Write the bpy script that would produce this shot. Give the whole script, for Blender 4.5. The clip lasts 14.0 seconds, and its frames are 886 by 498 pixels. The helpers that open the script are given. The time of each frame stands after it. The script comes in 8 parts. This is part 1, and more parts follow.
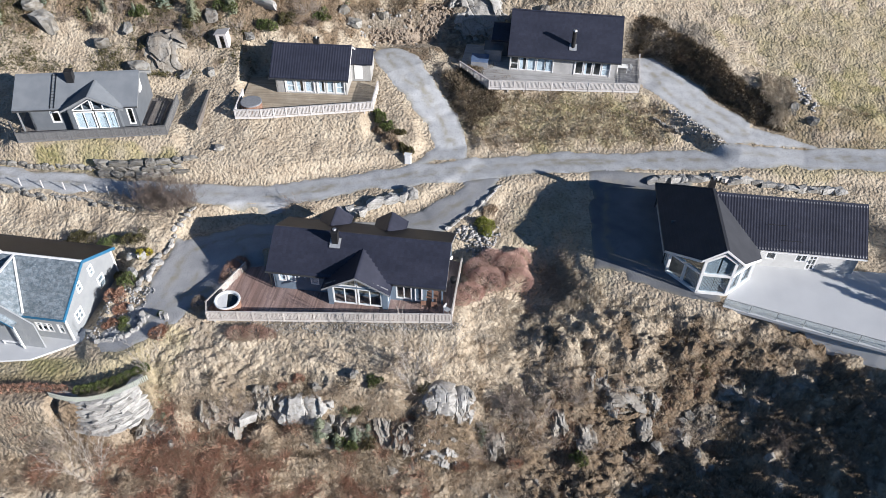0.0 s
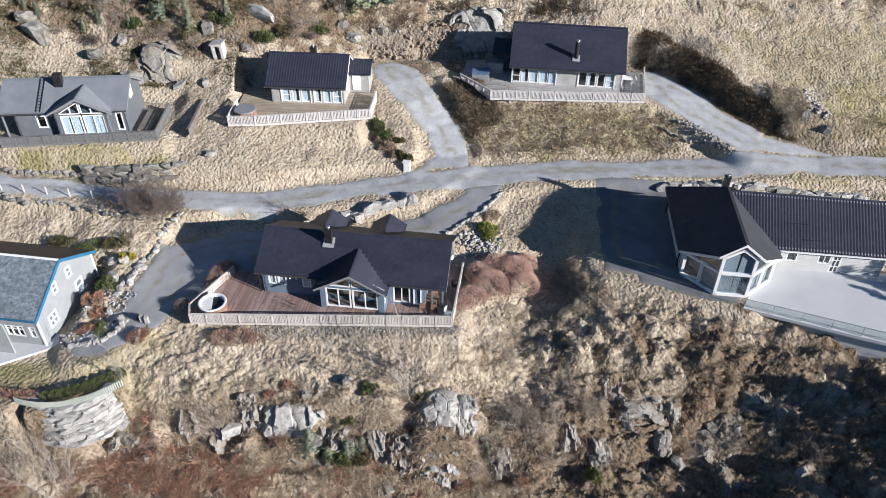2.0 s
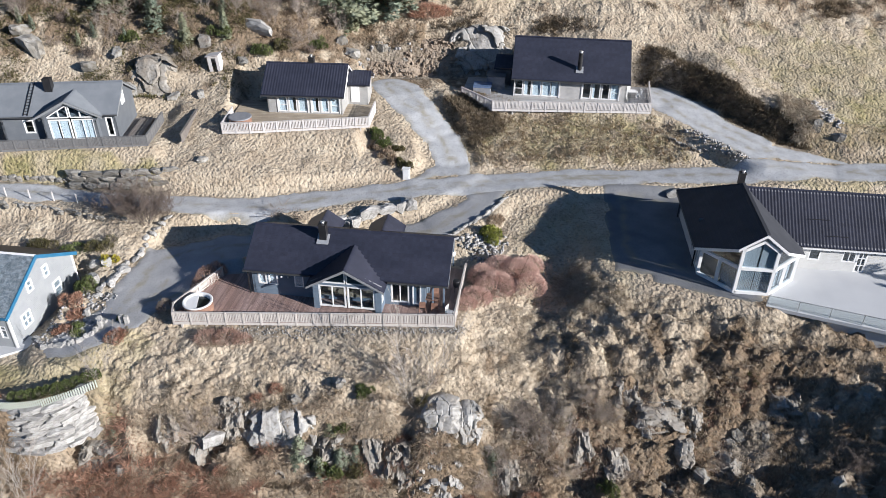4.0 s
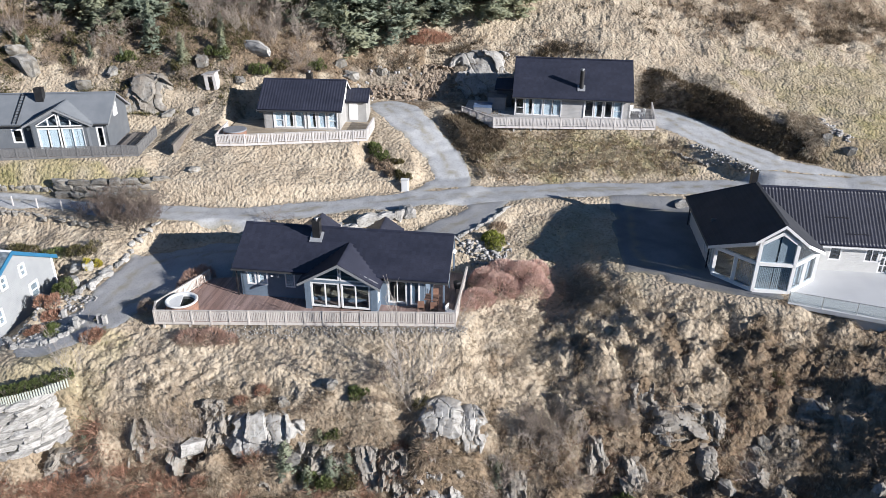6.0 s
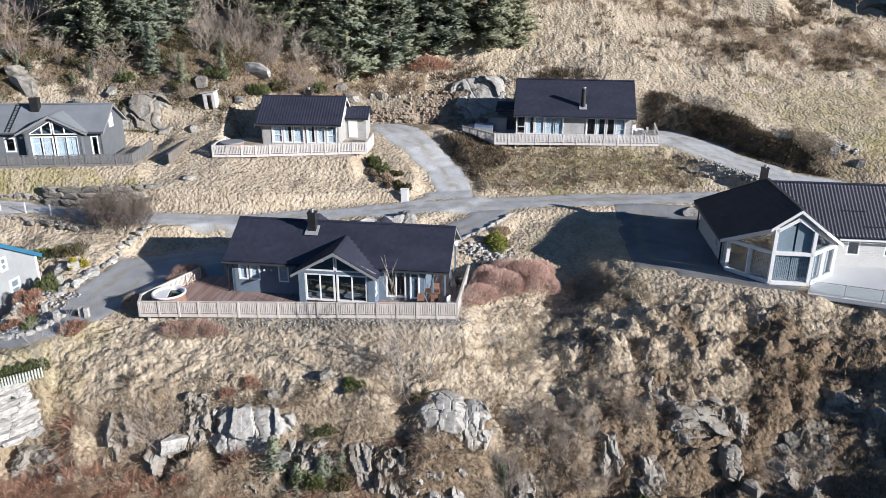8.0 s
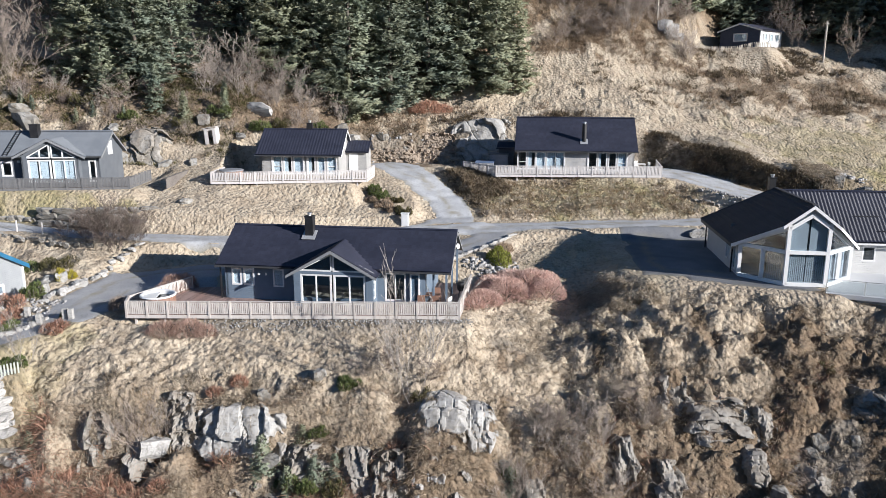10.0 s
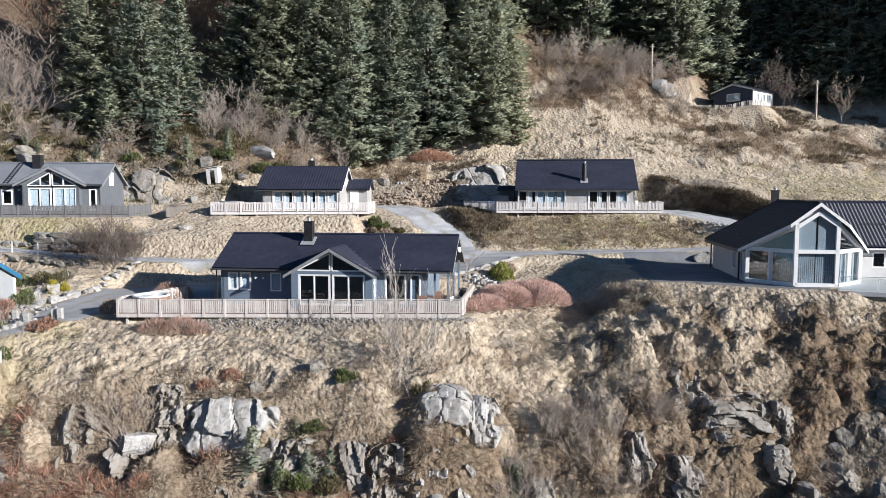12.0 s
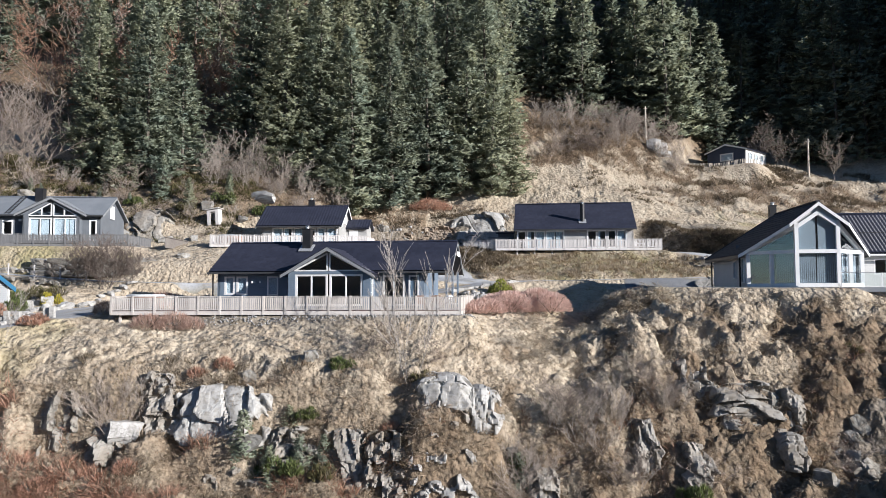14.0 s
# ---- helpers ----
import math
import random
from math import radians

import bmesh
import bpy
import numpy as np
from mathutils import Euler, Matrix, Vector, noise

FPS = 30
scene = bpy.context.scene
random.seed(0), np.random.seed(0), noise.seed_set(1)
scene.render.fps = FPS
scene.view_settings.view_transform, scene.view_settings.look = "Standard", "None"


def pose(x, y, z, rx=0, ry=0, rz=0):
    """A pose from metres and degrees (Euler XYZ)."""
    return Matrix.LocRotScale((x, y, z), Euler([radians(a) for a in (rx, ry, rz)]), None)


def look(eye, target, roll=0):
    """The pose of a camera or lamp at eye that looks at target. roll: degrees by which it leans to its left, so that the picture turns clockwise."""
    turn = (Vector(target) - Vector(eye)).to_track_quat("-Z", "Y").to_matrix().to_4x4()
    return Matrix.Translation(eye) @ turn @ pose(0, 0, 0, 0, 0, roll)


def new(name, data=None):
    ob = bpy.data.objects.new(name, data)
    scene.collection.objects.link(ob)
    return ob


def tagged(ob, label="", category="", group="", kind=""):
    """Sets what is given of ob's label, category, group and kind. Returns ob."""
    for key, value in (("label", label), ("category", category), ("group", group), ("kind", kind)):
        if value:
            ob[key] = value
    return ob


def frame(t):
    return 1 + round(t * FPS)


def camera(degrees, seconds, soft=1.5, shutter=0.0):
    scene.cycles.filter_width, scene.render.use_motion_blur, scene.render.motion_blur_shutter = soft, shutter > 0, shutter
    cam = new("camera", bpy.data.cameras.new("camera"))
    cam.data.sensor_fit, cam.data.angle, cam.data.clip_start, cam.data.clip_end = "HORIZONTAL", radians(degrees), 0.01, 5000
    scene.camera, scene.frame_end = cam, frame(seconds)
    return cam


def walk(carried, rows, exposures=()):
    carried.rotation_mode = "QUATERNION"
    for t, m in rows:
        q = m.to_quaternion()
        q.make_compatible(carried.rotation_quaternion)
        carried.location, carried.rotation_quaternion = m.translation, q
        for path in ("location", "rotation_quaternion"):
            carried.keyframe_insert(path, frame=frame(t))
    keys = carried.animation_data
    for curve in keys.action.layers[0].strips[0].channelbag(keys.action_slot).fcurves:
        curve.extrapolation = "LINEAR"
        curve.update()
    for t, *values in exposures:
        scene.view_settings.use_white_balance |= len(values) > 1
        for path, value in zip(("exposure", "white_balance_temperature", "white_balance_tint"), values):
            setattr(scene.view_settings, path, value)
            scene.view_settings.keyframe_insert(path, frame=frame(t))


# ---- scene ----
cam = camera(61.9, 14.0, 0.5)
METRES, EYE, TILT, LEAN, TURN = 50.0, 50.8, -43.0, -0.7, 0.0
ROWS = [
    (0.0, 0.0, 0.0, 0.0, 0.0, 0.0, -0.0),
    (0.5, -0.0001, 0.0222, -0.0311, 0.02, 1.32, 0.03),
    (1.0, 0.0008, 0.0436, -0.0614, 0.07, 2.64, 0.04),
    (1.5, 0.0009, 0.0653, -0.0922, 0.07, 4.0, 0.06),
    (2.0, 0.0011, 0.0871, -0.1217, 0.08, 5.33, 0.08),
    (2.5, 0.0009, 0.1094, -0.1509, 0.08, 6.61, 0.09),
    (3.0, 0.0002, 0.132, -0.1796, 0.11, 7.95, 0.12),
    (5.5, -0.0, 0.2495, -0.319, 0.17, 15.31, 0.22),
    (6.0, -0.0001, 0.2723, -0.3461, 0.19, 16.83, 0.24),
    (6.5, 0.0, 0.2948, -0.373, 0.19, 18.29, 0.26),
    (7.0, -0.0006, 0.3172, -0.4001, 0.21, 19.78, 0.26),
    (7.5, -0.001, 0.34, -0.4266, 0.24, 21.29, 0.29),
    (10.0, -0.0034, 0.4582, -0.5583, 0.37, 30.4, 0.39),
    (10.5, -0.0039, 0.4814, -0.5845, 0.39, 32.36, 0.4),
    (11.0, -0.0046, 0.5049, -0.6107, 0.41, 34.31, 0.43),
    (11.5, -0.0051, 0.529, -0.6366, 0.43, 36.27, 0.45),
    (12.0, -0.0065, 0.5533, -0.662, 0.45, 38.26, 0.48),
    (12.5, -0.0074, 0.5771, -0.6877, 0.48, 40.23, 0.51),
    (13.0, -0.0077, 0.6004, -0.7128, 0.52, 42.19, 0.55),
    (13.5, -0.007, 0.6242, -0.7366, 0.55, 44.14, 0.57),
    (14.0, -0.0062, 0.6484, -0.7596, 0.57, 46.11, 0.6),
]
walk(cam, [(t, pose(0, 0, EYE, TILT, LEAN, TURN) @ pose(METRES * x, METRES * y, METRES * z, 90 + pitch, roll, yaw)) for t, x, y, z, yaw, pitch, roll in ROWS])

# ---- light ----
SUN_AZ, SUN_EL = radians(119.0), radians(18.5)
SUN_WAY = Vector((math.sin(SUN_AZ) * math.cos(SUN_EL), math.cos(SUN_AZ) * math.cos(SUN_EL), math.sin(SUN_EL)))
world = bpy.data.worlds.new("world")
scene.world = world
world.use_nodes = True
sky = world.node_tree.nodes.new("ShaderNodeTexSky")
sky.sky_type, sky.sun_disc = "NISHITA", False
sky.sun_elevation, sky.sun_rotation = SUN_EL, SUN_AZ
sky.air_density, sky.dust_density, sky.ozone_density = 1.0, 0.0, 6.0
world.node_tree.nodes["Background"].inputs[1].default_value = 0.074
world.node_tree.links.new(sky.outputs[0], world.node_tree.nodes["Background"].inputs[0])
sun = new("sun", bpy.data.lights.new("sun", "SUN"))
sun.data.energy, sun.data.angle, sun.data.color = 5.9, radians(0.53), (1.0, 0.97, 0.955)
sun.matrix_world = look(SUN_WAY * 200, (0, 0, 0))
scene.view_settings.exposure = 0.56


# ---- materials ----
def surface(name, one, two, scale=3.0, rough=0.8, bump=0.3, fine=40.0, third=None, metal=0.0, spec=0.5, vary=0.0, island=0.0, stretch=(1, 1, 1), reach=0.02):
    """Two or three colours mixed by coarse and fine noise, with relief; vary: by object, island: by loose piece."""
    m = bpy.data.materials.new(name)
    m.use_nodes = True
    nt = m.node_tree
    nd, ln = nt.nodes, nt.links
    b = nd["Principled BSDF"]
    b.inputs["Roughness"].default_value, b.inputs["Metallic"].default_value = rough, metal
    b.inputs["Specular IOR Level"].default_value = spec
    co = nd.new("ShaderNodeTexCoord")
    mp = nd.new("ShaderNodeMapping")
    mp.inputs["Scale"].default_value = stretch
    ln.new(co.outputs["Object"], mp.inputs[0])
    n1, n2 = nd.new("ShaderNodeTexNoise"), nd.new("ShaderNodeTexNoise")
    n1.inputs["Scale"].default_value, n2.inputs["Scale"].default_value = scale, fine
    n1.inputs["Detail"].default_value, n2.inputs["Detail"].default_value = 6, 4
    for n in (n1, n2):
        ln.new(mp.outputs[0], n.inputs["Vector"])
    r1 = nd.new("ShaderNodeMapRange")
    r1.inputs[1].default_value, r1.inputs[2].default_value = 0.35, 0.65
    ln.new(n1.outputs[0], r1.inputs[0])
    mix = nd.new("ShaderNodeMix")
    mix.data_type = "RGBA"
    mix.inputs[6].default_value, mix.inputs[7].default_value = (*one, 1), (*two, 1)
    ln.new(r1.outputs[0], mix.inputs[0])
    out = mix.outputs[2]
    mx = nd.new("ShaderNodeMix")
    mx.data_type = "RGBA"
    r2 = nd.new("ShaderNodeMapRange")
    r2.inputs[1].default_value, r2.inputs[2].default_value, r2.inputs[4].default_value = 0.5, 0.72, 0.7
    ln.new(n2.outputs[0], r2.inputs[0])
    ln.new(r2.outputs[0], mx.inputs[0])
    ln.new(out, mx.inputs[6])
    mx.inputs[7].default_value = (*(third or [c * 0.6 for c in one]), 1)
    out = mx.outputs[2]
    for amount, kind, sock in ((vary, "ShaderNodeObjectInfo", "Random"), (island, "ShaderNodeNewGeometry", "Random Per Island")):
        if amount:
            o = nd.new(kind)
            r = nd.new("ShaderNodeMapRange")
            r.inputs[3].default_value, r.inputs[4].default_value = 1 - amount, 1 + amount
            ln.new(o.outputs[sock], r.inputs[0])
            hs = nd.new("ShaderNodeHueSaturation")
            ln.new(r.outputs[0], hs.inputs["Value"])
            ln.new(out, hs.inputs["Color"])
            out = hs.outputs[0]
    ln.new(out, b.inputs["Base Color"])
    if bump:
        bp = nd.new("ShaderNodeBump")
        bp.inputs["Strength"].default_value, bp.inputs["Distance"].default_value = bump, reach
        ln.new(n2.outputs[0], bp.inputs["Height"])
        ln.new(bp.outputs[0], b.inputs["Normal"])
    return m


def leafy(m, through_light=0.28):
    """Let part of the light pass through thin leaves and straws."""
    nd, ln = m.node_tree.nodes, m.node_tree.links
    b = nd["Principled BSDF"]
    t, mx = nd.new("ShaderNodeBsdfTranslucent"), nd.new("ShaderNodeMixShader")
    ln.new(b.inputs["Base Color"].links[0].from_socket, t.inputs[0])
    mx.inputs[0].default_value = through_light
    ln.new(b.outputs[0], mx.inputs[1])
    ln.new(t.outputs[0], mx.inputs[2])
    ln.new(mx.outputs[0], nd["Material Output"].inputs[0])
    b.inputs["Specular IOR Level"].default_value = 0.2


def cladding(name, one, two, pitch=0.15, axis=2, rough=0.6):
    """Painted boards: a saw-tooth relief along one axis, with slight change of shade."""
    m = surface(name, one, two, 1.2, rough, 0.0, 30.0, [c * 0.85 for c in one])
    nd, ln = m.node_tree.nodes, m.node_tree.links
    co = nd.new("ShaderNodeTexCoord")
    sp = nd.new("ShaderNodeSeparateXYZ")
    ln.new(co.outputs["Object"], sp.inputs[0])
    d = nd.new("ShaderNodeMath")
    d.operation, d.inputs[1].default_value = "DIVIDE", pitch
    f = nd.new("ShaderNodeMath")
    f.operation = "FRACT"
    ln.new(sp.outputs[axis], d.inputs[0])
    ln.new(d.outputs[0], f.inputs[0])
    bp = nd.new("ShaderNodeBump")
    bp.inputs["Strength"].default_value, bp.inputs["Distance"].default_value, bp.invert = 0.9, 0.02, True
    ln.new(f.outputs[0], bp.inputs["Height"])
    ln.new(bp.outputs[0], nd["Principled BSDF"].inputs["Normal"])
    return m


def glass_pane(name="window_glass", tint=(0.8, 0.88, 0.93), least=0.1):
    m = bpy.data.materials.new(name)
    m.use_nodes = True
    nd, ln = m.node_tree.nodes, m.node_tree.links
    nd.remove(nd["Principled BSDF"])
    tr, gl, mx, fr, r = (nd.new("ShaderNode" + k) for k in ("BsdfTransparent", "BsdfGlossy", "MixShader", "LayerWeight", "MapRange"))
    tr.inputs[0].default_value = (*tint, 1)
    gl.inputs["Roughness"].default_value = 0.02
    fr.inputs[0].default_value = 0.12
    r.inputs[3].default_value, r.inputs[4].default_value = least, 0.6
    ln.new(fr.outputs["Facing"], r.inputs[0])
    ln.new(r.outputs[0], mx.inputs[0])
    ln.new(tr.outputs[0], mx.inputs[1])
    ln.new(gl.outputs[0], mx.inputs[2])
    ln.new(mx.outputs[0], nd["Material Output"].inputs[0])
    return m


STRAW, PALE = (0.37, 0.302, 0.222), (0.47, 0.40, 0.305)
M = {
    "grass": surface("dry_grass_blades", (0.50, 0.43, 0.335), (0.36, 0.29, 0.21), 1.3, 0.85, 0, 5.0, (0.56, 0.50, 0.405), island=0.25),
    "grass_brown": surface("brown_grass_blades", (0.24, 0.175, 0.11), (0.40, 0.31, 0.205), 1.1, 0.85, 0, 4.0, (0.16, 0.11, 0.06), island=0.35),
    "grass_green": surface("mossy_grass_blades", (0.22, 0.205, 0.09), (0.36, 0.305, 0.17), 1.0, 0.85, 0, 4.0, (0.13, 0.13, 0.05), island=0.3),
    "gravel": surface("grey_gravel", (0.35, 0.36, 0.375), (0.45, 0.46, 0.475), 0.9, 0.95, 0.8, 7.0, (0.22, 0.225, 0.235), reach=0.05),
    # darker copy of the drive's gravel, deepening the house's shade on the yard
    "gravel_shaded": surface("shaded_gravel", (0.125, 0.132, 0.145), (0.19, 0.197, 0.21), 0.4, 0.95, 0.7, 9.0, (0.08, 0.085, 0.095), reach=0.05),
    "gravel_drive": surface("mid_grey_gravel", (0.29, 0.295, 0.305), (0.38, 0.38, 0.385), 0.4, 0.95, 0.7, 9.0, (0.18, 0.185, 0.19), reach=0.05),
    "rock": surface("grey_rock", (0.29, 0.285, 0.27), (0.19, 0.175, 0.15), 0.9, 0.9, 1.0, 4.0, (0.11, 0.09, 0.06), vary=0.25, reach=0.12),
    "rock_pale": surface("pale_quarry_stone", (0.44, 0.43, 0.41), (0.31, 0.30, 0.285), 1.8, 0.9, 0.9, 7.0, (0.2, 0.19, 0.17), vary=0.2, reach=0.08),
    "crag": surface("weathered_cliff_rock", (0.29, 0.275, 0.25), (0.21, 0.18, 0.145), 0.8, 0.9, 0.8, 5.0, (0.12, 0.10, 0.07), reach=0.06),
    "crag_earth": surface("dug_earth_and_rock", (0.30, 0.245, 0.19), (0.20, 0.155, 0.115), 1.6, 0.95, 0.8, 6.0, (0.36, 0.31, 0.26), reach=0.06),
    "crag_pale": surface("pale_cliff_rock", (0.38, 0.375, 0.36), (0.28, 0.265, 0.245), 0.7, 0.9, 0.7, 5.0, (0.17, 0.15, 0.12), reach=0.05),
    "roof_black": surface("black_roof_tiles", (0.024, 0.027, 0.043), (0.034, 0.037, 0.057), 0.7, 0.45, 0.3, 18.0, (0.017, 0.018, 0.031), spec=0.4, stretch=(0.35, 1, 1)),
    "roof_grey": surface("grey_roof_felt", (0.135, 0.15, 0.17), (0.17, 0.185, 0.205), 0.8, 0.75, 0.25, 25.0, (0.11, 0.125, 0.14)),
    "roof_slate": surface("blue_grey_slate", (0.085, 0.115, 0.14), (0.20, 0.235, 0.265), 3.2, 0.65, 0.6, 9.0, (0.30, 0.33, 0.35), reach=0.03),
    "roof_charcoal": surface("charcoal_roof_felt", (0.042, 0.045, 0.054), (0.055, 0.058, 0.068), 0.7, 0.7, 0.25, 25.0, (0.034, 0.037, 0.044), spec=0.3),
    "white": surface("white_paint", (0.78, 0.78, 0.77), (0.72, 0.72, 0.72), 2.0, 0.5, 0.05, 30.0, (0.68, 0.68, 0.67)),
    "wall_a": cladding("slate_blue_boards", (0.125, 0.168, 0.22), (0.15, 0.195, 0.25)),
    "wall_b": cladding("light_grey_boards", (0.50, 0.50, 0.49), (0.55, 0.55, 0.54)),
    "wall_c": cladding("weathered_grey_boards", (0.36, 0.355, 0.35), (0.44, 0.43, 0.42)),
    "wall_d": cladding("pale_grey_boards", (0.34, 0.335, 0.325), (0.40, 0.395, 0.385)),
    "wall_e": cladding("dark_grey_upright_boards", (0.115, 0.128, 0.145), (0.14, 0.153, 0.17), 0.18, 0),
    "wall_f": cladding("grey_white_boards", (0.27, 0.285, 0.30), (0.31, 0.325, 0.335)),
    "wall_h": cladding("shade_blue_boards", (0.035, 0.05, 0.085), (0.045, 0.06, 0.10)),
    "trim_grey": surface("grey_barge_paint", (0.22, 0.23, 0.24), (0.26, 0.27, 0.28), 2.0, 0.5, 0.05, 30.0),
    "trim_dark": surface("dark_grey_paint", (0.05, 0.052, 0.056), (0.065, 0.068, 0.07), 2.0, 0.5, 0.05, 30.0),
    "trim_blue": surface("bright_blue_paint", (0.025, 0.13, 0.24), (0.03, 0.155, 0.28), 2.0, 0.45, 0.05, 30.0),
    "deck_red": surface("red_brown_decking", (0.25, 0.165, 0.14), (0.33, 0.24, 0.215), 0.9, 0.7, 0.2, 18.0, (0.16, 0.10, 0.085), island=0.28, stretch=(1, 0.25, 1)),
    "deck_tan": surface("tan_decking", (0.33, 0.27, 0.20), (0.40, 0.34, 0.26), 0.9, 0.75, 0.2, 18.0, (0.24, 0.19, 0.14), island=0.2),
    "deck_grey": surface("silvered_decking", (0.36, 0.35, 0.34), (0.43, 0.42, 0.41), 0.9, 0.75, 0.2, 18.0, (0.27, 0.26, 0.25), island=0.15),
    "deck_dark": surface("grey_brown_decking", (0.17, 0.15, 0.14), (0.22, 0.20, 0.18), 0.9, 0.75, 0.2, 18.0, (0.12, 0.10, 0.09), island=0.2),
    "rail_wood": surface("silvered_rail_boards", (0.45, 0.415, 0.385), (0.53, 0.495, 0.465), 1.5, 0.8, 0.2, 20.0, (0.36, 0.325, 0.30), vary=0.15),
    "rail_white": surface("whitewashed_rail_boards", (0.52, 0.495, 0.485), (0.60, 0.575, 0.56), 1.5, 0.8, 0.2, 20.0, (0.46, 0.43, 0.41), vary=0.1),
    "rail_grey": surface("grey_rail_boards", (0.13, 0.13, 0.135), (0.17, 0.17, 0.17), 1.5, 0.75, 0.2, 20.0, (0.10, 0.10, 0.10), vary=0.12),
    "tub_wood": surface("hot_tub_staves", (0.22, 0.12, 0.085), (0.30, 0.18, 0.13), 2.0, 0.65, 0.2, 18.0, island=0.2),
    "concrete": surface("pale_concrete", (0.47, 0.48, 0.495), (0.53, 0.54, 0.55), 0.35, 0.85, 0.15, 9.0, (0.5, 0.51, 0.52)),
    "steel": surface("galvanised_steel", (0.55, 0.56, 0.57), (0.62, 0.63, 0.64), 2.0, 0.4, 0.05, 30.0, metal=0.9),
    "black_metal": surface("black_painted_metal", (0.015, 0.015, 0.017), (0.025, 0.025, 0.027), 2.0, 0.45, 0.05, 30.0),
    "lead": surface("lead_flashing", (0.42, 0.43, 0.45), (0.50, 0.51, 0.52), 2.0, 0.5, 0.1, 20.0, metal=0.4),
    "interior": surface("interior_plaster", (0.15, 0.155, 0.16), (0.19, 0.195, 0.20), 1.0, 0.9, 0.05, 20.0),
    "curtain": surface("white_curtain", (0.75, 0.77, 0.78), (0.82, 0.83, 0.84), 5.0, 0.9, 0.2, 20.0, stretch=(6, 6, 0.3)),
    "blind_grey": surface("grey_blind_slats", (0.36, 0.38, 0.40), (0.42, 0.44, 0.46), 4.0, 0.85, 0.1, 20.0),
    "bark": surface("dark_bark", (0.09, 0.075, 0.06), (0.14, 0.12, 0.10), 2.0, 0.9, 0.4, 14.0, (0.06, 0.05, 0.04)),
    "twig": surface("bare_twigs", (0.25, 0.20, 0.165), (0.33, 0.275, 0.235), 1.0, 0.9, 0, 5.0, (0.20, 0.16, 0.13), vary=0.2),
    "twig_dark": surface("dark_bare_twigs", (0.13, 0.10, 0.085), (0.19, 0.15, 0.125), 1.0, 0.9, 0, 5.0, (0.09, 0.07, 0.06), vary=0.2),
    "twig_red": surface("russet_twigs", (0.36, 0.20, 0.14), (0.45, 0.28, 0.205), 1.0, 0.9, 0, 5.0, (0.16, 0.08, 0.05), vary=0.2, island=0.25),
    "twig_pink": surface("pinkish_spirea_twigs", (0.60, 0.42, 0.36), (0.69, 0.52, 0.455), 1.0, 0.9, 0, 5.0, (0.46, 0.30, 0.26), island=0.2),
    "twig_rose": surface("rose_brown_twigs", (0.40, 0.27, 0.215), (0.50, 0.36, 0.30), 1.0, 0.9, 0, 5.0, (0.28, 0.17, 0.13), island=0.25),
    "birch": surface("pale_birch_bark", (0.46, 0.42, 0.38), (0.36, 0.32, 0.285), 2.0, 0.85, 0.2, 14.0, (0.22, 0.2, 0.18)),
    "spruce": surface("spruce_needles", (0.24, 0.295, 0.235), (0.32, 0.335, 0.23), 0.35, 0.75, 0, 1.5, (0.20, 0.25, 0.21), vary=0.25, island=0.2),
    "shrub_green": surface("evergreen_shrub_leaves", (0.11, 0.14, 0.05), (0.16, 0.185, 0.07), 1.0, 0.75, 0, 4.0, (0.06, 0.085, 0.03), vary=0.15, island=0.3),
    "shrub_olive": surface("heather_leaves", (0.10, 0.095, 0.045), (0.15, 0.13, 0.06), 1.0, 0.8, 0, 4.0, (0.07, 0.06, 0.035), vary=0.2, island=0.3),
    "shrub_yellow": surface("yellow_conifer_leaves", (0.42, 0.36, 0.05), (0.50, 0.44, 0.10), 1.0, 0.75, 0, 4.0, island=0.2),
    "blue_cover": surface("blue_tarpaulin", (0.09, 0.15, 0.27), (0.13, 0.19, 0.31), 2.0, 0.5, 0.2, 12.0),
    "grey_cover": surface("grey_vinyl_cover", (0.22, 0.23, 0.25), (0.27, 0.28, 0.30), 2.0, 0.55, 0.1, 20.0),
    "tub_white": surface("white_tub_shell", (0.80, 0.80, 0.79), (0.74, 0.74, 0.73), 2.0, 0.35, 0.03, 20.0),
    "water_dark": surface("dark_tub_water", (0.015, 0.02, 0.022), (0.02, 0.026, 0.028), 2.0, 0.05, 0.05, 6.0),
    "pole_wood": surface("weathered_pole", (0.50, 0.45, 0.38), (0.58, 0.53, 0.46), 2.0, 0.85, 0.2, 20.0),
}
def tree_tone(m, other):
    """Some trees lean towards another tone."""
    nd, ln = m.node_tree.nodes, m.node_tree.links
    o, r, mx = nd.new("ShaderNodeObjectInfo"), nd.new("ShaderNodeMapRange"), nd.new("ShaderNodeMix")
    mx.data_type = "RGBA"
    r.inputs[1].default_value, r.inputs[2].default_value, r.inputs[4].default_value = 0.35, 1.0, 0.6
    ln.new(o.outputs["Random"], r.inputs[0])
    ln.new(r.outputs[0], mx.inputs[0])
    b = nd["Principled BSDF"]
    ln.new(b.inputs["Base Color"].links[0].from_socket, mx.inputs[6])
    mx.inputs[7].default_value = (*other, 1)
    ln.new(mx.outputs[2], b.inputs["Base Color"])


tree_tone(M["spruce"], (0.28, 0.27, 0.165))
leafy(M["spruce"], 0.35)


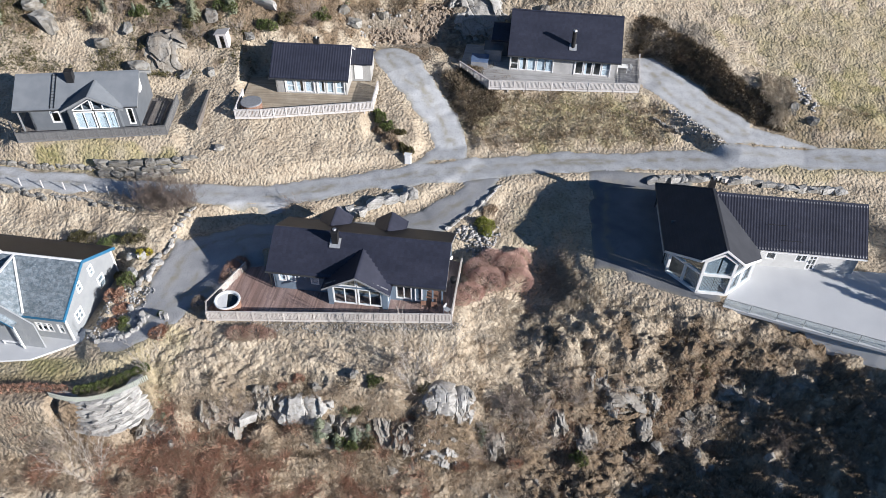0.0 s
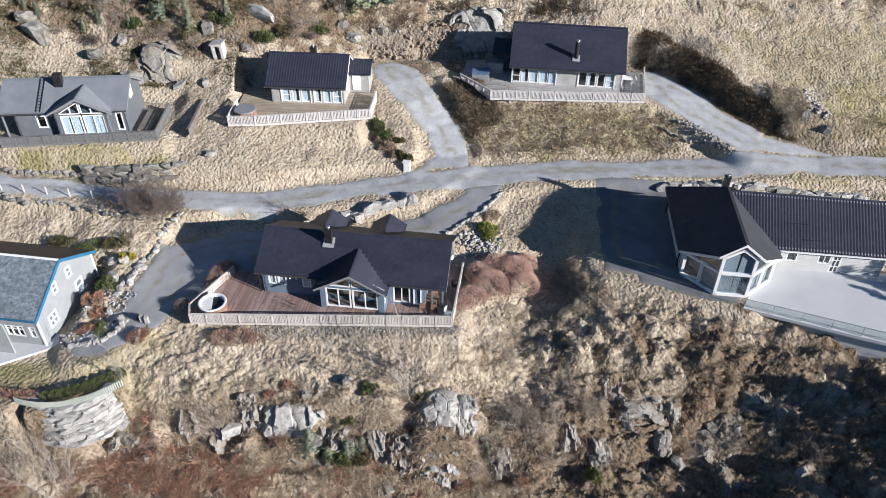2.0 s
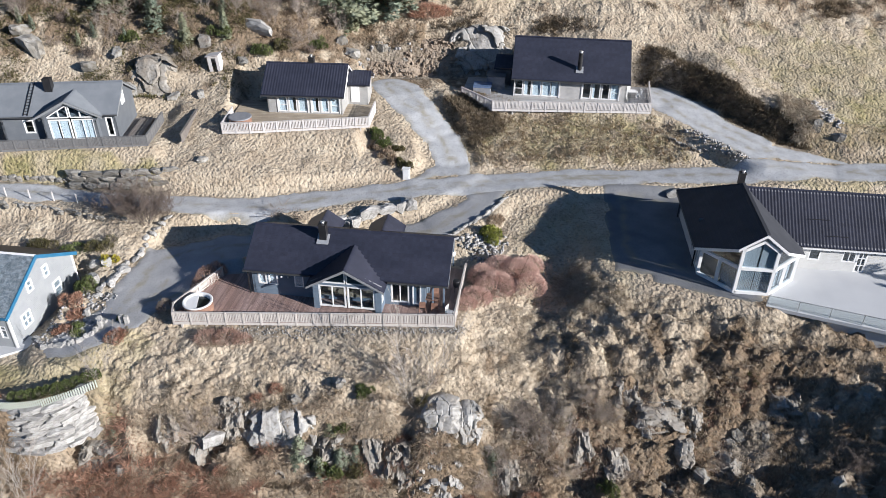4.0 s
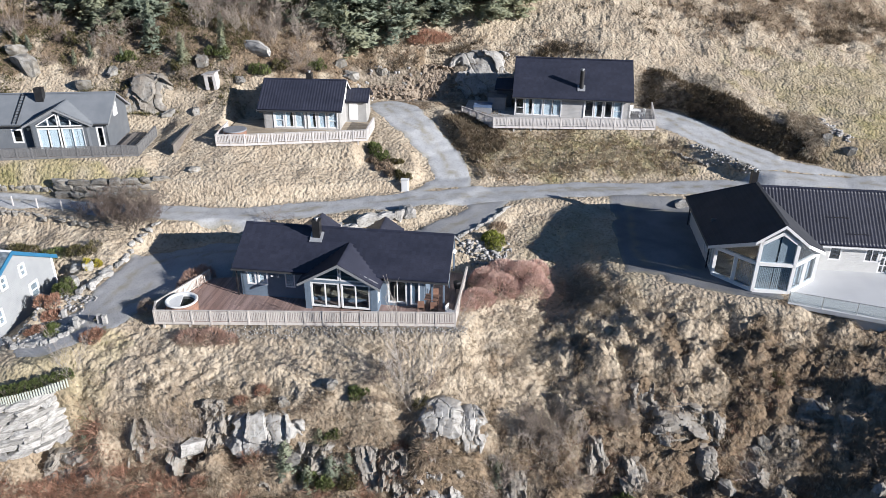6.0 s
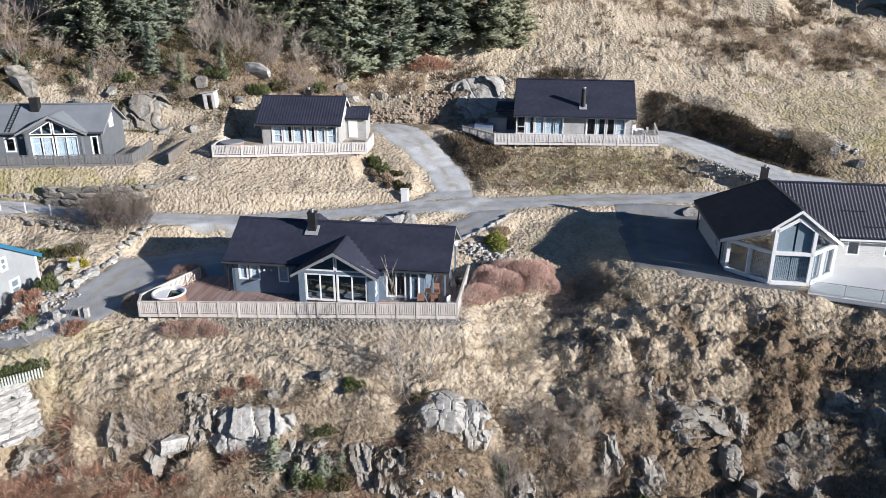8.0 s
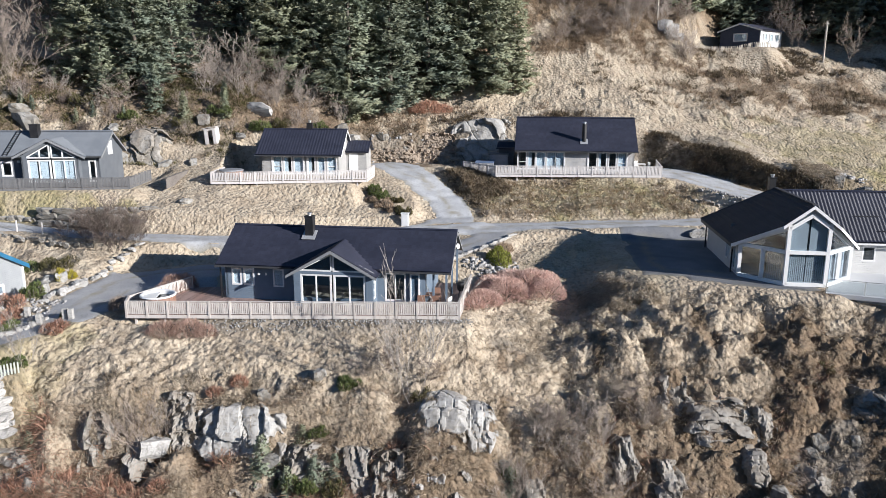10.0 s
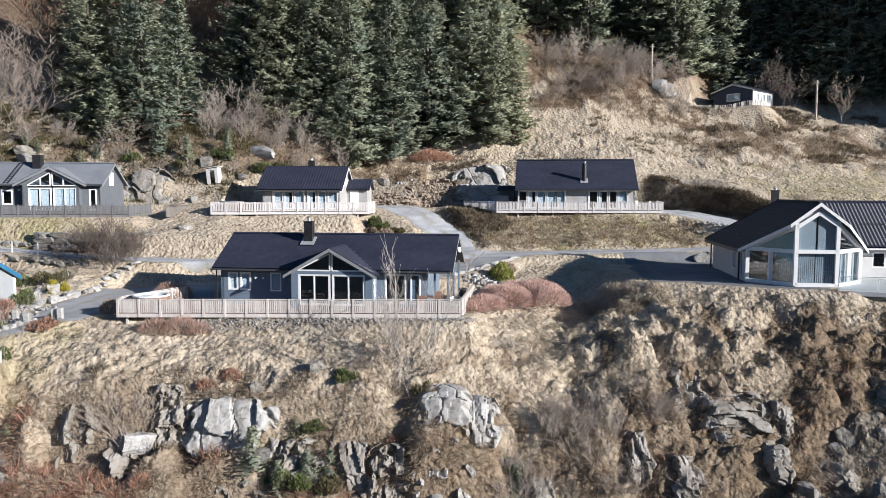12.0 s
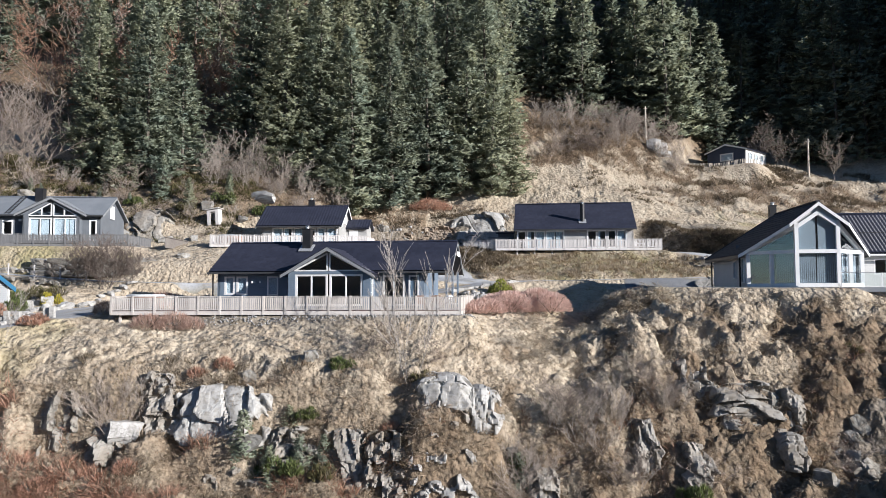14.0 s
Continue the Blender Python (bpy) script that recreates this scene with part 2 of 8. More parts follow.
def tile_tones(m, pitch, amount):
    """Each roof tile a little lighter or darker than the next."""
    nd, ln = m.node_tree.nodes, m.node_tree.links
    co, sn, wn, r, hs = nd.new("ShaderNodeTexCoord"), nd.new("ShaderNodeVectorMath"), nd.new("ShaderNodeTexWhiteNoise"), nd.new("ShaderNodeMapRange"), nd.new("ShaderNodeHueSaturation")
    sn.operation, sn.inputs[1].default_value = "SNAP", pitch
    r.inputs[3].default_value, r.inputs[4].default_value = 1 - amount, 1 + amount
    b = nd["Principled BSDF"]
    ln.new(co.outputs["Object"], sn.inputs[0])
    ln.new(sn.outputs[0], wn.inputs["Vector"])
    ln.new(wn.outputs["Value"], r.inputs[0])
    ln.new(r.outputs[0], hs.inputs["Value"])
    ln.new(b.inputs["Base Color"].links[0].from_socket, hs.inputs["Color"])
    ln.new(hs.outputs[0], b.inputs["Base Color"])


tile_tones(M["roof_black"], (0.3, 0.325, 50.0), 0.12)
tile_tones(M["roof_slate"], (0.32, 0.245, 50.0), 0.2)
for key in ("grass", "grass_brown", "grass_green", "shrub_green", "shrub_olive", "shrub_yellow", "twig_pink", "twig_red", "twig_rose"):
    leafy(M[key])
for key in ("rock", "rock_pale"):
    nd, ln = M[key].node_tree.nodes, M[key].node_tree.links
    vo, rr, bp = nd.new("ShaderNodeTexVoronoi"), nd.new("ShaderNodeMapRange"), nd["Bump"]
    vo.feature, vo.inputs["Scale"].default_value = "DISTANCE_TO_EDGE", 2.6
    co = nd.new("ShaderNodeTexCoord")
    wob = nd.new("ShaderNodeTexNoise")
    wob.inputs["Scale"].default_value = 4.0
    add = nd.new("ShaderNodeMix")
    add.data_type, add.inputs[0].default_value = "RGBA", 0.35
    ln.new(co.outputs["Object"], wob.inputs["Vector"])
    ln.new(co.outputs["Object"], add.inputs[6])
    ln.new(wob.outputs["Color"], add.inputs[7])
    tall = nd.new("ShaderNodeMapping")
    tall.inputs["Scale"].default_value = (1.0, 1.0, 0.4)
    ln.new(add.outputs[2], tall.inputs[0])
    ln.new(tall.outputs[0], vo.inputs["Vector"])
    rr.inputs[1].default_value, rr.inputs[2].default_value, rr.inputs[3].default_value = 0.0, 0.025, 0.7
    ln.new(vo.outputs["Distance"], rr.inputs[0])
    b2 = nd.new("ShaderNodeBump")
    b2.inputs["Strength"].default_value, b2.inputs["Distance"].default_value = 0.7, 0.1
    ln.new(rr.outputs[0], b2.inputs["Height"])
    ln.new(bp.outputs[0], b2.inputs["Normal"])
    ln.new(b2.outputs[0], nd["Principled BSDF"].inputs["Normal"])
    dark = nd.new("ShaderNodeMix")
    dark.data_type, dark.blend_type, dark.inputs[0].default_value = "RGBA", "MULTIPLY", 1.0
    ln.new(nd["Principled BSDF"].inputs["Base Color"].links[0].from_socket, dark.inputs[6])
    ln.new(rr.outputs[0], dark.inputs[7])
    ln.new(dark.outputs[2], nd["Principled BSDF"].inputs["Base Color"])
M["glass"] = glass_pane()
M["glass_clear"] = glass_pane("clear_railing_glass", (0.9, 0.93, 0.93), 0.05)


# ---- mesh tools ----
def part(name, bm, material, parent, label=""):
    me = bpy.data.meshes.new(name)
    bm.to_mesh(me)
    bm.free()
    me.materials.append(material)
    ob = new(name, me)
    ob.parent = parent
    return tagged(ob, label) if label else ob


def piece(name, me, parent, m=None):
    """An object of its own on shared mesh data."""
    ob = new(name, me)
    ob.parent = parent
    if m is not None:
        ob.matrix_basis = m
    return ob


def thing(name, label, category, at, yaw=0.0, group="", kind=""):
    ob = new(name)
    ob.matrix_basis = pose(*at, 0, 0, yaw)
    ob.empty_display_size = 0.3
    return tagged(ob, label, category, group, kind)


def box(bm, x0, x1, y0, y1, z0, z1):
    v = [bm.verts.new((x, y, z)) for z in (z0, z1) for y in (y0, y1) for x in (x0, x1)]
    for f in ((0, 2, 3, 1), (4, 5, 7, 6), (0, 1, 5, 4), (2, 6, 7, 3), (0, 4, 6, 2), (1, 3, 7, 5)):
        bm.faces.new([v[i] for i in f])
    return bm


def boxes(*rows):
    bm = bmesh.new()
    for r in rows:
        box(bm, *r)
    return bm


def prism(bm, pts, way):
    """A flat polygon given depth along a vector."""
    way = Vector(way)
    a = [bm.verts.new(p) for p in pts]
    b = [bm.verts.new(Vector(p) + way) for p in pts]
    bm.faces.new(a)
    bm.faces.new(b[::-1])
    for i in range(len(a)):
        j = (i + 1) % len(a)
        bm.faces.new((a[j], a[i], b[i], b[j]))
    bmesh.ops.recalc_face_normals(bm, faces=bm.faces[:])
    return bm


def beam(bm, p, q, w, h=None):
    """A bar of section w x h from p to q."""
    p, q = Vector(p), Vector(q)
    h = h or w
    d = (q - p).normalized()
    s = d.cross(Vector((0, 0, 1)))
    s = (s.normalized() if s.length > 1e-4 else Vector((1, 0, 0))) * w / 2
    u = s.cross(d).normalized() * h / 2
    ring = [(-s - u), (s - u), (s + u), (-s + u)]
    a, b = [bm.verts.new(p + r) for r in ring], [bm.verts.new(q + r) for r in ring]
    bm.faces.new(a[::-1])
    bm.faces.new(b)
    for i in range(4):
        j = (i + 1) % 4
        bm.faces.new((a[i], a[j], b[j], b[i]))
    return bm


def tube(bm, rings, sides=8, cap=True):
    """A round body through (centre, radius) rings."""
    old = None
    for c, r in rings:
        ring = [bm.verts.new((c[0] + r * math.cos(2 * math.pi * i / sides), c[1] + r * math.sin(2 * math.pi * i / sides), c[2])) for i in range(sides)]
        if old:
            for i in range(sides):
                j = (i + 1) % sides
                bm.faces.new((old[i], old[j], ring[j], ring[i]))
        elif cap:
            bm.faces.new(ring[::-1])
        old = ring
    if cap:
        bm.faces.new(old)
    return bm


def raw(name, verts, faces, material, parent=None, attrs=None, smooth=False):
    """A mesh from arrays made by the code."""
    me = bpy.data.meshes.new(name)
    verts, faces = np.asarray(verts, np.float32), np.asarray(faces, np.int32)
    k = faces.shape[1]
    me.vertices.add(len(verts))
    me.vertices.foreach_set("co", verts.ravel())
    me.loops.add(faces.size)
    me.loops.foreach_set("vertex_index", faces.ravel())
    me.polygons.add(len(faces))
    me.polygons.foreach_set("loop_start", np.arange(0, faces.size, k, dtype=np.int32))
    for key, val in (attrs or {}).items():
        me.attributes.new(key, "FLOAT", "POINT").data.foreach_set("value", np.asarray(val, np.float32))
    me.update(calc_edges=True)
    me.validate()
    if smooth:
        me.polygons.foreach_set("use_smooth", np.ones(len(faces), bool))
    me.materials.append(material)
    ob = new(name, me)
    ob.parent = parent
    return ob


# ---- ground ----
def lattice(x, y, seed):
    """Smooth value noise, -1 to 1, on arrays."""
    xi, yi = np.floor(x).astype(np.int64), np.floor(y).astype(np.int64)
    fx, fy = x - xi, y - yi
    fx, fy = fx * fx * (3 - 2 * fx), fy * fy * (3 - 2 * fy)

    def h(a, b):
        n = (a * 374761393 + b * 668265263 + seed * 974711) & 0xFFFFFFFF
        n = ((n ^ (n >> 13)) * 1274126177) & 0xFFFFFFFF
        return ((n ^ (n >> 16)) & 0xFFFF) / 32767.5 - 1
    return (h(xi, yi) * (1 - fx) + h(xi + 1, yi) * fx) * (1 - fy) + (h(xi, yi + 1) * (1 - fx) + h(xi + 1, yi + 1) * fx) * fy


def ramp(a, b, v):
    t = np.clip((v - a) / (b - a), 0, 1)
    return t * t * (3 - 2 * t)


# height along y at seven stations of x
STATION_X = [-60, -25, -5, 6, 20, 35, 62]
STATION_Y = [-3000, -1500, -900, -400, 12, 26, 33, 36, 38, 39.8, 42, 46, 52, 60, 66, 72, 78, 86, 94, 104, 116, 140, 260, 900, 3000]
NEAR_Z = [
    [-13, -8.5, -6.5, -4.6, -3.8, -2.8, -1.9, -0.8, 2.6, 4.4, 5.4, 7.6, 14, 19, 26, 36],
    [-15, -10.5, -9.3, -6.2, -4.0, -2.7, -1.1, -0.4, 1.4, 4.1, 5.4, 6.6, 12.6, 17, 24, 34],
    [-18, -13, -11.3, -8.2, -4.3, -2.6, -0.95, -0.6, 1.0, 2.0, 3.8, 5.3, 6.6, 11.4, 18.5, 30],
    [-19, -14.5, -12.6, -10.2, -6.8, -4.3, -2.0, -0.3, 0.7, 1.7, 2.8, 5.0, 6.6, 11.2, 19.0, 29],
    [-18, -13, -11, -8.6, -5.6, -3.0, -0.6, 0.9, 1.0, 1.7, 2.8, 5.0, 8.6, 12.5, 18, 25],
    [-14, -9.5, -7.6, -6.0, -4.2, -2.2, 0.3, 0.9, 1.1, 1.9, 3.0, 5.2, 7.8, 11.2, 16, 23],
    [-11, -6.0, -4.6, -3.0, -1.9, -0.8, 0.4, 0.9, 1.3, 2.3, 3.4, 4.8, 7.2, 10.0, 14.2, 20],
]
# 520 and 330 raise an unseen far shore that darkens the window reflections
STATION_Z = np.array([[520, 330, -60, -60, -33, *row, row[-1] + 18, 150, 420, 420] for row in NEAR_Z])
ROADS = {  # (x, y, z, half width)
    "main": [(-140, 66, 7, 1.6), (-46, 62.1, 2.9, 1.5), (-28.4, 61.2, 1.6, 1.3), (-17.5, 60.8, 1.35, 1.6), (-7.6, 63.6, 1.45, 1.6), (1.6, 65.5, 1.6, 1.8), (11, 66.8, 1.65, 1.8), (24, 67.4, 1.9, 1.5), (33.2, 67.1, 2.2, 1.7), (50, 66.9, 2.6, 1.8), (140, 68, 5, 1.8)],
    "upper": [(0.5, 66, 1.6, 2.6), (1.5, 69.3, 1.9, 1.9), (0.2, 73.6, 3.2, 1.9), (-2.2, 77.5, 4.7, 2.1), (-4.2, 81.2, 5.4, 2.6), (-6, 83.8, 5.6, 2.2)],
    "right": [(41, 67.8, 2.5, 2.2), (34.8, 70.4, 3.2, 2.7), (31.2, 74.6, 3.9, 2.6), (27.6, 79, 4.8, 3.0), (26.2, 82.6, 5.1, 2.0)],
    "house": [(5.2, 64, 1.5, 1.5), (3.2, 61.2, 1.2, 1.7), (-0.5, 58.0, 0.6, 1.7), (-6, 57.2, 0.1, 1.3), (-14, 56.8, -0.1, 1.2), (-20, 56.2, -0.2, 2.0), (-23.4, 54, -0.35, 2.9), (-24.6, 50, -0.6, 3.0), (-26, 47.0, -0.9, 2.2), (-29.5, 43.6, -1.7, 1.6)],
}
PADS = [  # cx, cy, half x, half y, yaw, z, blend
    (-9.0, 50.6, 11.5, 5.0, -7, -0.75, 1.6), (21.8, 56.5, 5.6, 7.2, -7, 0.95, 3.0), (34.5, 52, 9.0, 6.5, -7, 0.4, 2.5),
    (15.5, 82.5, 9.3, 5.0, -7.6, 5.0, 1.6), (2.6, 86.6, 4.4, 3.6, -7.6, 5.1, 1.4), (-15.5, 75.4, 6.8, 4.6, -3.8, 5.05, 1.6), (-37.5, 70.5, 8.2, 4.4, 5.5, 5.0, 1.8),
    (-41, 46, 8.6, 8, -8, -2.25, 1.5), (-37, 41.0, 7.5, 2.0, 0, -2.35, 1.0), (43.5, 111.6, 4.5, 1.2, -25, 19.6, 4.0), (48.0, 117.0, 4.2, 4.6, -48, 20.25, 3.0),
    (-3.6, 84.6, 3.0, 2.0, -7, 5.4, 1.6), (-29.2, 39.4, 3.6, 1.7, 15, -2.45, 0.6), (22.6, 48.8, 5.0, 1.5, -20, 0.95, 1.8), (16.2, 57.5, 0.6, 5.0, -7, 0.85, 3.5),
]


def line_gap(x, y, pts):
    """Distance from a road's middle less its half width, and the road's height there."""
    best, height = np.full(x.shape, 1e9), np.zeros(x.shape)
    for (ax, ay, az, aw), (bx, by, bz, bw) in zip(pts, pts[1:]):
        dx, dy = bx - ax, by - ay
        t = np.clip(((x - ax) * dx + (y - ay) * dy) / (dx * dx + dy * dy), 0, 1)
        d = np.hypot(x - ax - t * dx, y - ay - t * dy) - (aw + t * (bw - aw))
        near = d < best
        best, height = np.where(near, d, best), np.where(near, az + t * (bz - az), height)
    return best, height


def pad_gap(x, y, p):
    c, s = math.cos(radians(p[4])), math.sin(radians(p[4]))
    u, v = (x - p[0]) * c + (y - p[1]) * s, -(x - p[0]) * s + (y - p[1]) * c
    du, dv = np.abs(u) - p[2], np.abs(v) - p[3]
    return np.hypot(np.maximum(du, 0), np.maximum(dv, 0)) + np.minimum(np.maximum(du, dv), 0)


def smooth_profile(v):
    """Each station's height at v, eased between the knots."""
    ys = np.array(STATION_Y, float)
    out = []
    for row in STATION_Z:
        m = np.gradient(row, ys)
        i = np.clip(np.searchsorted(ys, v) - 1, 0, len(ys) - 2)
        h = ys[i + 1] - ys[i]
        t = np.clip((v - ys[i]) / h, 0, 1)
        out.append((2 * t**3 - 3 * t**2 + 1) * row[i] + (t**3 - 2 * t**2 + t) * h * m[i] + (3 * t**2 - 2 * t**3) * row[i + 1] + (t**3 - t**2) * h * m[i + 1])
    return np.array(out)


def bank_side(x, y):
    """The uphill side of the right-hand drive, 0 on the drive and 1 from the bank's top on."""
    side = (x - 34.8) * 0.77 + (y - 70.4) * 0.64
    return ramp(0.6, 2.4, line_gap(x, y, ROADS["right"])[0]) * ramp(0.5, 2.5, side) * ramp(71, 74, y) * (1 - ramp(42, 56, x)) * ramp(24, 26, x)


def ground(x, y):
    """Height of the ground, and how far it is left rough (0 on roads and pads)."""
    x, y = np.asarray(x, float), np.asarray(y, float)
    prof = smooth_profile(y)
    i = np.clip(np.searchsorted(STATION_X, x) - 1, 0, len(STATION_X) - 2)
    sx = np.array(STATION_X, float)
    t = ramp(0, 1, (x - sx[i]) / (sx[i + 1] - sx[i]))
    z = np.take_along_axis(prof, i[None], 0)[0] * (1 - t) + np.take_along_axis(prof, i[None] + 1, 0)[0] * t
    # knoll under the far cabin and the bank of dug rock behind the upper houses
    z = z + 3.2 * np.exp(-((x - 27) / 8) ** 2 - ((y - 114) / 7) ** 2) + 0.8 * np.exp(-((x - 46) / 9) ** 2 - ((y - 115) / 5) ** 2)
    # the last term is an unseen hill, raised to shade the right-hand forest
    z = z + 16.0 * ramp(70, 115, np.abs(x + 10)) * ramp(50, 120, y) + 110.0 * ramp(72, 98, x) * ramp(-2, 6, y + 0.552 * (x - 50) - 123)
    # unseen spur raised below the terrace to shade the lower slope
    z = z + 6.0 * np.exp(-((x - 54) / 8) ** 2 - ((y - 29) / 4) ** 2)
    # steep bank beside the right-hand drive
    z = z + 1.1 * bank_side(x, y) * (1 - ramp(3.5, 9, line_gap(x, y, ROADS["right"])[0])) * ramp(29, 34, x)
    gul = (x - 10.6) * 0.985 + (y - 52) * -0.17
    z = z - 1.3 * np.exp(-(gul / 3.4) ** 2) * ramp(38, 44, y) * (1 - ramp(54, 60, y))
    wild = np.ones(x.shape)
    for p in PADS:
        w = 1 - ramp(0, p[6], pad_gap(x, y, p))
        z, wild = z * (1 - w) + p[5] * w, wild * (1 - w)
    for pts in ROADS.values():
        d, h = line_gap(x, y, pts)
        w = 1 - ramp(0.5, 1.8, d)
        z, wild = z * (1 - w) + h * w, wild * (1 - w)
    near = ramp(8, 30, y) * (1 - ramp(46, 50, y))
    steep = near * (1 - ramp(40.5, 43.5, y))
    far = ramp(80, 130, y)
    crag = crags(x, y)
    s = y + 0.9 * np.where(near > 0, z, 0)  # distance up the slope
    lump = 0.5 * lattice(x / 5.1, s / 5.1, 3) + 0.28 * lattice(x / 2.1, s / 2.1, 4) + 0.14 * lattice(x / 0.9, s / 0.9, 5)
    z = z + wild * lump * (0.5 + 0.5 * steep + 1.2 * far)
    # gullies and shoulders running down the right-hand slope
    wx, wy = x + 1.6 * lattice(x / 3.2, s / 3.2, 14) + 0.5 * lattice(x / 1.1, s / 1.1, 17), s + 1.2 * lattice(x / 2.7, s / 2.7, 18)
    rib = 1.9 * np.abs(lattice((wx + 0.5 * wy) / 2.9, wy / 4.5, 15)) ** 0.6 - 0.9 + 0.7 * (1.9 * np.abs(lattice(wx / 1.5, wy / 1.9, 16)) ** 0.6 - 0.9)
    z = z + wild * rib * (0.65 * ramp(5, 10, x) + 0.15) * near * (1 - ramp(43.0, 46.0, y - 1.5 * ramp(8, 12, x)))
    for _, x0, x1, cy, low, top, lean, *_ in CRAGS:
        w = (1 - ramp(-0.2, 1.6, np.maximum(x0 - x, x - x1) + 0.5 * lattice(x / 1.2, s / 1.2, 93))) * (1 - ramp(0.7, 1.7, np.abs(y - cy - 0.4)))
        z = z * (1 - w) + w * (low - 0.1 + (top - low) * ramp(cy + 0.15, cy + lean * (top - low) + 0.7, y))
    for hx, hy, rx, ry, dip in HOLLOWS:
        z = z - dip * np.exp(-((x - hx) / rx) ** 2 - ((y - hy) / ry) ** 2)
    # ledges of rock
    z = z + wild * crag * (0.9 * np.round(1.6 * lattice(x / 2.3 + y / 6, y / 1.7, 8)) / 1.6 + 0.5 * lattice(x / 1.1, y / 0.8, 9))
    # rounded tussocks with sharp creases between them
    rx, ry = 0.82 * x + 0.57 * s, -0.57 * x + 0.82 * s
    tuft = np.abs(lattice(rx / 0.62, ry / 0.62, 6)) + 0.5 * np.abs(lattice(rx / 0.33, ry / 0.33, 7)) - 0.4
    mat = np.abs(lattice(rx / 1.1, ry / 1.1, 19)) ** 0.7 - 0.45
    broken = ramp(6, 10, x) * near
    z = z + wild * (1 - crag) * (tuft * (0.22 - 0.11 * ramp(52, 62, y) * (1 - ramp(84, 92, y)) + 0.1 * steep + 0.32 * broken + 0.12 * far) + 0.7 * mat * broken)
    return z, wild


HOLLOWS = [(-16.9, 39.0, 1.0, 0.9, 1.5), (-14.3, 38.6, 0.8, 0.9, 1.4), (-9.4, 38.6, 0.9, 0.8, 1.0), (-2.2, 39.2, 0.8, 0.8, 1.0), (4.0, 38.8, 0.9, 0.9, 1.2), (-3.4, 41.0, 1.2, 0.5, 0.9), (18.8, 37.9, 2.6, 1.0, 1.6), (11.2, 37.7, 1.6, 0.9, 1.6), (15.2, 40.3, 1.2, 0.7, 1.1), (26.5, 37.6, 2.0, 0.8, 1.0), (12.0, 46.2, 3.8, 2.8, -1.3), (10.6, 43.3, 1.6, 1.3, -0.8), (47.5, 72.0, 6.0, 2.2, -1.3)]


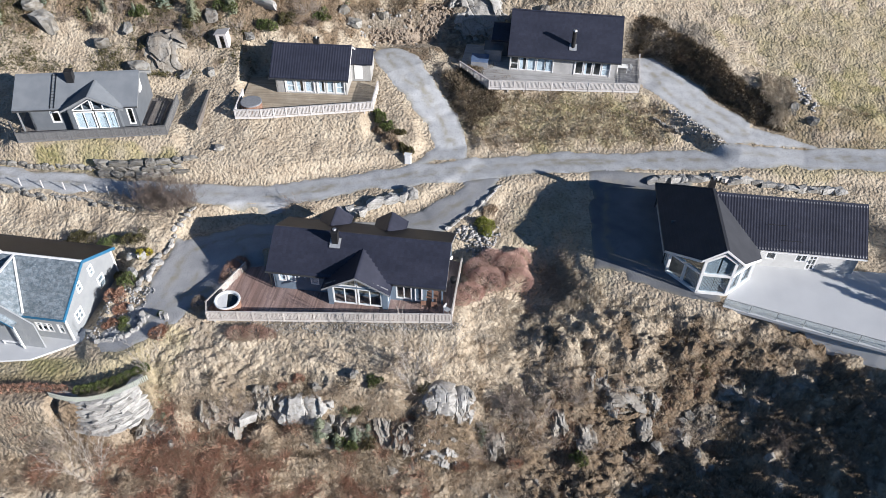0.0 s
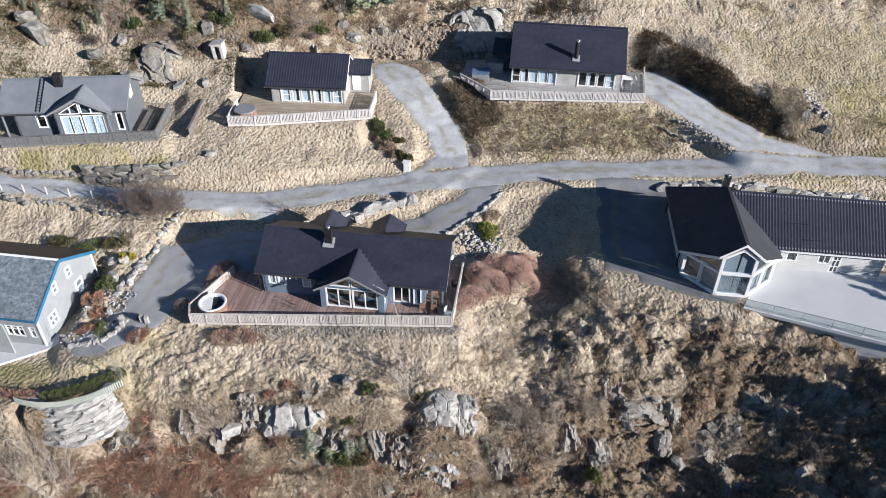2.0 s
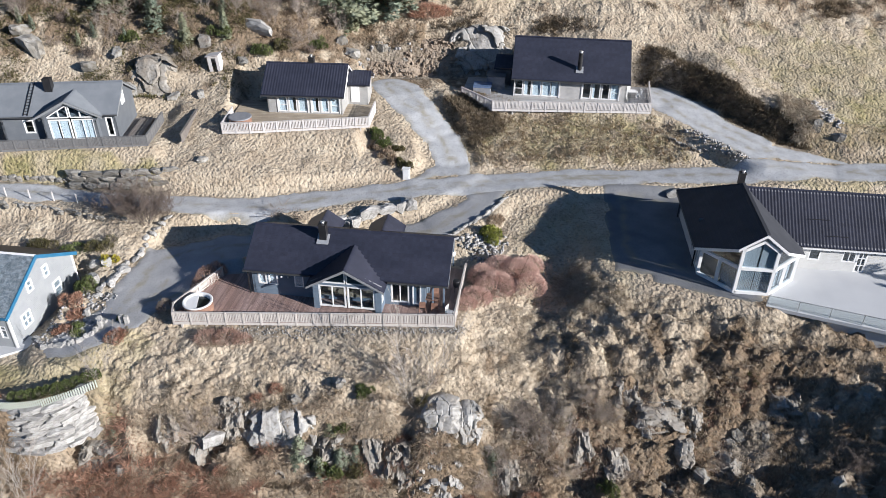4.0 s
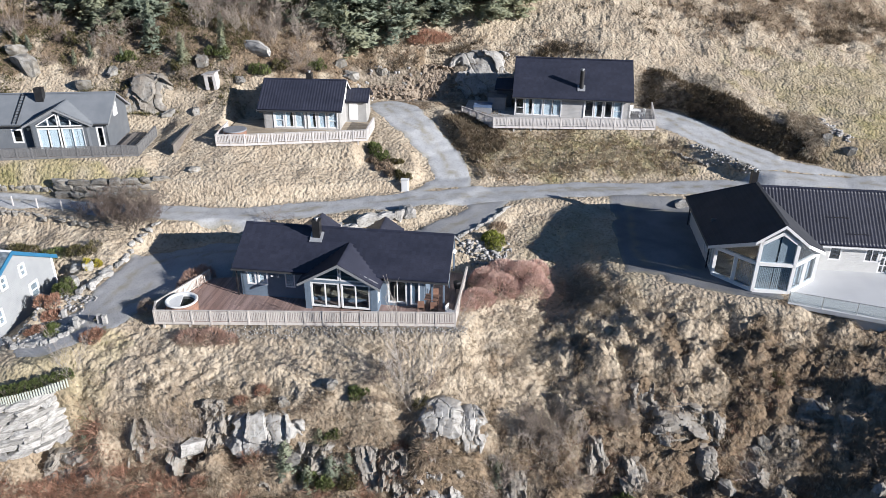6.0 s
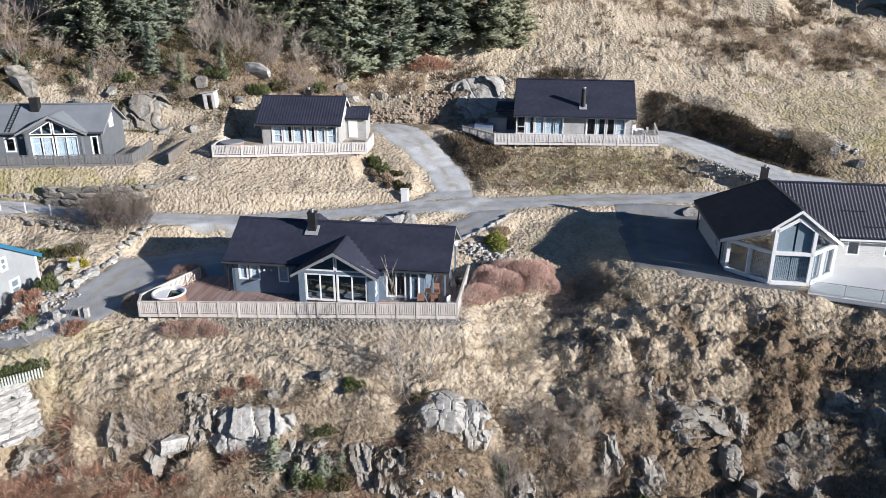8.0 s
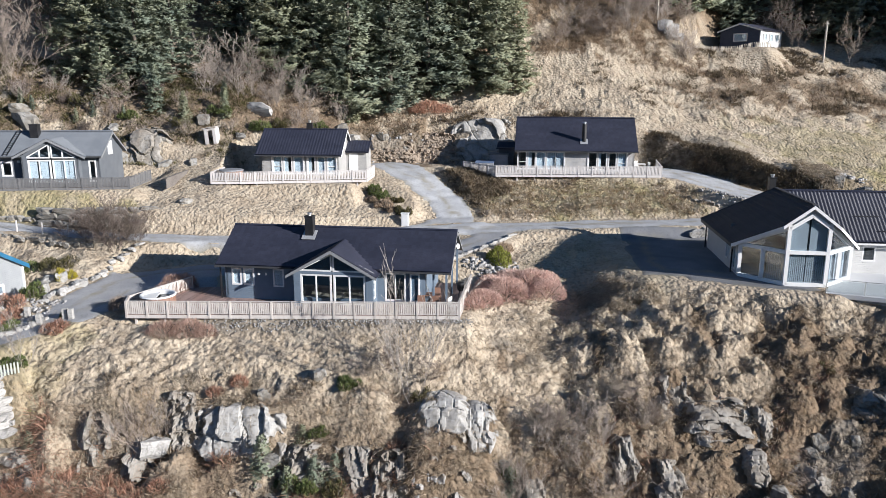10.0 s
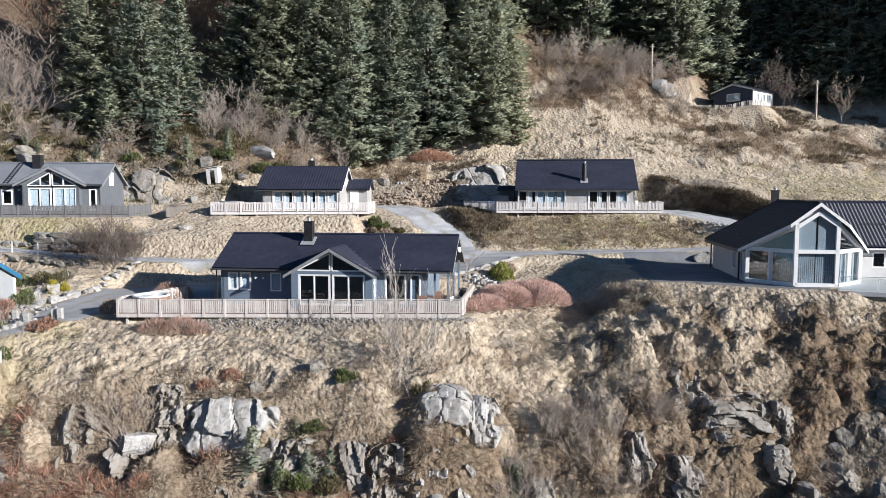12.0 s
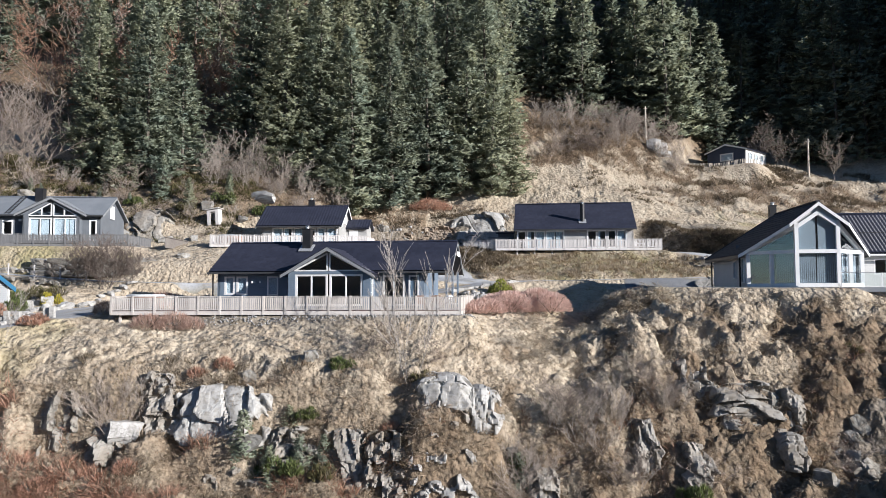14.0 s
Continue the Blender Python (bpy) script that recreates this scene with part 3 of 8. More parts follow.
# rock faces in the slope: words, x from and to, y of the foot, foot and top, lean, block size, slant, unevenness, pale
CRAGS = [
    ("pale cracked cliff of stacked blocks", -1.6, 2.0, 36.7, -11.4, -7.6, 0.2, (0.75, 0.8), 0.0, 0.4, True),
    ("jumbled dark grey blocks in the lower slope", -3.9, -1.4, 37.1, -10.8, -7.0, 0.25, (0.6, 0.7), 0.0, 0.45, False),
    ("slanting pale slab in the lower slope", -5.9, -3.8, 37.5, -9.8, -6.8, 0.3, (0.9, 2.4), 0.35, 0.3, False),
    ("low cracked base of the grey rock face", -13.8, -9.2, 37.5, -10.2, -7.7, 0.3, (0.8, 0.7), 0.0, 0.35, False),
    ("broad pale grey rock face with upright cracks", -14.4, -9.9, 38.5, -7.2, -4.5, 0.2, (1.35, 2.6), 0.0, 0.2, True),
    ("broken brown-grey rock stack beside a dark gap", -16.6, -14.6, 39.2, -6.8, -3.9, 0.2, (0.7, 0.8), 0.0, 0.35, False),
    ("upright grey rock slabs under the bank", -22.2, -19.8, 38.0, -8.4, -4.8, 0.25, (0.9, 3.0), 0.1, 0.3, False),
    ("narrow slanting rock under the bank", -19.0, -17.6, 37.7, -8.8, -6.3, 0.3, (0.8, 1.6), 0.2, 0.3, False),
    ("rubble of angular grey rock under the block", -1.2, 1.5, 37.9, -7.5, -5.6, 0.25, (0.55, 0.5), 0.0, 0.4, False),
    ("squared pale rock block with a dark overhang", -1.0, 1.5, 38.6, -5.6, -4.0, 0.08, (1.5, 1.3), 0.0, 0.22, True),
    ("tall pale slab leaning from the slope", 1.7, 3.3, 38.5, -6.9, -4.7, 0.2, (0.9, 2.8), 0.15, 0.25, True),
    ("grey rocks showing through brush", -9.0, -6.2, 37.9, -8.8, -6.8, 0.3, (0.7, 0.7), 0.0, 0.4, False),
    ("low broken ledge in red-brown heather", -27.6, -24.4, 37.4, -8.8, -7.0, 0.35, (0.9, 0.7), 0.1, 0.35, False),
    ("grey rock rib in the brown brush", 4.8, 6.4, 37.4, -11.6, -9.0, 0.3, (0.7, 1.6), 0.2, 0.35, False),
    ("grey rock nose among brown grass", 14.0, 15.8, 40.9, -5.2, -3.4, 0.25, (1.0, 1.3), 0.0, 0.3, False),
    ("layered dark grey rock above a hollow", 15.9, 19.2, 39.4, -7.0, -4.6, 0.35, (1.6, 0.45), 0.6, 0.35, False),
    ("upright grey slab in the shaggy grass", 19.6, 20.9, 39.6, -6.8, -4.9, 0.2, (0.8, 1.3), 0.0, 0.3, False),
    ("tilted grey slab over a dark gully", 10.9, 12.2, 38.4, -9.0, -6.4, 0.3, (0.6, 2.4), 0.4, 0.3, False),
    ("squared grey block in the gully", 18.8, 19.9, 38.0, -8.6, -7.2, 0.15, (1.1, 1.3), 0.0, 0.25, False),
    ("pale grey block low on the shaded slope", 22.3, 23.7, 38.0, -9.6, -8.0, 0.2, (0.9, 0.9), 0.0, 0.3, False),
    ("broken grey rock ribs in the lower gully", 13.2, 15.0, 37.6, -9.8, -7.6, 0.3, (0.7, 1.2), 0.3, 0.35, False),
    ("grassy rock shoulder beside the gully", 8.6, 10.4, 43.0, -4.9, -3.3, 0.3, (0.8, 0.9), 0.0, 0.3, False),
    ("huge mossy grey boulder behind the dark house", -34.6, -30.4, 78.2, 6.0, 9.7, 0.35, (2.4, 2.6), 0.1, 0.35, False),
    ("pale blasted rock face with dark cracks", 2.0, 9.0, 89.3, 5.0, 10.4, 0.2, (2.6, 3.4), 0.2, 0.3, True),
    ("dug brown-grey rock bank above the gravel", -9.0, -3.2, 86.8, 5.4, 7.9, 0.7, (0.5, 0.4), 0.05, 0.22, "earth"),
    ("crumbling rock bank beside the blasted face", -3.4, 2.2, 88.0, 5.2, 8.7, 0.6, (0.6, 0.5), 0.05, 0.25, "earth"),
    ("rough grey rock under the yard", 25.6, 28.2, 39.8, -5.4, -3.6, 0.3, (0.9, 0.7), 0.0, 0.35, False),
]


def crags(x, y):
    """Where bare rock breaks through the slope under the houses."""
    a = 0.5 + 0.5 * lattice(x / 6.0, y / 3.2, 11) + 0.35 * lattice(x / 1.9, y / 1.5, 12)
    return 0.75 * ramp(0.66, 0.9, a) * ramp(30, 33, y) * (1 - ramp(40.0, 42.0, y))


def height(x, y):
    return float(ground(np.array([x]), np.array([y]))[0][0])


def spread(*runs):
    return np.unique(np.concatenate([np.arange(a, b, s) for a, b, s in runs]).round(4))


gx = spread((-3000, -400, 260), (-400, -120, 40), (-120, -56, 4), (-56, -46, 0.3), (-46, 40, 0.17), (40, 76, 0.3), (76, 130, 4), (130, 400, 40), (400, 3001, 260))
gy = spread((-3000, -200, 280), (-200, 0, 25), (0, 28, 2), (28, 34, 0.3), (34, 42, 0.09), (42, 49, 0.15), (49, 100, 0.3), (100, 125, 0.6), (125, 260, 6), (260, 900, 40), (900, 3001, 300))
GX, GY = np.meshgrid(gx, gy)
GZ, WILD = ground(GX.ravel(), GY.ravel())
nx, ny = len(gx), len(gy)
idx = np.arange(nx * ny).reshape(ny, nx)
quads = np.stack([idx[:-1, :-1], idx[:-1, 1:], idx[1:, 1:], idx[1:, :-1]], -1).reshape(-1, 4)
fx, fy = GX.ravel(), GY.ravel()


def blob(x, y, cx, cy, rx, ry, rough=0.35, seed=21):
    """A soft uneven patch, 1 inside."""
    return 1 - ramp(0.75, 1.15, np.hypot((x - cx) / rx, (y - cy) / ry) + rough * lattice(x / 2.2, y / 2.2, seed) + 0.5 * rough * lattice(x / 0.8, y / 0.8, seed + 1))


def greenness(x, y):
    g = np.maximum.reduce([0.6 * blob(x, y, 52, 84, 16, 9, 0.6), 0.8 * blob(x, y, 14, 73.5, 13, 4.0), 0.9 * blob(x, y, -36, 64.6, 9, 1.3), blob(x, y, -37, 40.8, 8, 1.6, 0.1), 0.25 * blob(x, y, 12, 54, 5, 8), 0.85 * blob(x, y, 54, 74, 13, 6.5), blob(x, y, 49, 76, 7, 5.5, 0.5), 0.6 * blob(x, y, 46, 65.2, 10, 1.2, 0.5), 0.6 * blob(x, y, -25, 43, 3, 3), 0.5 * blob(x, y, -27, 41.5, 5, 3)])
    return g * (0.65 + 0.35 * lattice(x / 1.7, y / 1.7, 31))


def bank_strip(x, y):
    """The steep strip of dark heather beside the right-hand drive."""
    d = line_gap(x, y, ROADS["right"])[0] + 0.5 * lattice(x / 1.6, y / 1.6, 73)
    side = (x - 34.8) * 0.77 + (y - 70.4) * 0.64
    return (d > 0.4) * (d < 3.2) * (side > 1.0) * (x > 24.5) * (x < 40) * (y > 71.5)


def brownness(x, y):
    b = np.maximum.reduce([0.75 * blob(x, y, 50, 102, 12, 5, 1.1), 0.95 * blob(x, y, 25, 113, 13, 6, 0.9), 0.9 * blob(x, y, 28, 36.5, 14, 7.5, 0.8), 0.8 * blob(x, y, 12, 37, 10, 5, 0.9), 0.3 * blob(x, y, 18, 41.8, 8, 2.2, 1.0), 0.45 * blob(x, y, 45, 71.5, 7, 3.0, 0.8), bank_strip(x, y), 0.8 * ramp(34.5, 36, y) * (1 - ramp(39.0, 40.6, y + 0.8 * lattice(x / 1.8, y / 1.8, 91))) * (0.65 + 0.5 * lattice(x / 2.6, y / 1.6, 92)) * (np.abs(x) < 60), 0.5 * blob(x, y, -18, 33.5, 17, 3.2, 0.7), 0.35 * blob(x, y, -12, 34, 30, 4.6, 0.9), 0.85 * blob(x, y, -32, 86.5, 26, 5, 0.9), 0.6 * blob(x, y, 33, 43.0, 7, 3, 0.6)])
    deep = ramp(96, 106, y - 14 * ramp(6, 14, x)) * (x < 36) + ramp(116, 122, y) * (x >= 36)
    # the unseen far shore is all brown, so windows mirror it dark
    return np.clip(np.maximum(b, np.minimum(deep, 1)) + (y < -300), 0, 1)


def bank_rock(x, y):
    """Dug and blasted rock behind the upper houses and along the road."""
    return np.maximum.reduce([0.8 * blob(x, y, 5, 90.2, 5.0, 2.0, 0.4), 0.8 * blob(x, y, 27, 86, 6, 2.2, 0.4), 0.7 * blob(x, y, -35, 62.9, 9, 0.8, 0.3), 0.7 * blob(x, y, -7, 45.0, 11, 0.9, 0.3), 0.75 * blob(x, y, -4.5, 88.0, 6, 1.6, 0.4), 0.3 * blob(x, y, -33, 81, 9, 3, 0.7)])


def ground_material():
    m = surface("winter_hillside", STRAW, PALE, 0.5, 0.95, 1.0, 3.4, (0.17, 0.13, 0.085), reach=0.25)
    nd, ln = m.node_tree.nodes, m.node_tree.links
    b = nd["Principled BSDF"]
    out = b.inputs["Base Color"].links[0].from_socket
    tex = nd.new("ShaderNodeTexNoise")
    tex.inputs["Scale"].default_value, tex.inputs["Detail"].default_value = 1.6, 8
    co = nd.new("ShaderNodeTexCoord")
    ln.new(co.outputs["Object"], tex.inputs["Vector"])
    for key, one, two in (("green", (0.20, 0.185, 0.075), (0.32, 0.27, 0.13)), ("brown", (0.10, 0.07, 0.042), (0.19, 0.13, 0.08)), ("rock", (0.12, 0.10, 0.075), (0.28, 0.245, 0.20))):
        c = nd.new("ShaderNodeMix")
        c.data_type = "RGBA"
        c.inputs[6].default_value, c.inputs[7].default_value = (*one, 1), (*two, 1)
        r = nd.new("ShaderNodeMapRange")
        r.inputs[1].default_value, r.inputs[2].default_value = 0.38, 0.62
        ln.new(tex.outputs[0], r.inputs[0])
        ln.new(r.outputs[0], c.inputs[0])
        at = nd.new("ShaderNodeAttribute")
        at.attribute_name = key
        mx = nd.new("ShaderNodeMix")
        mx.data_type = "RGBA"
        ln.new(at.outputs["Fac"], mx.inputs[0])
        ln.new(out, mx.inputs[6])
        ln.new(c.outputs[2], mx.inputs[7])
        out = mx.outputs[2]
    ln.new(out, b.inputs["Base Color"])
    # close-set tussocks as fine relief
    vo, b2, old = nd.new("ShaderNodeTexVoronoi"), nd.new("ShaderNodeBump"), nd["Bump"]
    vo.feature, vo.inputs["Scale"].default_value = "SMOOTH_F1", 3.4
    ln.new(co.outputs["Object"], vo.inputs["Vector"])
    b2.invert = True
    b2.inputs["Strength"].default_value, b2.inputs["Distance"].default_value = 0.8, 0.16
    ln.new(vo.outputs["Distance"], b2.inputs["Height"])
    ln.new(old.outputs[0], b2.inputs["Normal"])
    ln.new(b2.outputs[0], b.inputs["Normal"])
    return m


rocky = np.clip(np.maximum(crags(fx, fy), bank_rock(fx, fy)), 0, 1)
land = raw("ground", np.stack([fx, fy, GZ], 1), quads, ground_material(), None,
           {"green": np.clip(greenness(fx, fy), 0, 1), "brown": brownness(fx, fy), "rock": rocky})
tagged(land, "steep winter hillside of dry straw grass, heather and rock", "hillside", kind="structure")


def track_wear(m):
    """A greener strip between the wheels and along the edges of a gravel lane."""
    nd, ln = m.node_tree.nodes, m.node_tree.links
    at, tex, mul, mx = nd.new("ShaderNodeAttribute"), nd.new("ShaderNodeTexNoise"), nd.new("ShaderNodeMath"), nd.new("ShaderNodeMix")
    at.attribute_name, mul.operation, mx.data_type = "verge", "MULTIPLY", "RGBA"
    tex.inputs["Scale"].default_value, tex.inputs["Detail"].default_value = 0.8, 6
    r = nd.new("ShaderNodeMapRange")
    r.inputs[1].default_value, r.inputs[2].default_value = 0.35, 0.6
    co = nd.new("ShaderNodeTexCoord")
    ln.new(co.outputs["Object"], tex.inputs["Vector"])
    ln.new(tex.outputs[0], r.inputs[0])
    ln.new(at.outputs["Fac"], mul.inputs[0])
    ln.new(r.outputs[0], mul.inputs[1])
    ln.new(mul.outputs[0], mx.inputs[0])
    b = nd["Principled BSDF"]
    ln.new(b.inputs["Base Color"].links[0].from_socket, mx.inputs[6])
    mx.inputs[7].default_value = (0.24, 0.215, 0.15, 1)
    ln.new(mx.outputs[2], b.inputs["Base Color"])


track_wear(M["gravel"]), track_wear(M["gravel_shaded"]), track_wear(M["gravel_drive"])


def patch(name, gap, bounds, material, label, category, cell=0.3, lift=0.05):
    """A sheet of loose surface over the ground wherever gap(x, y) is below 0."""
    xs, ys = np.arange(bounds[0], bounds[1], cell), np.arange(bounds[2], bounds[3], cell)
    X, Y = np.meshgrid(xs, ys)
    d = gap(X, Y) + 0.45 * lattice(X / 2.4, Y / 2.4, 41) + 0.2 * lattice(X / 0.6, Y / 0.6, 42)
    keep = d < 0.45
    sink = lift - 0.14 * ramp(-0.2, 0.4, d.ravel())
    Z = ground(X.ravel(), Y.ravel())[0] + sink + 0.02 * lattice(X.ravel() / 0.6, Y.ravel() / 0.6, 43)
    k = np.arange(X.size).reshape(X.shape)
    ok = keep[:-1, :-1] & keep[1:, :-1] & keep[:-1, 1:] & keep[1:, 1:]
    q = np.stack([k[:-1, :-1][ok], k[:-1, 1:][ok], k[1:, 1:][ok], k[1:, :-1][ok]], -1)
    used, inv = np.unique(q, return_inverse=True)
    ob = raw(name, np.stack([X.ravel(), Y.ravel(), Z], 1)[used], inv.reshape(-1, 4), material, smooth=True, attrs={"verge": np.maximum(0.9 * ramp(-0.5, 0.2, d.ravel()), 0.75 * np.exp(-((d.ravel() + 1.75) / 0.35) ** 2))[used]})
    return tagged(ob, label, category, kind="structure")


patch("road", lambda x, y: line_gap(x, y, ROADS["main"])[0], (-120, 120, 56, 72), M["gravel"], "grey gravel lane with worn wheel tracks", "road")
patch("road_upper", lambda x, y: np.maximum(line_gap(x, y, ROADS["upper"])[0], 66.9 + 0.1 * x - y), (-12, 8, 64, 90), M["gravel"], "grey gravel side road up to the cabins", "road")
patch("road_right", lambda x, y: np.maximum(line_gap(x, y, ROADS["right"])[0], 68.9 - y), (22, 46, 66, 90), M["gravel"], "grey gravel drive beside a dark bank", "driveway")
patch("driveway", lambda x, y: np.maximum(np.minimum(line_gap(x, y, ROADS["house"])[0], pad_gap(x, y, (-21.4, 52, 4.2, 4.5, 10))), line_gap(x, y, ROADS["main"])[0] * -1 + 0.1), (-36, 9, 40, 66), M["gravel_drive"], "grey gravel drive curving round the house", "driveway")
patch("yard", lambda x, y: np.maximum(np.minimum(pad_gap(x, y, (21.4, 57.6, 5.4, 7.4, -7)), pad_gap(x, y, (22.5, 48.9, 4.4, 1.2, -20))), line_gap(x, y, ROADS["main"])[0] * -1 + 0.1), (11, 30, 42, 68), M["gravel_shaded"], "gravel yard beside the glazed house, darkened for its shade", "driveway")

# unseen fjord below the slope, added for the windows to reflect
W = raw("water", [(-3000, -3000, -28), (3000, -3000, -28), (3000, 60, -28), (-3000, 60, -28)], [(0, 1, 2, 3)], surface("fjord_water", (0.012, 0.03, 0.045), (0.018, 0.04, 0.055), 0.05, 0.12, 0.25, 0.6, (0.01, 0.025, 0.035), reach=0.3))
tagged(W, "unseen dark blue fjord, added for the window reflections", "water", kind="structure")


# ---- building tools ----
def at_frame(u, n, yaw):
    """World x, y of a place given along (u) and across (n) a house's own axes."""
    c, s = math.cos(radians(yaw)), math.sin(radians(yaw))
    return u * c - n * s, u * s + n * c


def tiled_slope(parent, name, x0, x1, eave, ridge, material, tile=0.3, course=0.36, thick=0.14, wave=0.025, label="", along="x", lap=0.03):
    """A roof slope with rolled tiles in overlapping courses. eave and ridge: (across, z). along: the axis of the ridge."""
    run = math.hypot(ridge[0] - eave[0], ridge[1] - eave[1])
    cols = max(2, int(round((x1 - x0) / tile))) * (4 if wave > 0.01 else 1)
    rows = max(1, int(round(run / course)))
    s = np.linspace(x0, x1, cols + 1)
    prof = wave * np.abs(np.sin(np.pi * (s - x0) / tile))
    d = np.array([ridge[0] - eave[0], ridge[1] - eave[1]]) / run
    nrm = np.array([-d[1], d[0]]) if d[0] > 0 else np.array([d[1], -d[0]])
    lines = []
    for i in range(rows):
        lines += [(i / rows * run, lap), ((i + 1) / rows * run - 0.01, 0.0)]
    verts = []
    for along_d, step in lines:
        h = prof + step
        a = eave[0] + d[0] * along_d + nrm[0] * h
        z = eave[1] + d[1] * along_d + nrm[1] * h
        verts.append(np.stack([s, a, z] if along == "x" else [a, s, z], 1))
    m = len(lines)
    v = np.concatenate(verts)
    k = np.arange(m * (cols + 1)).reshape(m, cols + 1)
    q = np.stack([k[:-1, :-1], k[:-1, 1:], k[1:, 1:], k[1:, :-1]], -1).reshape(-1, 4)
    ob = raw(name, v, q, material, parent)
    low = Vector((0, -nrm[0] * thick, -nrm[1] * thick)) if along == "x" else Vector((-nrm[0] * thick, 0, -nrm[1] * thick))
    ends = ((x0, eave), (x1, eave), (x1, ridge), (x0, ridge))
    pts = [Vector((a, b[0], b[1]) if along == "x" else (b[0], a, b[1])) + low * 0.1 for a, b in ends]
    part("soffit", prism(bmesh.new(), pts, low), material, ob)
    return tagged(ob, label) if label else ob


def walled(x0, x1, y0, y1, z0, z1, holes):
    """A wall along x with openings (xa, xb, za, zb) cut through it."""
    bm = bmesh.new()
    xs = sorted({x0, x1, *[h[0] for h in holes], *[h[1] for h in holes]})
    zs = sorted({z0, z1, *[h[2] for h in holes], *[h[3] for h in holes]})
    for a, b in zip(xs, xs[1:]):
        run = None
        for c, d in zip(zs, zs[1:]):
            mx, mz = (a + b) / 2, (c + d) / 2
            solid = not any(h[0] < mx < h[1] and h[2] < mz < h[3] for h in holes)
            if solid and run:
                run[1] = d
            elif solid:
                run = [c, d]
            if run and (not solid or d == zs[-1]):
                box(bm, a, b, y0, y1, run[0], run[1])
                run = None
    return bm


def bar_edges(lines, bar):
    """Both edges of each bar of a frame: full width at the ends, slimmer between."""
    out = []
    for i, v in enumerate(lines):
        w = bar if i in (0, len(lines) - 1) else bar * 0.6
        a = v if i == 0 else (v - w if i == len(lines) - 1 else v - w / 2)
        out += [a, a + w]
    return out


def grid_frame(xs, zs, y0, y1):
    """A frame of upright and cross bars as one joined body."""
    bm, made = bmesh.new(), {}

    def v(i, j, k):
        if (i, j, k) not in made:
            made[i, j, k] = bm.verts.new((xs[i], (y0, y1)[k], zs[j]))
        return made[i, j, k]

    nx_, nz_ = len(xs) - 1, len(zs) - 1
    solid = lambda i, j: 0 <= i < nx_ and 0 <= j < nz_ and not (i % 2 and j % 2)
    for i in range(nx_):
        for j in range(nz_):
            if not solid(i, j):
                continue
            bm.faces.new((v(i, j, 0), v(i + 1, j, 0), v(i + 1, j + 1, 0), v(i, j + 1, 0)))
            bm.faces.new((v(i, j, 1), v(i, j + 1, 1), v(i + 1, j + 1, 1), v(i + 1, j, 1)))
            for di, dj, p, q in ((-1, 0, (i, j), (i, j + 1)), (1, 0, (i + 1, j + 1), (i + 1, j)), (0, -1, (i + 1, j), (i, j)), (0, 1, (i, j + 1), (i + 1, j + 1))):
                if not solid(i + di, j + dj):
                    bm.faces.new((v(*p, 0), v(*q, 0), v(*q, 1), v(*p, 1)))
    bmesh.ops.recalc_face_normals(bm, faces=bm.faces[:])
    return bm


def window(parent, x0, x1, y, z0, z1, cols=1, rows=1, bar=0.09, name="window", cut=None, material=None):
    """A framed window in the plane y (facing -y), with a pane for each opening of its grid. cut: heights of the cross bars."""
    xs = np.linspace(x0, x1, cols + 1)
    zs = [z0, *cut, z1] if cut else list(np.linspace(z0, z1, rows + 1))
    bm = grid_frame(bar_edges(xs, bar), bar_edges(zs, bar), y - 0.05, y + 0.07)
    frame_ob = part(name, bm, material or M["white"], parent)
    for a, b in zip(xs, xs[1:]):
        for c, d in zip(zs, zs[1:]):
            pane(frame_ob, [(a + 0.02, y + 0.02, c + 0.02), (b - 0.02, y + 0.02, c + 0.02), (b - 0.02, y + 0.02, d - 0.02), (a + 0.02, y + 0.02, d - 0.02)])
    return frame_ob


def pane(parent, pts, material=None):
    bm = bmesh.new()
    p = [Vector(q) for q in pts]
    back = (p[1] - p[0]).cross(p[2] - p[0]).normalized() * -0.012
    prism(bm, p, back)
    ob = part("pane", bm, material or M["glass"], parent)
    ob.visible_shadow = False
    return ob


def glazed(parent, outline, bars, name="window", bar=0.1, material=None):
    """A window of any outline: bars between listed points, one pane per polygon of outline."""
    f = part(name, beam(bmesh.new(), *bars[0], bar, bar), material or M["white"], parent)
    for p, q in bars[1:]:
        part("bar", beam(bmesh.new(), p, q, bar, bar), material or M["white"], f)
    for poly in outline:
        pane(f, poly)
    return f


def gable(parent, x, thick, y0, y1, z0, ze, zr, material, name="gable_wall", yr=None):
    """A gable wall across the ridge at x."""
    yr = (y0 + y1) / 2 if yr is None else yr
    bm = bmesh.new()
    prism(bm, [(x, y0, z0), (x, y1, z0), (x, y1, ze), (x, yr, zr), (x, y0, ze)], (thick, 0, 0))
    return part(name, bm, material, parent)


def chimney(parent, x, y, z0, z1, w=0.55, flash=True, pot=True):
    c = part("chimney", boxes((x - w / 2, x + w / 2, y - w / 2, y + w / 2, z0, z1 - 0.06), (x - w / 2 - 0.04, x + w / 2 + 0.04, y - w / 2 - 0.04, y + w / 2 + 0.04, z1 - 0.06, z1)), M["black_metal"], parent, "black clad chimney")
    if pot:
        bm = tube(bmesh.new(), [((x, y, z1), 0.13), ((x, y, z1 + 0.16), 0.13), ((x, y, z1 + 0.17), 0.2), ((x, y, z1 + 0.22), 0.17)], 10)
        part("chimney_pot", bm, M["steel"], c)
    return c


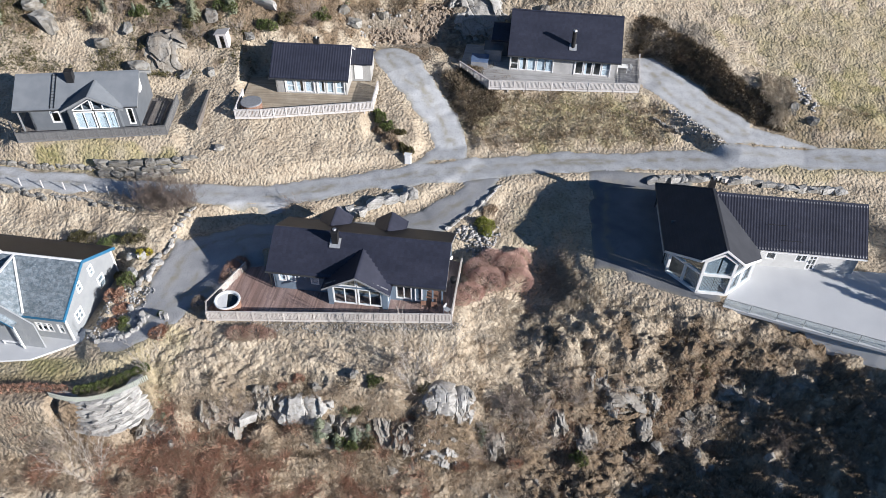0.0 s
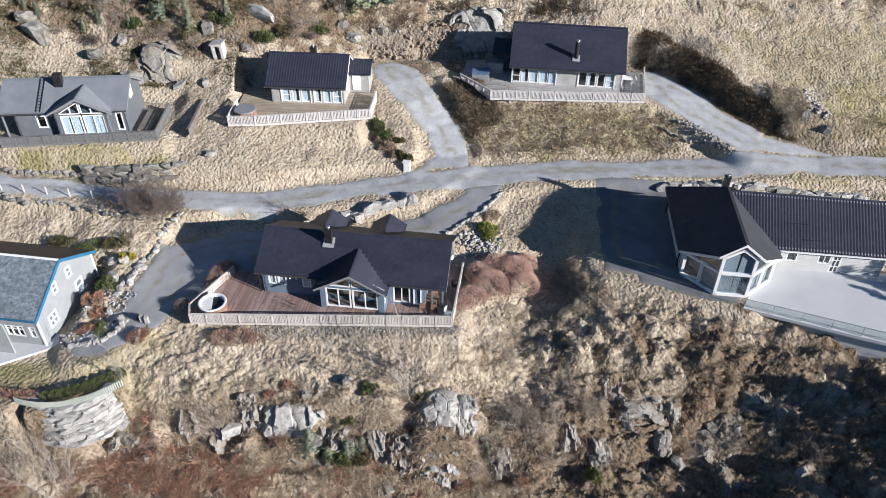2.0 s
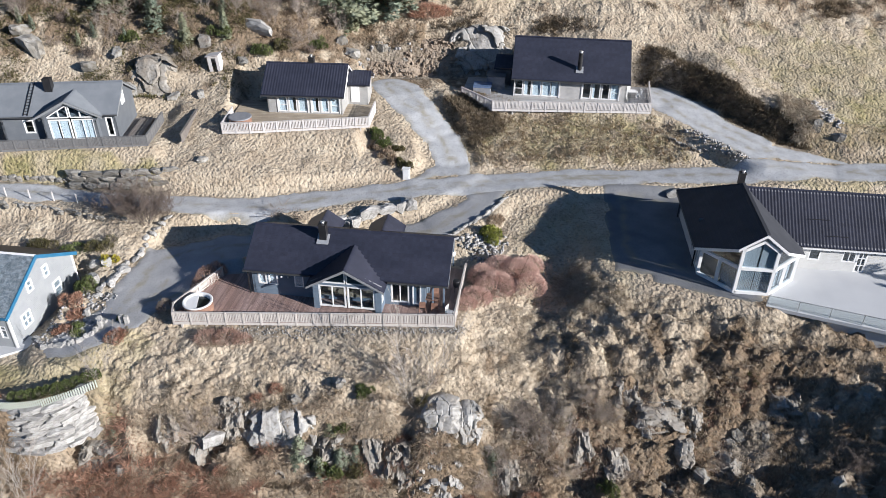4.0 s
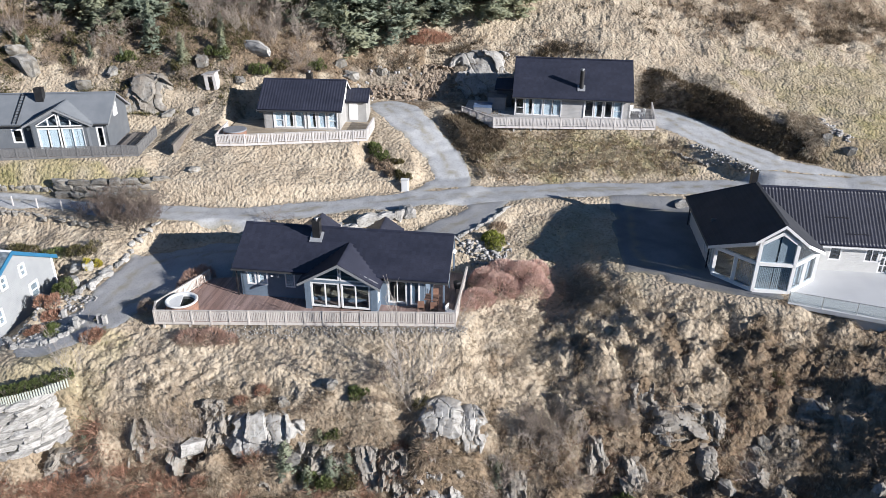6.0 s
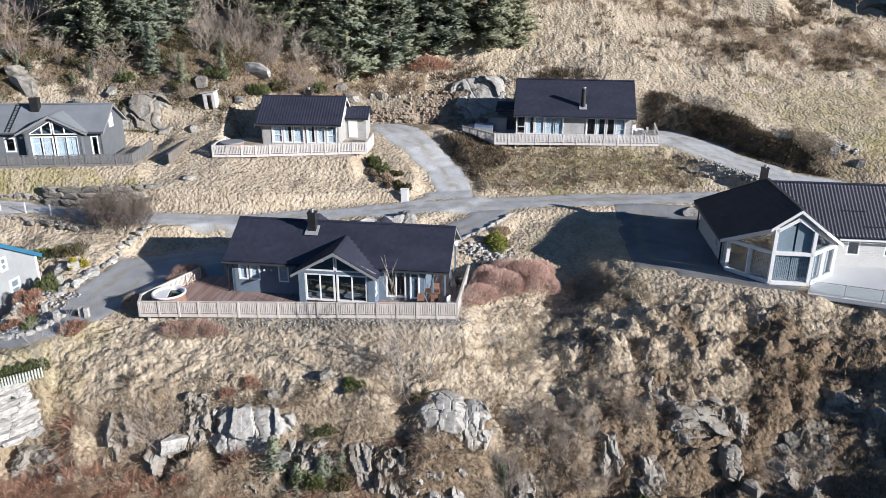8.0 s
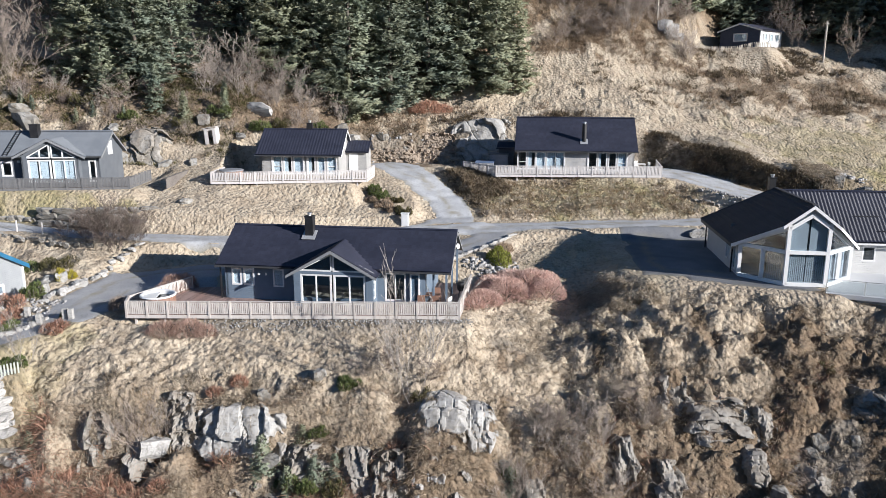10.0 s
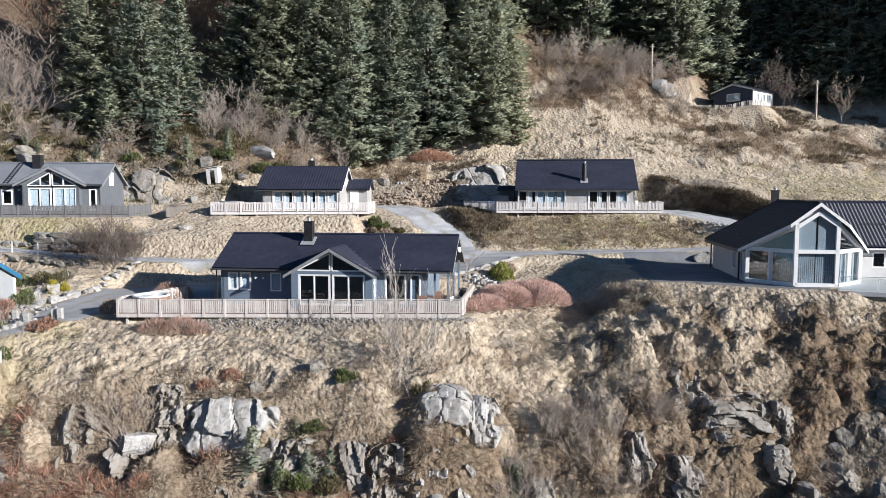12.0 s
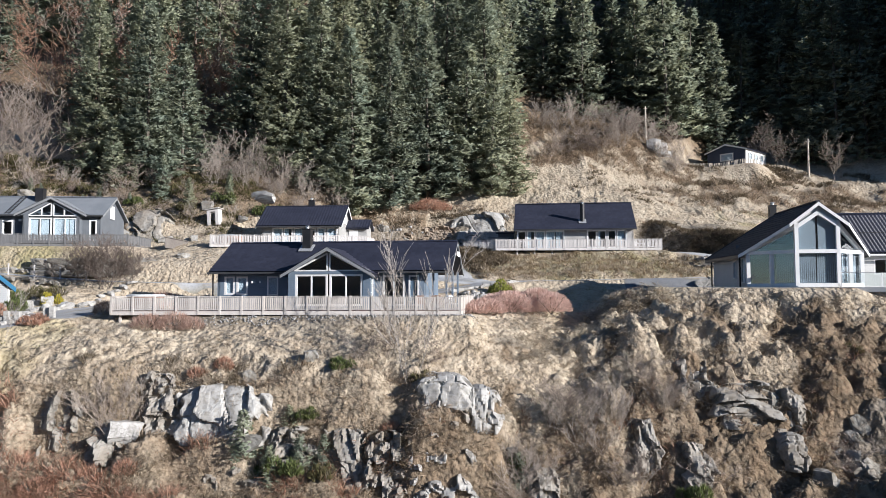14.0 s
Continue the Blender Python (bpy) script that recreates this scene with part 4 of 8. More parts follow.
def flashing(parent, x, y, z, slope, w=0.95):
    """A lead apron round a chimney on a slope that rises with y."""
    bm = bmesh.new()
    a = w / 2
    prism(bm, [(x - a, y - a, z - a * slope), (x + a, y - a, z - a * slope), (x + a, y + a * 0.7, z + 0.7 * a * slope), (x - a, y + a * 0.7, z + 0.7 * a * slope)], (0, 0, 0.05))
    part("flashing", bm, M["lead"], parent, "pale lead flashing")


def decking(parent, outline, z, material, angle=0.0, board=0.14, thick=0.05):
    """Boards laid at an angle, cut to a convex outline given in world x, y."""
    c, s = math.cos(radians(angle)), math.sin(radians(angle))
    p = [(x * c + y * s, -x * s + y * c) for x, y in outline]
    v0, v1 = min(q[1] for q in p), max(q[1] for q in p)
    bm = bmesh.new()
    v = v0 + 0.002
    while v < v1:
        b = min(v + board - 0.012, v1)
        mid = (v + b) / 2
        hits = []
        for (ax, ay), (bx, by) in zip(p, p[1:] + p[:1]):
            if (ay - mid) * (by - mid) < 0:
                hits.append(ax + (bx - ax) * (mid - ay) / (by - ay))
        if len(hits) >= 2:
            u0, u1 = min(hits), max(hits)
            cut = u0 + (u1 - u0) * random.uniform(0.3, 0.7)
            for e, f in ((u0, cut - 0.004), (cut + 0.004, u1)):
                lift = random.uniform(0, 0.004)
                q = [(e, v), (f, v), (f, b), (e, b)]
                prism_fast(bm, [(x * c - y * s, x * s + y * c, z + lift) for x, y in q], -thick)
        v += board
    return part("decking", bm, material, parent)


def prism_fast(bm, pts, dz):
    a = [bm.verts.new(p) for p in pts]
    b = [bm.verts.new((p[0], p[1], p[2] + dz)) for p in pts]
    bm.faces.new(a)
    bm.faces.new(b[::-1])
    for i in range(len(a)):
        j = (i + 1) % len(a)
        bm.faces.new((a[i], b[i], b[j], a[j]))


BAR_MESH = {}


def bar_mesh(key, w, d, h, material):
    if key not in BAR_MESH:
        me = bpy.data.meshes.new(key)
        bm = boxes((-w / 2, w / 2, -d / 2, d / 2, 0, h))
        bm.to_mesh(me)
        bm.free()
        me.materials.append(material)
        BAR_MESH[key] = me
    return BAR_MESH[key]


def railing(name, label, path, z, material, high=0.95, post_gap=1.35, slat_gap=0.13, slat=(0.095, 0.02), tag="rail", fascia=True, caps=True):
    """A deck railing along a path in world x, y: posts, a cap and upright slats, each a piece of its own."""
    top = thing(name, label, "railing", (path[0][0], path[0][1], z))
    base = Matrix.Translation((-path[0][0], -path[0][1], -z))
    post_me = bar_mesh(tag + "_post", 0.13, 0.13, high + 0.28, material)
    slat_me = bar_mesh(tag + "_slat", slat[0], slat[1], high - 0.1, material)
    for i, (p, q) in enumerate(zip(path, path[1:])):
        p, q = Vector((*p, z)), Vector((*q, z))
        d = q - p
        yaw = math.degrees(math.atan2(d.y, d.x))
        n = max(1, int(round(d.length / post_gap)))
        side = Vector((d.y, -d.x, 0)).normalized()
        for k in range(n + (i == len(path) - 2)):
            at = p + d * (k / n) + side * 0.035
            piece("post", post_me, top, base @ pose(at.x, at.y, z - 0.25, 0, 0, yaw))
        up = Vector((0, 0, 1))
        runs = [("cap_rail", high, 0.0, 0.13 if caps else 0.05, 0.035), ("lower_rail", 0.1, 0.03, 0.035, 0.07), ("upper_rail", high - 0.1, 0.03, 0.035, 0.07)]
        if fascia:
            runs.append(("fascia_board", -0.14, 0.05, 0.04, 0.24))
        for word, lift, off, w, h in runs:
            bar = part(word, beam(bmesh.new(), p + up * lift + side * off, q + up * lift + side * off, w, h), material, top)
            bar.matrix_basis = base
        m = int(d.length / slat_gap) if slat_gap else 0
        for k in range(m):
            at = p + d * ((k + 0.5) / m) + side * 0.055
            piece("slat", slat_me, top, base @ pose(at.x, at.y, z + 0.04, 0, 0, yaw))
    return top


def barge(parent, x, y0, z0, yr, zr, y1, z1, material, w=0.05, h=0.2, name="barge_board"):
    bm = bmesh.new()
    for p, q in (((x, y0, z0), (x, yr, zr)), ((x, yr, zr), (x, y1, z1))):
        a, b = Vector(p), Vector(q)
        prism(bm, [a, b, b - Vector((0, 0, h)), a - Vector((0, 0, h))], (w, 0, 0))
    return part(name, bm, material, parent)


def cross_gable(house, cx, half, y_front, y_back, z_eave, z_peak, material, trim, tile=0.3):
    """A roof whose ridge runs back from the front, with boards along its front edge."""
    tiled_slope(house, "gable_roof", y_front, y_back, (cx - half, z_eave), (cx, z_peak), material, tile, wave=0.004, lap=0.05, along="y")
    tiled_slope(house, "gable_roof", y_front, y_back, (cx + half, z_eave), (cx, z_peak), material, tile, wave=0.004, lap=0.05, along="y")
    bm = bmesh.new()
    for s in (-1, 1):
        a, b = Vector((cx + s * half, y_front - 0.03, z_eave - 0.02)), Vector((cx, y_front - 0.03, z_peak - 0.02))
        prism(bm, [a, b, b - Vector((0, 0, 0.24)), a - Vector((0, 0, 0.2))], (0, 0.05, 0))
    part("barge_board", bm, trim, house)


def ridge_cap(parent, x0, x1, y, z, material):
    bm = bmesh.new()
    prism(bm, [(x0, y - 0.16, z - 0.03), (x0, y, z + 0.07), (x0, y + 0.16, z - 0.03)], (x1 - x0, 0, 0))
    part("ridge_cap", bm, material, parent)


def shell(house, x0, x1, y0, y1, z0, z1):
    """Floor and an inner wall, so that rooms lie behind the windows."""
    part("floor_inside", boxes((x0, x1, y0, y1, z0 - 0.12, z0)), M["deck_tan"], house)
    part("inner_wall", boxes((x0, x1, y0 + 3.2, y0 + 3.3, z0, z1)), M["interior"], house)


# ---- house with red-brown deck ----
A = thing("house", "low slate-blue timber house with black tiled roof and glazed gable", "house", (*at_frame(-13.8, 50.34, -7.56), 0), -7.56)
tiled_slope(A, "roof", -8.47, 8.5, (-3.9, 2.12), (0, 4.34), M["roof_black"], wave=0.004, lap=0.075, label="black tiled roof slope")
tiled_slope(A, "roof", -8.47, 8.5, (3.9, 2.12), (0, 4.34), M["roof_black"], wave=0.004, lap=0.075, label="black tiled roof slope")
ridge_cap(A, -8.47, 8.5, 0, 4.36, M["roof_black"])
cross_gable(A, 0.35, 3.2, -5.15, -0.6, 1.88, 3.72, M["roof_black"], M["trim_grey"])
cross_gable(A, 7.2 - 5.2, 1.6, 4.8, 2.0, 2.3, 3.4, M["roof_black"], M["trim_grey"])
cross_gable(A, -3.6, 1.6, 4.8, 2.0, 2.3, 3.4, M["roof_black"], M["trim_grey"])
part("wall_front", walled(-7.95, 6.4, -3.4, -3.2, -0.6, 2.3, [(-7.5, -6.75, 0.55, 1.82), (-6.62, -5.8, 0.55, 1.82), (-4.4, -3.6, 0.5, 1.82), (-2.3, 3.0, -0.2, 2.3), (3.75, 5.25, -0.2, 1.85)]), M["wall_a"], A)
part("wall_back", boxes((-7.95, 6.4, 3.2, 3.4, -0.6, 2.3)), M["wall_a"], A)
gable(A, -8.0, 0.2, -3.4, 3.4, -0.6, 2.25, 4.15, M["wall_a"])
gable(A, 6.4, 0.2, -3.4, 3.4, -0.6, 2.25, 4.15, M["wall_a"])
shell(A, -7.8, 6.4, -3.2, 3.2, -0.2, 2.2)
part("gable_side_wall", boxes((-2.4, -2.25, -4.75, -3.4, -0.6, 2.0)), M["wall_a"], A)
part("gable_side_wall", boxes((3.05, 3.2, -4.75, -4.5, -0.6, 2.0), (3.05, 3.2, -3.6, -3.4, -0.6, 2.0), (3.05, 3.2, -4.5, -3.6, -0.6, 0.1)), M["wall_a"], A)
bm = bmesh.new()
for a, b in ((-2.4, -1.95), (2.7, 3.2)):
    box(bm, a, b, -4.78, -4.6, -0.6, 2.0)
box(bm, -2.4, 3.2, -4.77, -4.6, 1.92, 2.12)
part("gable_front", bm, M["wall_a"], A)
bm = bmesh.new()
prism(bm, [(-2.6, -4.72, 2.1), (-2.2, -4.72, 2.1), (0.35, -4.72, 3.42), (2.9, -4.72, 2.1), (3.3, -4.72, 2.1), (0.35, -4.72, 3.64)], (0, 0.12, 0))
part("gable_front", bm, M["trim_grey"], A)
window(A, -1.93, 0.3, -4.7, -0.2, 1.92, 2, 1, 0.13, "glass_door")
window(A, 0.42, 2.68, -4.7, -0.2, 1.92, 2, 1, 0.13, "glass_door")
yq = -4.7
glazed(A, [[(-1.8, yq, 2.18), (0.27, yq, 2.18), (0.27, yq, 3.25)], [(0.43, yq, 2.18), (2.5, yq, 2.18), (0.43, yq, 3.25)]],
       [((-2.0, yq, 2.16), (0.27, yq, 2.16)), ((-2.0, yq, 2.16), (0.27, yq, 3.32)), ((0.27, yq, 2.16), (0.27, yq, 3.32)), ((0.43, yq, 2.16), (2.7, yq, 2.16)), ((0.43, yq, 3.32), (2.7, yq, 2.16)), ((0.43, yq, 2.16), (0.43, yq, 3.32))], "gable_window")
window(A, -7.5, -6.75, -3.36, 0.55, 1.82, 1, 1, 0.12)
window(A, -6.62, -5.8, -3.36, 0.55, 1.82, 1, 1, 0.12)
window(A, -4.4, -3.6, -3.36, 0.5, 1.82, 1, 1, 0.1)
window(A, 3.75, 5.25, -3.36, -0.2, 1.85, 2, 1, 0.11, "glass_door")
window(A, 5.55, 6.25, -3.46, -0.2, 1.85, 1, 1, 0.1, "panel_window")
w = window(A, -4.5, -3.6, 0, 0.1, 1.9, 1, 3, 0.08, "side_window")
w.matrix_basis = pose(3.1, 0, 0, 0, 0, 90)
for a, b in ((-7.42, -6.84), (-6.54, -5.88), (-4.33, -3.68)):
    part("curtain", boxes((a, b, -3.31, -3.29, 0.62, 1.76)), M["curtain"], A)
for x, y in ((8.1, -3.3), (8.1, 0.0), (8.1, 3.3), (7.2, -3.3)):
    part("porch_post", boxes((x - 0.07, x + 0.07, y - 0.07, y + 0.07, -0.6, 2.2)), M["wall_a"], A)
barge(A, 8.46, -3.9, 2.08, 0, 4.3, 3.9, 2.08, M["trim_grey"])
barge(A, -8.5, -3.9, 2.08, 0, 4.3, 3.9, 2.08, M["trim_grey"])
part("gutter", boxes((-8.5, -2.9, -4.02, -3.9, 2.0, 2.1)), M["trim_dark"], A)
part("gutter", boxes((3.6, 8.5, -4.02, -3.9, 2.0, 2.1)), M["trim_dark"], A)
part("downpipe", boxes((-8.35, -8.27, -3.5, -3.42, -0.6, 2.1)), M["black_metal"], A)
chimney(A, -2.35, -0.85, 3.4, 5.3, 0.6)
flashing(A, -2.35, -0.95, 3.92, 0.57, 1.0)
dish = part("satellite_dish", tube(bmesh.new(), [((0, 0, 0), 0.05), ((0, 0, 0.04), 0.17), ((0, 0, 0.07), 0.2)], 16), M["white"], A, "small white satellite dish")
dish.matrix_basis = pose(8.58, -0.9, 3.35, 80, 0, 60)
for x in (-5.45, -4.9):
    part("wall_lamp", boxes((x - 0.05, x + 0.05, -3.5, -3.4, 1.35, 1.5)), M["white"], A)

D_A = -0.45
deckA = thing("wooden_deck", "weathered red-brown plank deck round the slate-blue house", "deck", (-9, 48, D_A))
shape = [(-21.0, 45.35), (1.35, 45.25), (2.5, 53.0), (-3, 54.5), (-18.6, 52.0), (-21.3, 46.6)]
d = decking(deckA, shape, D_A, M["deck_red"], 82)
d.matrix_basis = Matrix.Translation((9, -48, -D_A))
bm = bmesh.new()
for k in range(12):
    x = -20.5 + k * 1.95
    box(bm, x - 0.07, x + 0.07, 45.5, 45.64, height(x, 45.57) - 0.4, D_A - 0.05)
for y in (45.5, 46.9):
    beam(bm, (-21, y, D_A - 0.17), (1.3, y, D_A - 0.17), 0.06, 0.2)
d = part("deck_frame", bm, M["rail_wood"], deckA)
d.matrix_basis = Matrix.Translation((9, -48, -D_A))
railing("deck_railing", "silvered timber deck railing with upright slats", [(-18.7, 51.8), (-21.3, 46.6), (-21.0, 45.35), (1.35, 45.25), (2.45, 52.6)], D_A, M["rail_wood"], 0.92, 1.36, 0.125, tag="a")


def hot_tub(name, label, at, r=1.12, high=1.05, lid=None):
    t = thing(name, label, "hot tub", at)
    bm = bmesh.new()
    for k in range(36):
        a0, a1 = 2 * math.pi * k / 36, 2 * math.pi * (k + 0.92) / 36
        prism_fast(bm, [(r * math.cos(a0), r * math.sin(a0), high), (r * math.cos(a1), r * math.sin(a1), high), ((r - 0.05) * math.cos(a1), (r - 0.05) * math.sin(a1), high), ((r - 0.05) * math.cos(a0), (r - 0.05) * math.sin(a0), high)], -high)
    part("stave_ring", bm, M["tub_wood"], t, "brown timber stave wall")
    if lid:
        bm = tube(bmesh.new(), [((0, 0, high), r + 0.05), ((0, 0, high + 0.09), r + 0.05), ((0, 0, high + 0.12), r - 0.05)], 36)
        part("lid", bm, lid, t, "round grey vinyl lid")
    else:
        bm = tube(bmesh.new(), [((0, 0, high - 0.25), r - 0.2), ((0, 0, high), r - 0.17), ((0, 0, high + 0.05), r - 0.12), ((0, 0, high + 0.07), r), ((0, 0, high + 0.02), r + 0.07), ((0, 0, high - 0.04), r + 0.05)], 40, cap=False)
        part("rim", bm, M["tub_white"], t, "white moulded rim")
        part("water", tube(bmesh.new(), [((0, 0, high - 0.35), r - 0.22), ((0, 0, high - 0.22), r - 0.19)], 36), M["water_dark"], t)
        bm = bmesh.new()
        pts = [((r - 0.16) * math.cos(math.pi * k / 12 + 1.7), (r - 0.16) * math.sin(math.pi * k / 12 + 1.7), high - 0.1) for k in range(13)]
        prism(bm, pts, (0, 0, 0.05))
        part("cover", bm, M["tub_white"], t, "half cover folded back")
    return t


hot_tub("hot_tub", "round timber hot tub with white rim, half covered", (-19.35, 46.75, D_A), 1.15, 0.98)


def garden_chair(name, label, at, yaw, material):
    t = thing(name, label, "chair", at, yaw, group="deck furniture")
    part("seat", boxes((-0.26, 0.26, -0.26, 0.26, 0.38, 0.43)), material, t)
    part("backrest", boxes((-0.26, 0.26, 0.22, 0.27, 0.43, 0.95)), material, t)
    for x in (-0.23, 0.23):
        for y in (-0.23, 0.23):
            part("leg", boxes((x - 0.025, x + 0.025, y - 0.025, y + 0.025, 0, 0.38)), material, t)
    return t


def garden_table(name, label, at, yaw, w, d, material):
    t = thing(name, label, "table", at, yaw, group="deck furniture")
    part("tabletop", boxes((-w / 2, w / 2, -d / 2, d / 2, 0.7, 0.75)), material, t)
    for x in (-w / 2 + 0.08, w / 2 - 0.08):
        for y in (-d / 2 + 0.08, d / 2 - 0.08):
            part("leg", boxes((x - 0.03, x + 0.03, y - 0.03, y + 0.03, 0, 0.7)), material, t)
    return t


garden_table("garden_table", "dark red timber table on the covered deck", (-0.7, 47.9, D_A), -10, 1.7, 0.9, M["tub_wood"])
for i, (x, y, a) in enumerate(((-1.2, 47.1, 180), (-0.2, 46.95, 175), (-1.1, 48.7, 0), (-0.1, 48.6, 5))):
    garden_chair("garden_chair", "dark red timber garden chair at the table", (x, y, D_A), a, M["tub_wood"])
garden_chair("garden_chair", "white garden chair beside the railing", (1.0, 46.3, D_A), 60, M["white"])
bm = tube(bmesh.new(), [((0, 0, 0), 0.25), ((0, 0, 0.5), 0.3), ((0, 0, 0.55), 0.28), ((0, 0, 0.6), 0.1)], 12)
t = thing("kettle_grill", "black kettle grill on the side deck", "grill", (1.6, 49.8, D_A))
part("bowl", bm, M["black_metal"], t).matrix_basis = Matrix.Translation((0, 0, 0.5))
for k in range(3):
    bm = bmesh.new()
    beam(bm, (0.1 * math.cos(2.1 * k), 0.1 * math.sin(2.1 * k), 0.55), (0.32 * math.cos(2.1 * k), 0.32 * math.sin(2.1 * k), 0), 0.03)
    part("leg", bm, M["black_metal"], t)

# ---- glazed house with the pale terrace ----
B = thing("house", "light grey house with glazed prow bay and black tiled roof", "house", (*at_frame(19.65, 54.0, -7.0), 1.05), -7.0)
# local: x = u - 19.65, y = n - 54.0, z = height - 1.05
PK, EV = 5.72, 2.3
SL = (PK - EV) / 4.45


def prow(s):
    z = lambda x: PK - abs(x) * SL
    back = lambda x: 4.9 + abs(x) * (4.7 / 4.45 if s < 0 else -0.2)
    pts = [(s * 4.45, back(4.45)), (s * 4.45, -0.75), (s * 1.9, -3.85), (0, -3.85), (0, back(0))]
    front = lambda x: -3.85 if abs(x) < 1.9 else -3.85 + (abs(x) - 1.9) * 3.1 / 2.55
    rows = []
    for k in range(15):
        for f, step in ((k / 15, 0.0), ((k + 1) / 15 - 0.002, 0.035)):
            x = s * 4.45 * f
            rows.append([(x, front(x), z(x) + step), (x, back(x), z(x) + step)])
    bm = bmesh.new()
    lines = [[bm.verts.new(p) for p in r] for r in rows]
    for a, b in zip(lines, lines[1:]):
        bm.faces.new((a[0], b[0], b[1], a[1]) if s > 0 else (a[0], a[1], b[1], b[0]))
    top_ob = part("roof", bm, M["roof_charcoal"], B, "charcoal roof slope over the prow")
    part("soffit", prism(bmesh.new(), [(x, y, z(x) - 0.005) for x, y in pts], (0, 0, -0.16)), M["roof_charcoal"], top_ob)
    return top_ob


prow(-1), prow(1)
bm = bmesh.new()
beam(bm, (0, -3.85, PK + 0.03), (0, 4.9, PK + 0.03), 0.26, 0.09)
beam(bm, (0, 4.9, PK), (-4.45, 9.6, EV + 0.03), 0.2, 0.08)
part("ridge_cap", bm, M["roof_charcoal"], B)
bm = bmesh.new()
for s in (-1, 1):
    a, b, c = Vector((0, -3.9, PK - 0.03)), Vector((s * 1.9, -3.9, PK - 1.9 * SL - 0.03)), Vector((s * 4.47, -0.79, EV - 0.03))
    dn = Vector((0, 0, -0.24))
    prism(bm, [a, b, b + dn, a + dn], (0, 0.06, 0))
    prism(bm, [b, c, c + dn, b + dn], (0, 0.06, 0))
part("barge_board", bm, M["white"], B, "white barge boards")
for s, far in ((-1, 9.6), (1, 0.4)):
    c = Vector((s * 4.47, -0.79, EV - 0.03))
    part("eaves_board", prism(bmesh.new(), [c, c - Vector((0, 0, 0.24)), Vector((s * 4.47, far, EV - 0.27)), Vector((s * 4.47, far, EV - 0.03))], (-s * 0.05, 0, 0)), M["trim_dark"], B, "dark eaves boards")
top = lambda x: PK - abs(x) * SL - 0.32
G = [(-3.9, -1.15), (-1.42, -3.62), (1.25, -3.62), (3.75, -1.15)]
for row in ((-3.95, -3.75, -1.1, 8.6, -0.4, 2.4), (3.6, 3.8, -1.1, 1.2, -0.4, 2.4), (-3.95, 3.8, 8.6, 8.8, -0.4, 2.4)):
    part("wall", boxes(row), M["wall_b"], B)
part("hip_roof", prism(bmesh.new(), [(0, 4.9, PK - 0.02), (-4.45, 9.6, EV), (0.3, 9.3, EV - 0.02), (0.3, 4.7, PK - 0.1)], (0, 0, -0.15)), M["roof_charcoal"], B)
part("floor_inside", prism(bmesh.new(), [(-3.65, 8.6, -0.1), (-3.65, -1.1, -0.1), (-1.35, -3.45, -0.1), (1.2, -3.45, -0.1), (3.55, -1.1, -0.1), (3.55, 8.6, -0.1)], (0, 0, 0.15)), M["deck_dark"], B)
part("inner_wall", boxes((-3.7, 3.6, 2.6, 2.7, 0.05, 3.2)), M["interior"], B)
part("plinth", prism(bmesh.new(), [(*g, -0.5) for g in G] + [(3.75, 2, -0.5), (-3.9, 2, -0.5)], (0, 0, 0.52)), M["concrete"], B)
MID, LOW = 2.36, 0.08
for i, (p, q) in enumerate(zip(G, G[1:])):
    P = lambda k, z: Vector((p[0] + (q[0] - p[0]) * k, p[1] + (q[1] - p[1]) * k, z))
    xk = lambda k: p[0] + (q[0] - p[0]) * k
    ks = (0.0, 1.0) if i == 1 else (0.0, 0.5, 1.0)
    bars = [(P(0, LOW), P(1, LOW)), (P(0, MID), P(1, MID))]
    outl = []
    for a, b in zip(ks, ks[1:]):
        outl.append([P(a, LOW), P(b, LOW), P(b, MID), P(a, MID)])
    if i == 1:
        kp = (0 - p[0]) / (q[0] - p[0])
        t0, t1, tp = top(p[0]) - 0.3, top(q[0]) - 0.3, top(0) - 0.42
        outl.append([P(0, MID), P(1, MID), P(1, t1), P(kp, tp), P(0, t0)])
        bars += [(P(0, t0), P(kp, tp)), (P(kp, tp), P(1, t1))]
    else:
        hi, lo = (1, 0) if i == 0 else (0, 1)
        tz, lz = top(xk(hi)) - 0.3, max(top(xk(lo)) - 0.25, MID + 0.05)
        outl.append([P(lo, MID), P(hi, MID), P(hi, tz), P(lo, lz)] if i == 0 else [P(hi, MID), P(lo, MID), P(lo, lz), P(hi, tz)])
        bars += [(P(lo, lz), P(hi, tz)), (P(0.5, LOW), P(0.5, MID))]
    bars += [(P(0, LOW - 0.05), P(0, top(p[0])))]
    if i == 2:
        bars += [(P(1, LOW - 0.05), P(1, top(q[0])))]
    glazed(B, outl, bars, "bay_window", 0.25)
    bm = bmesh.new()
    if i != 1:
        prism(bm, [P(lo, lz - 0.02), P(hi, tz + 0.02), P(hi, tz + 0.4), P(lo, lz + 0.3)], (0, 0.1, 0))
    else:
        prism(bm, [P(0, t0), P(kp, tp), P(1, t1), P(1, t1 + 0.4), P(kp, tp + 0.54), P(0, t0 + 0.4)], (0, 0.1, 0))
    part("bay_top", bm, M["wall_b"], B)
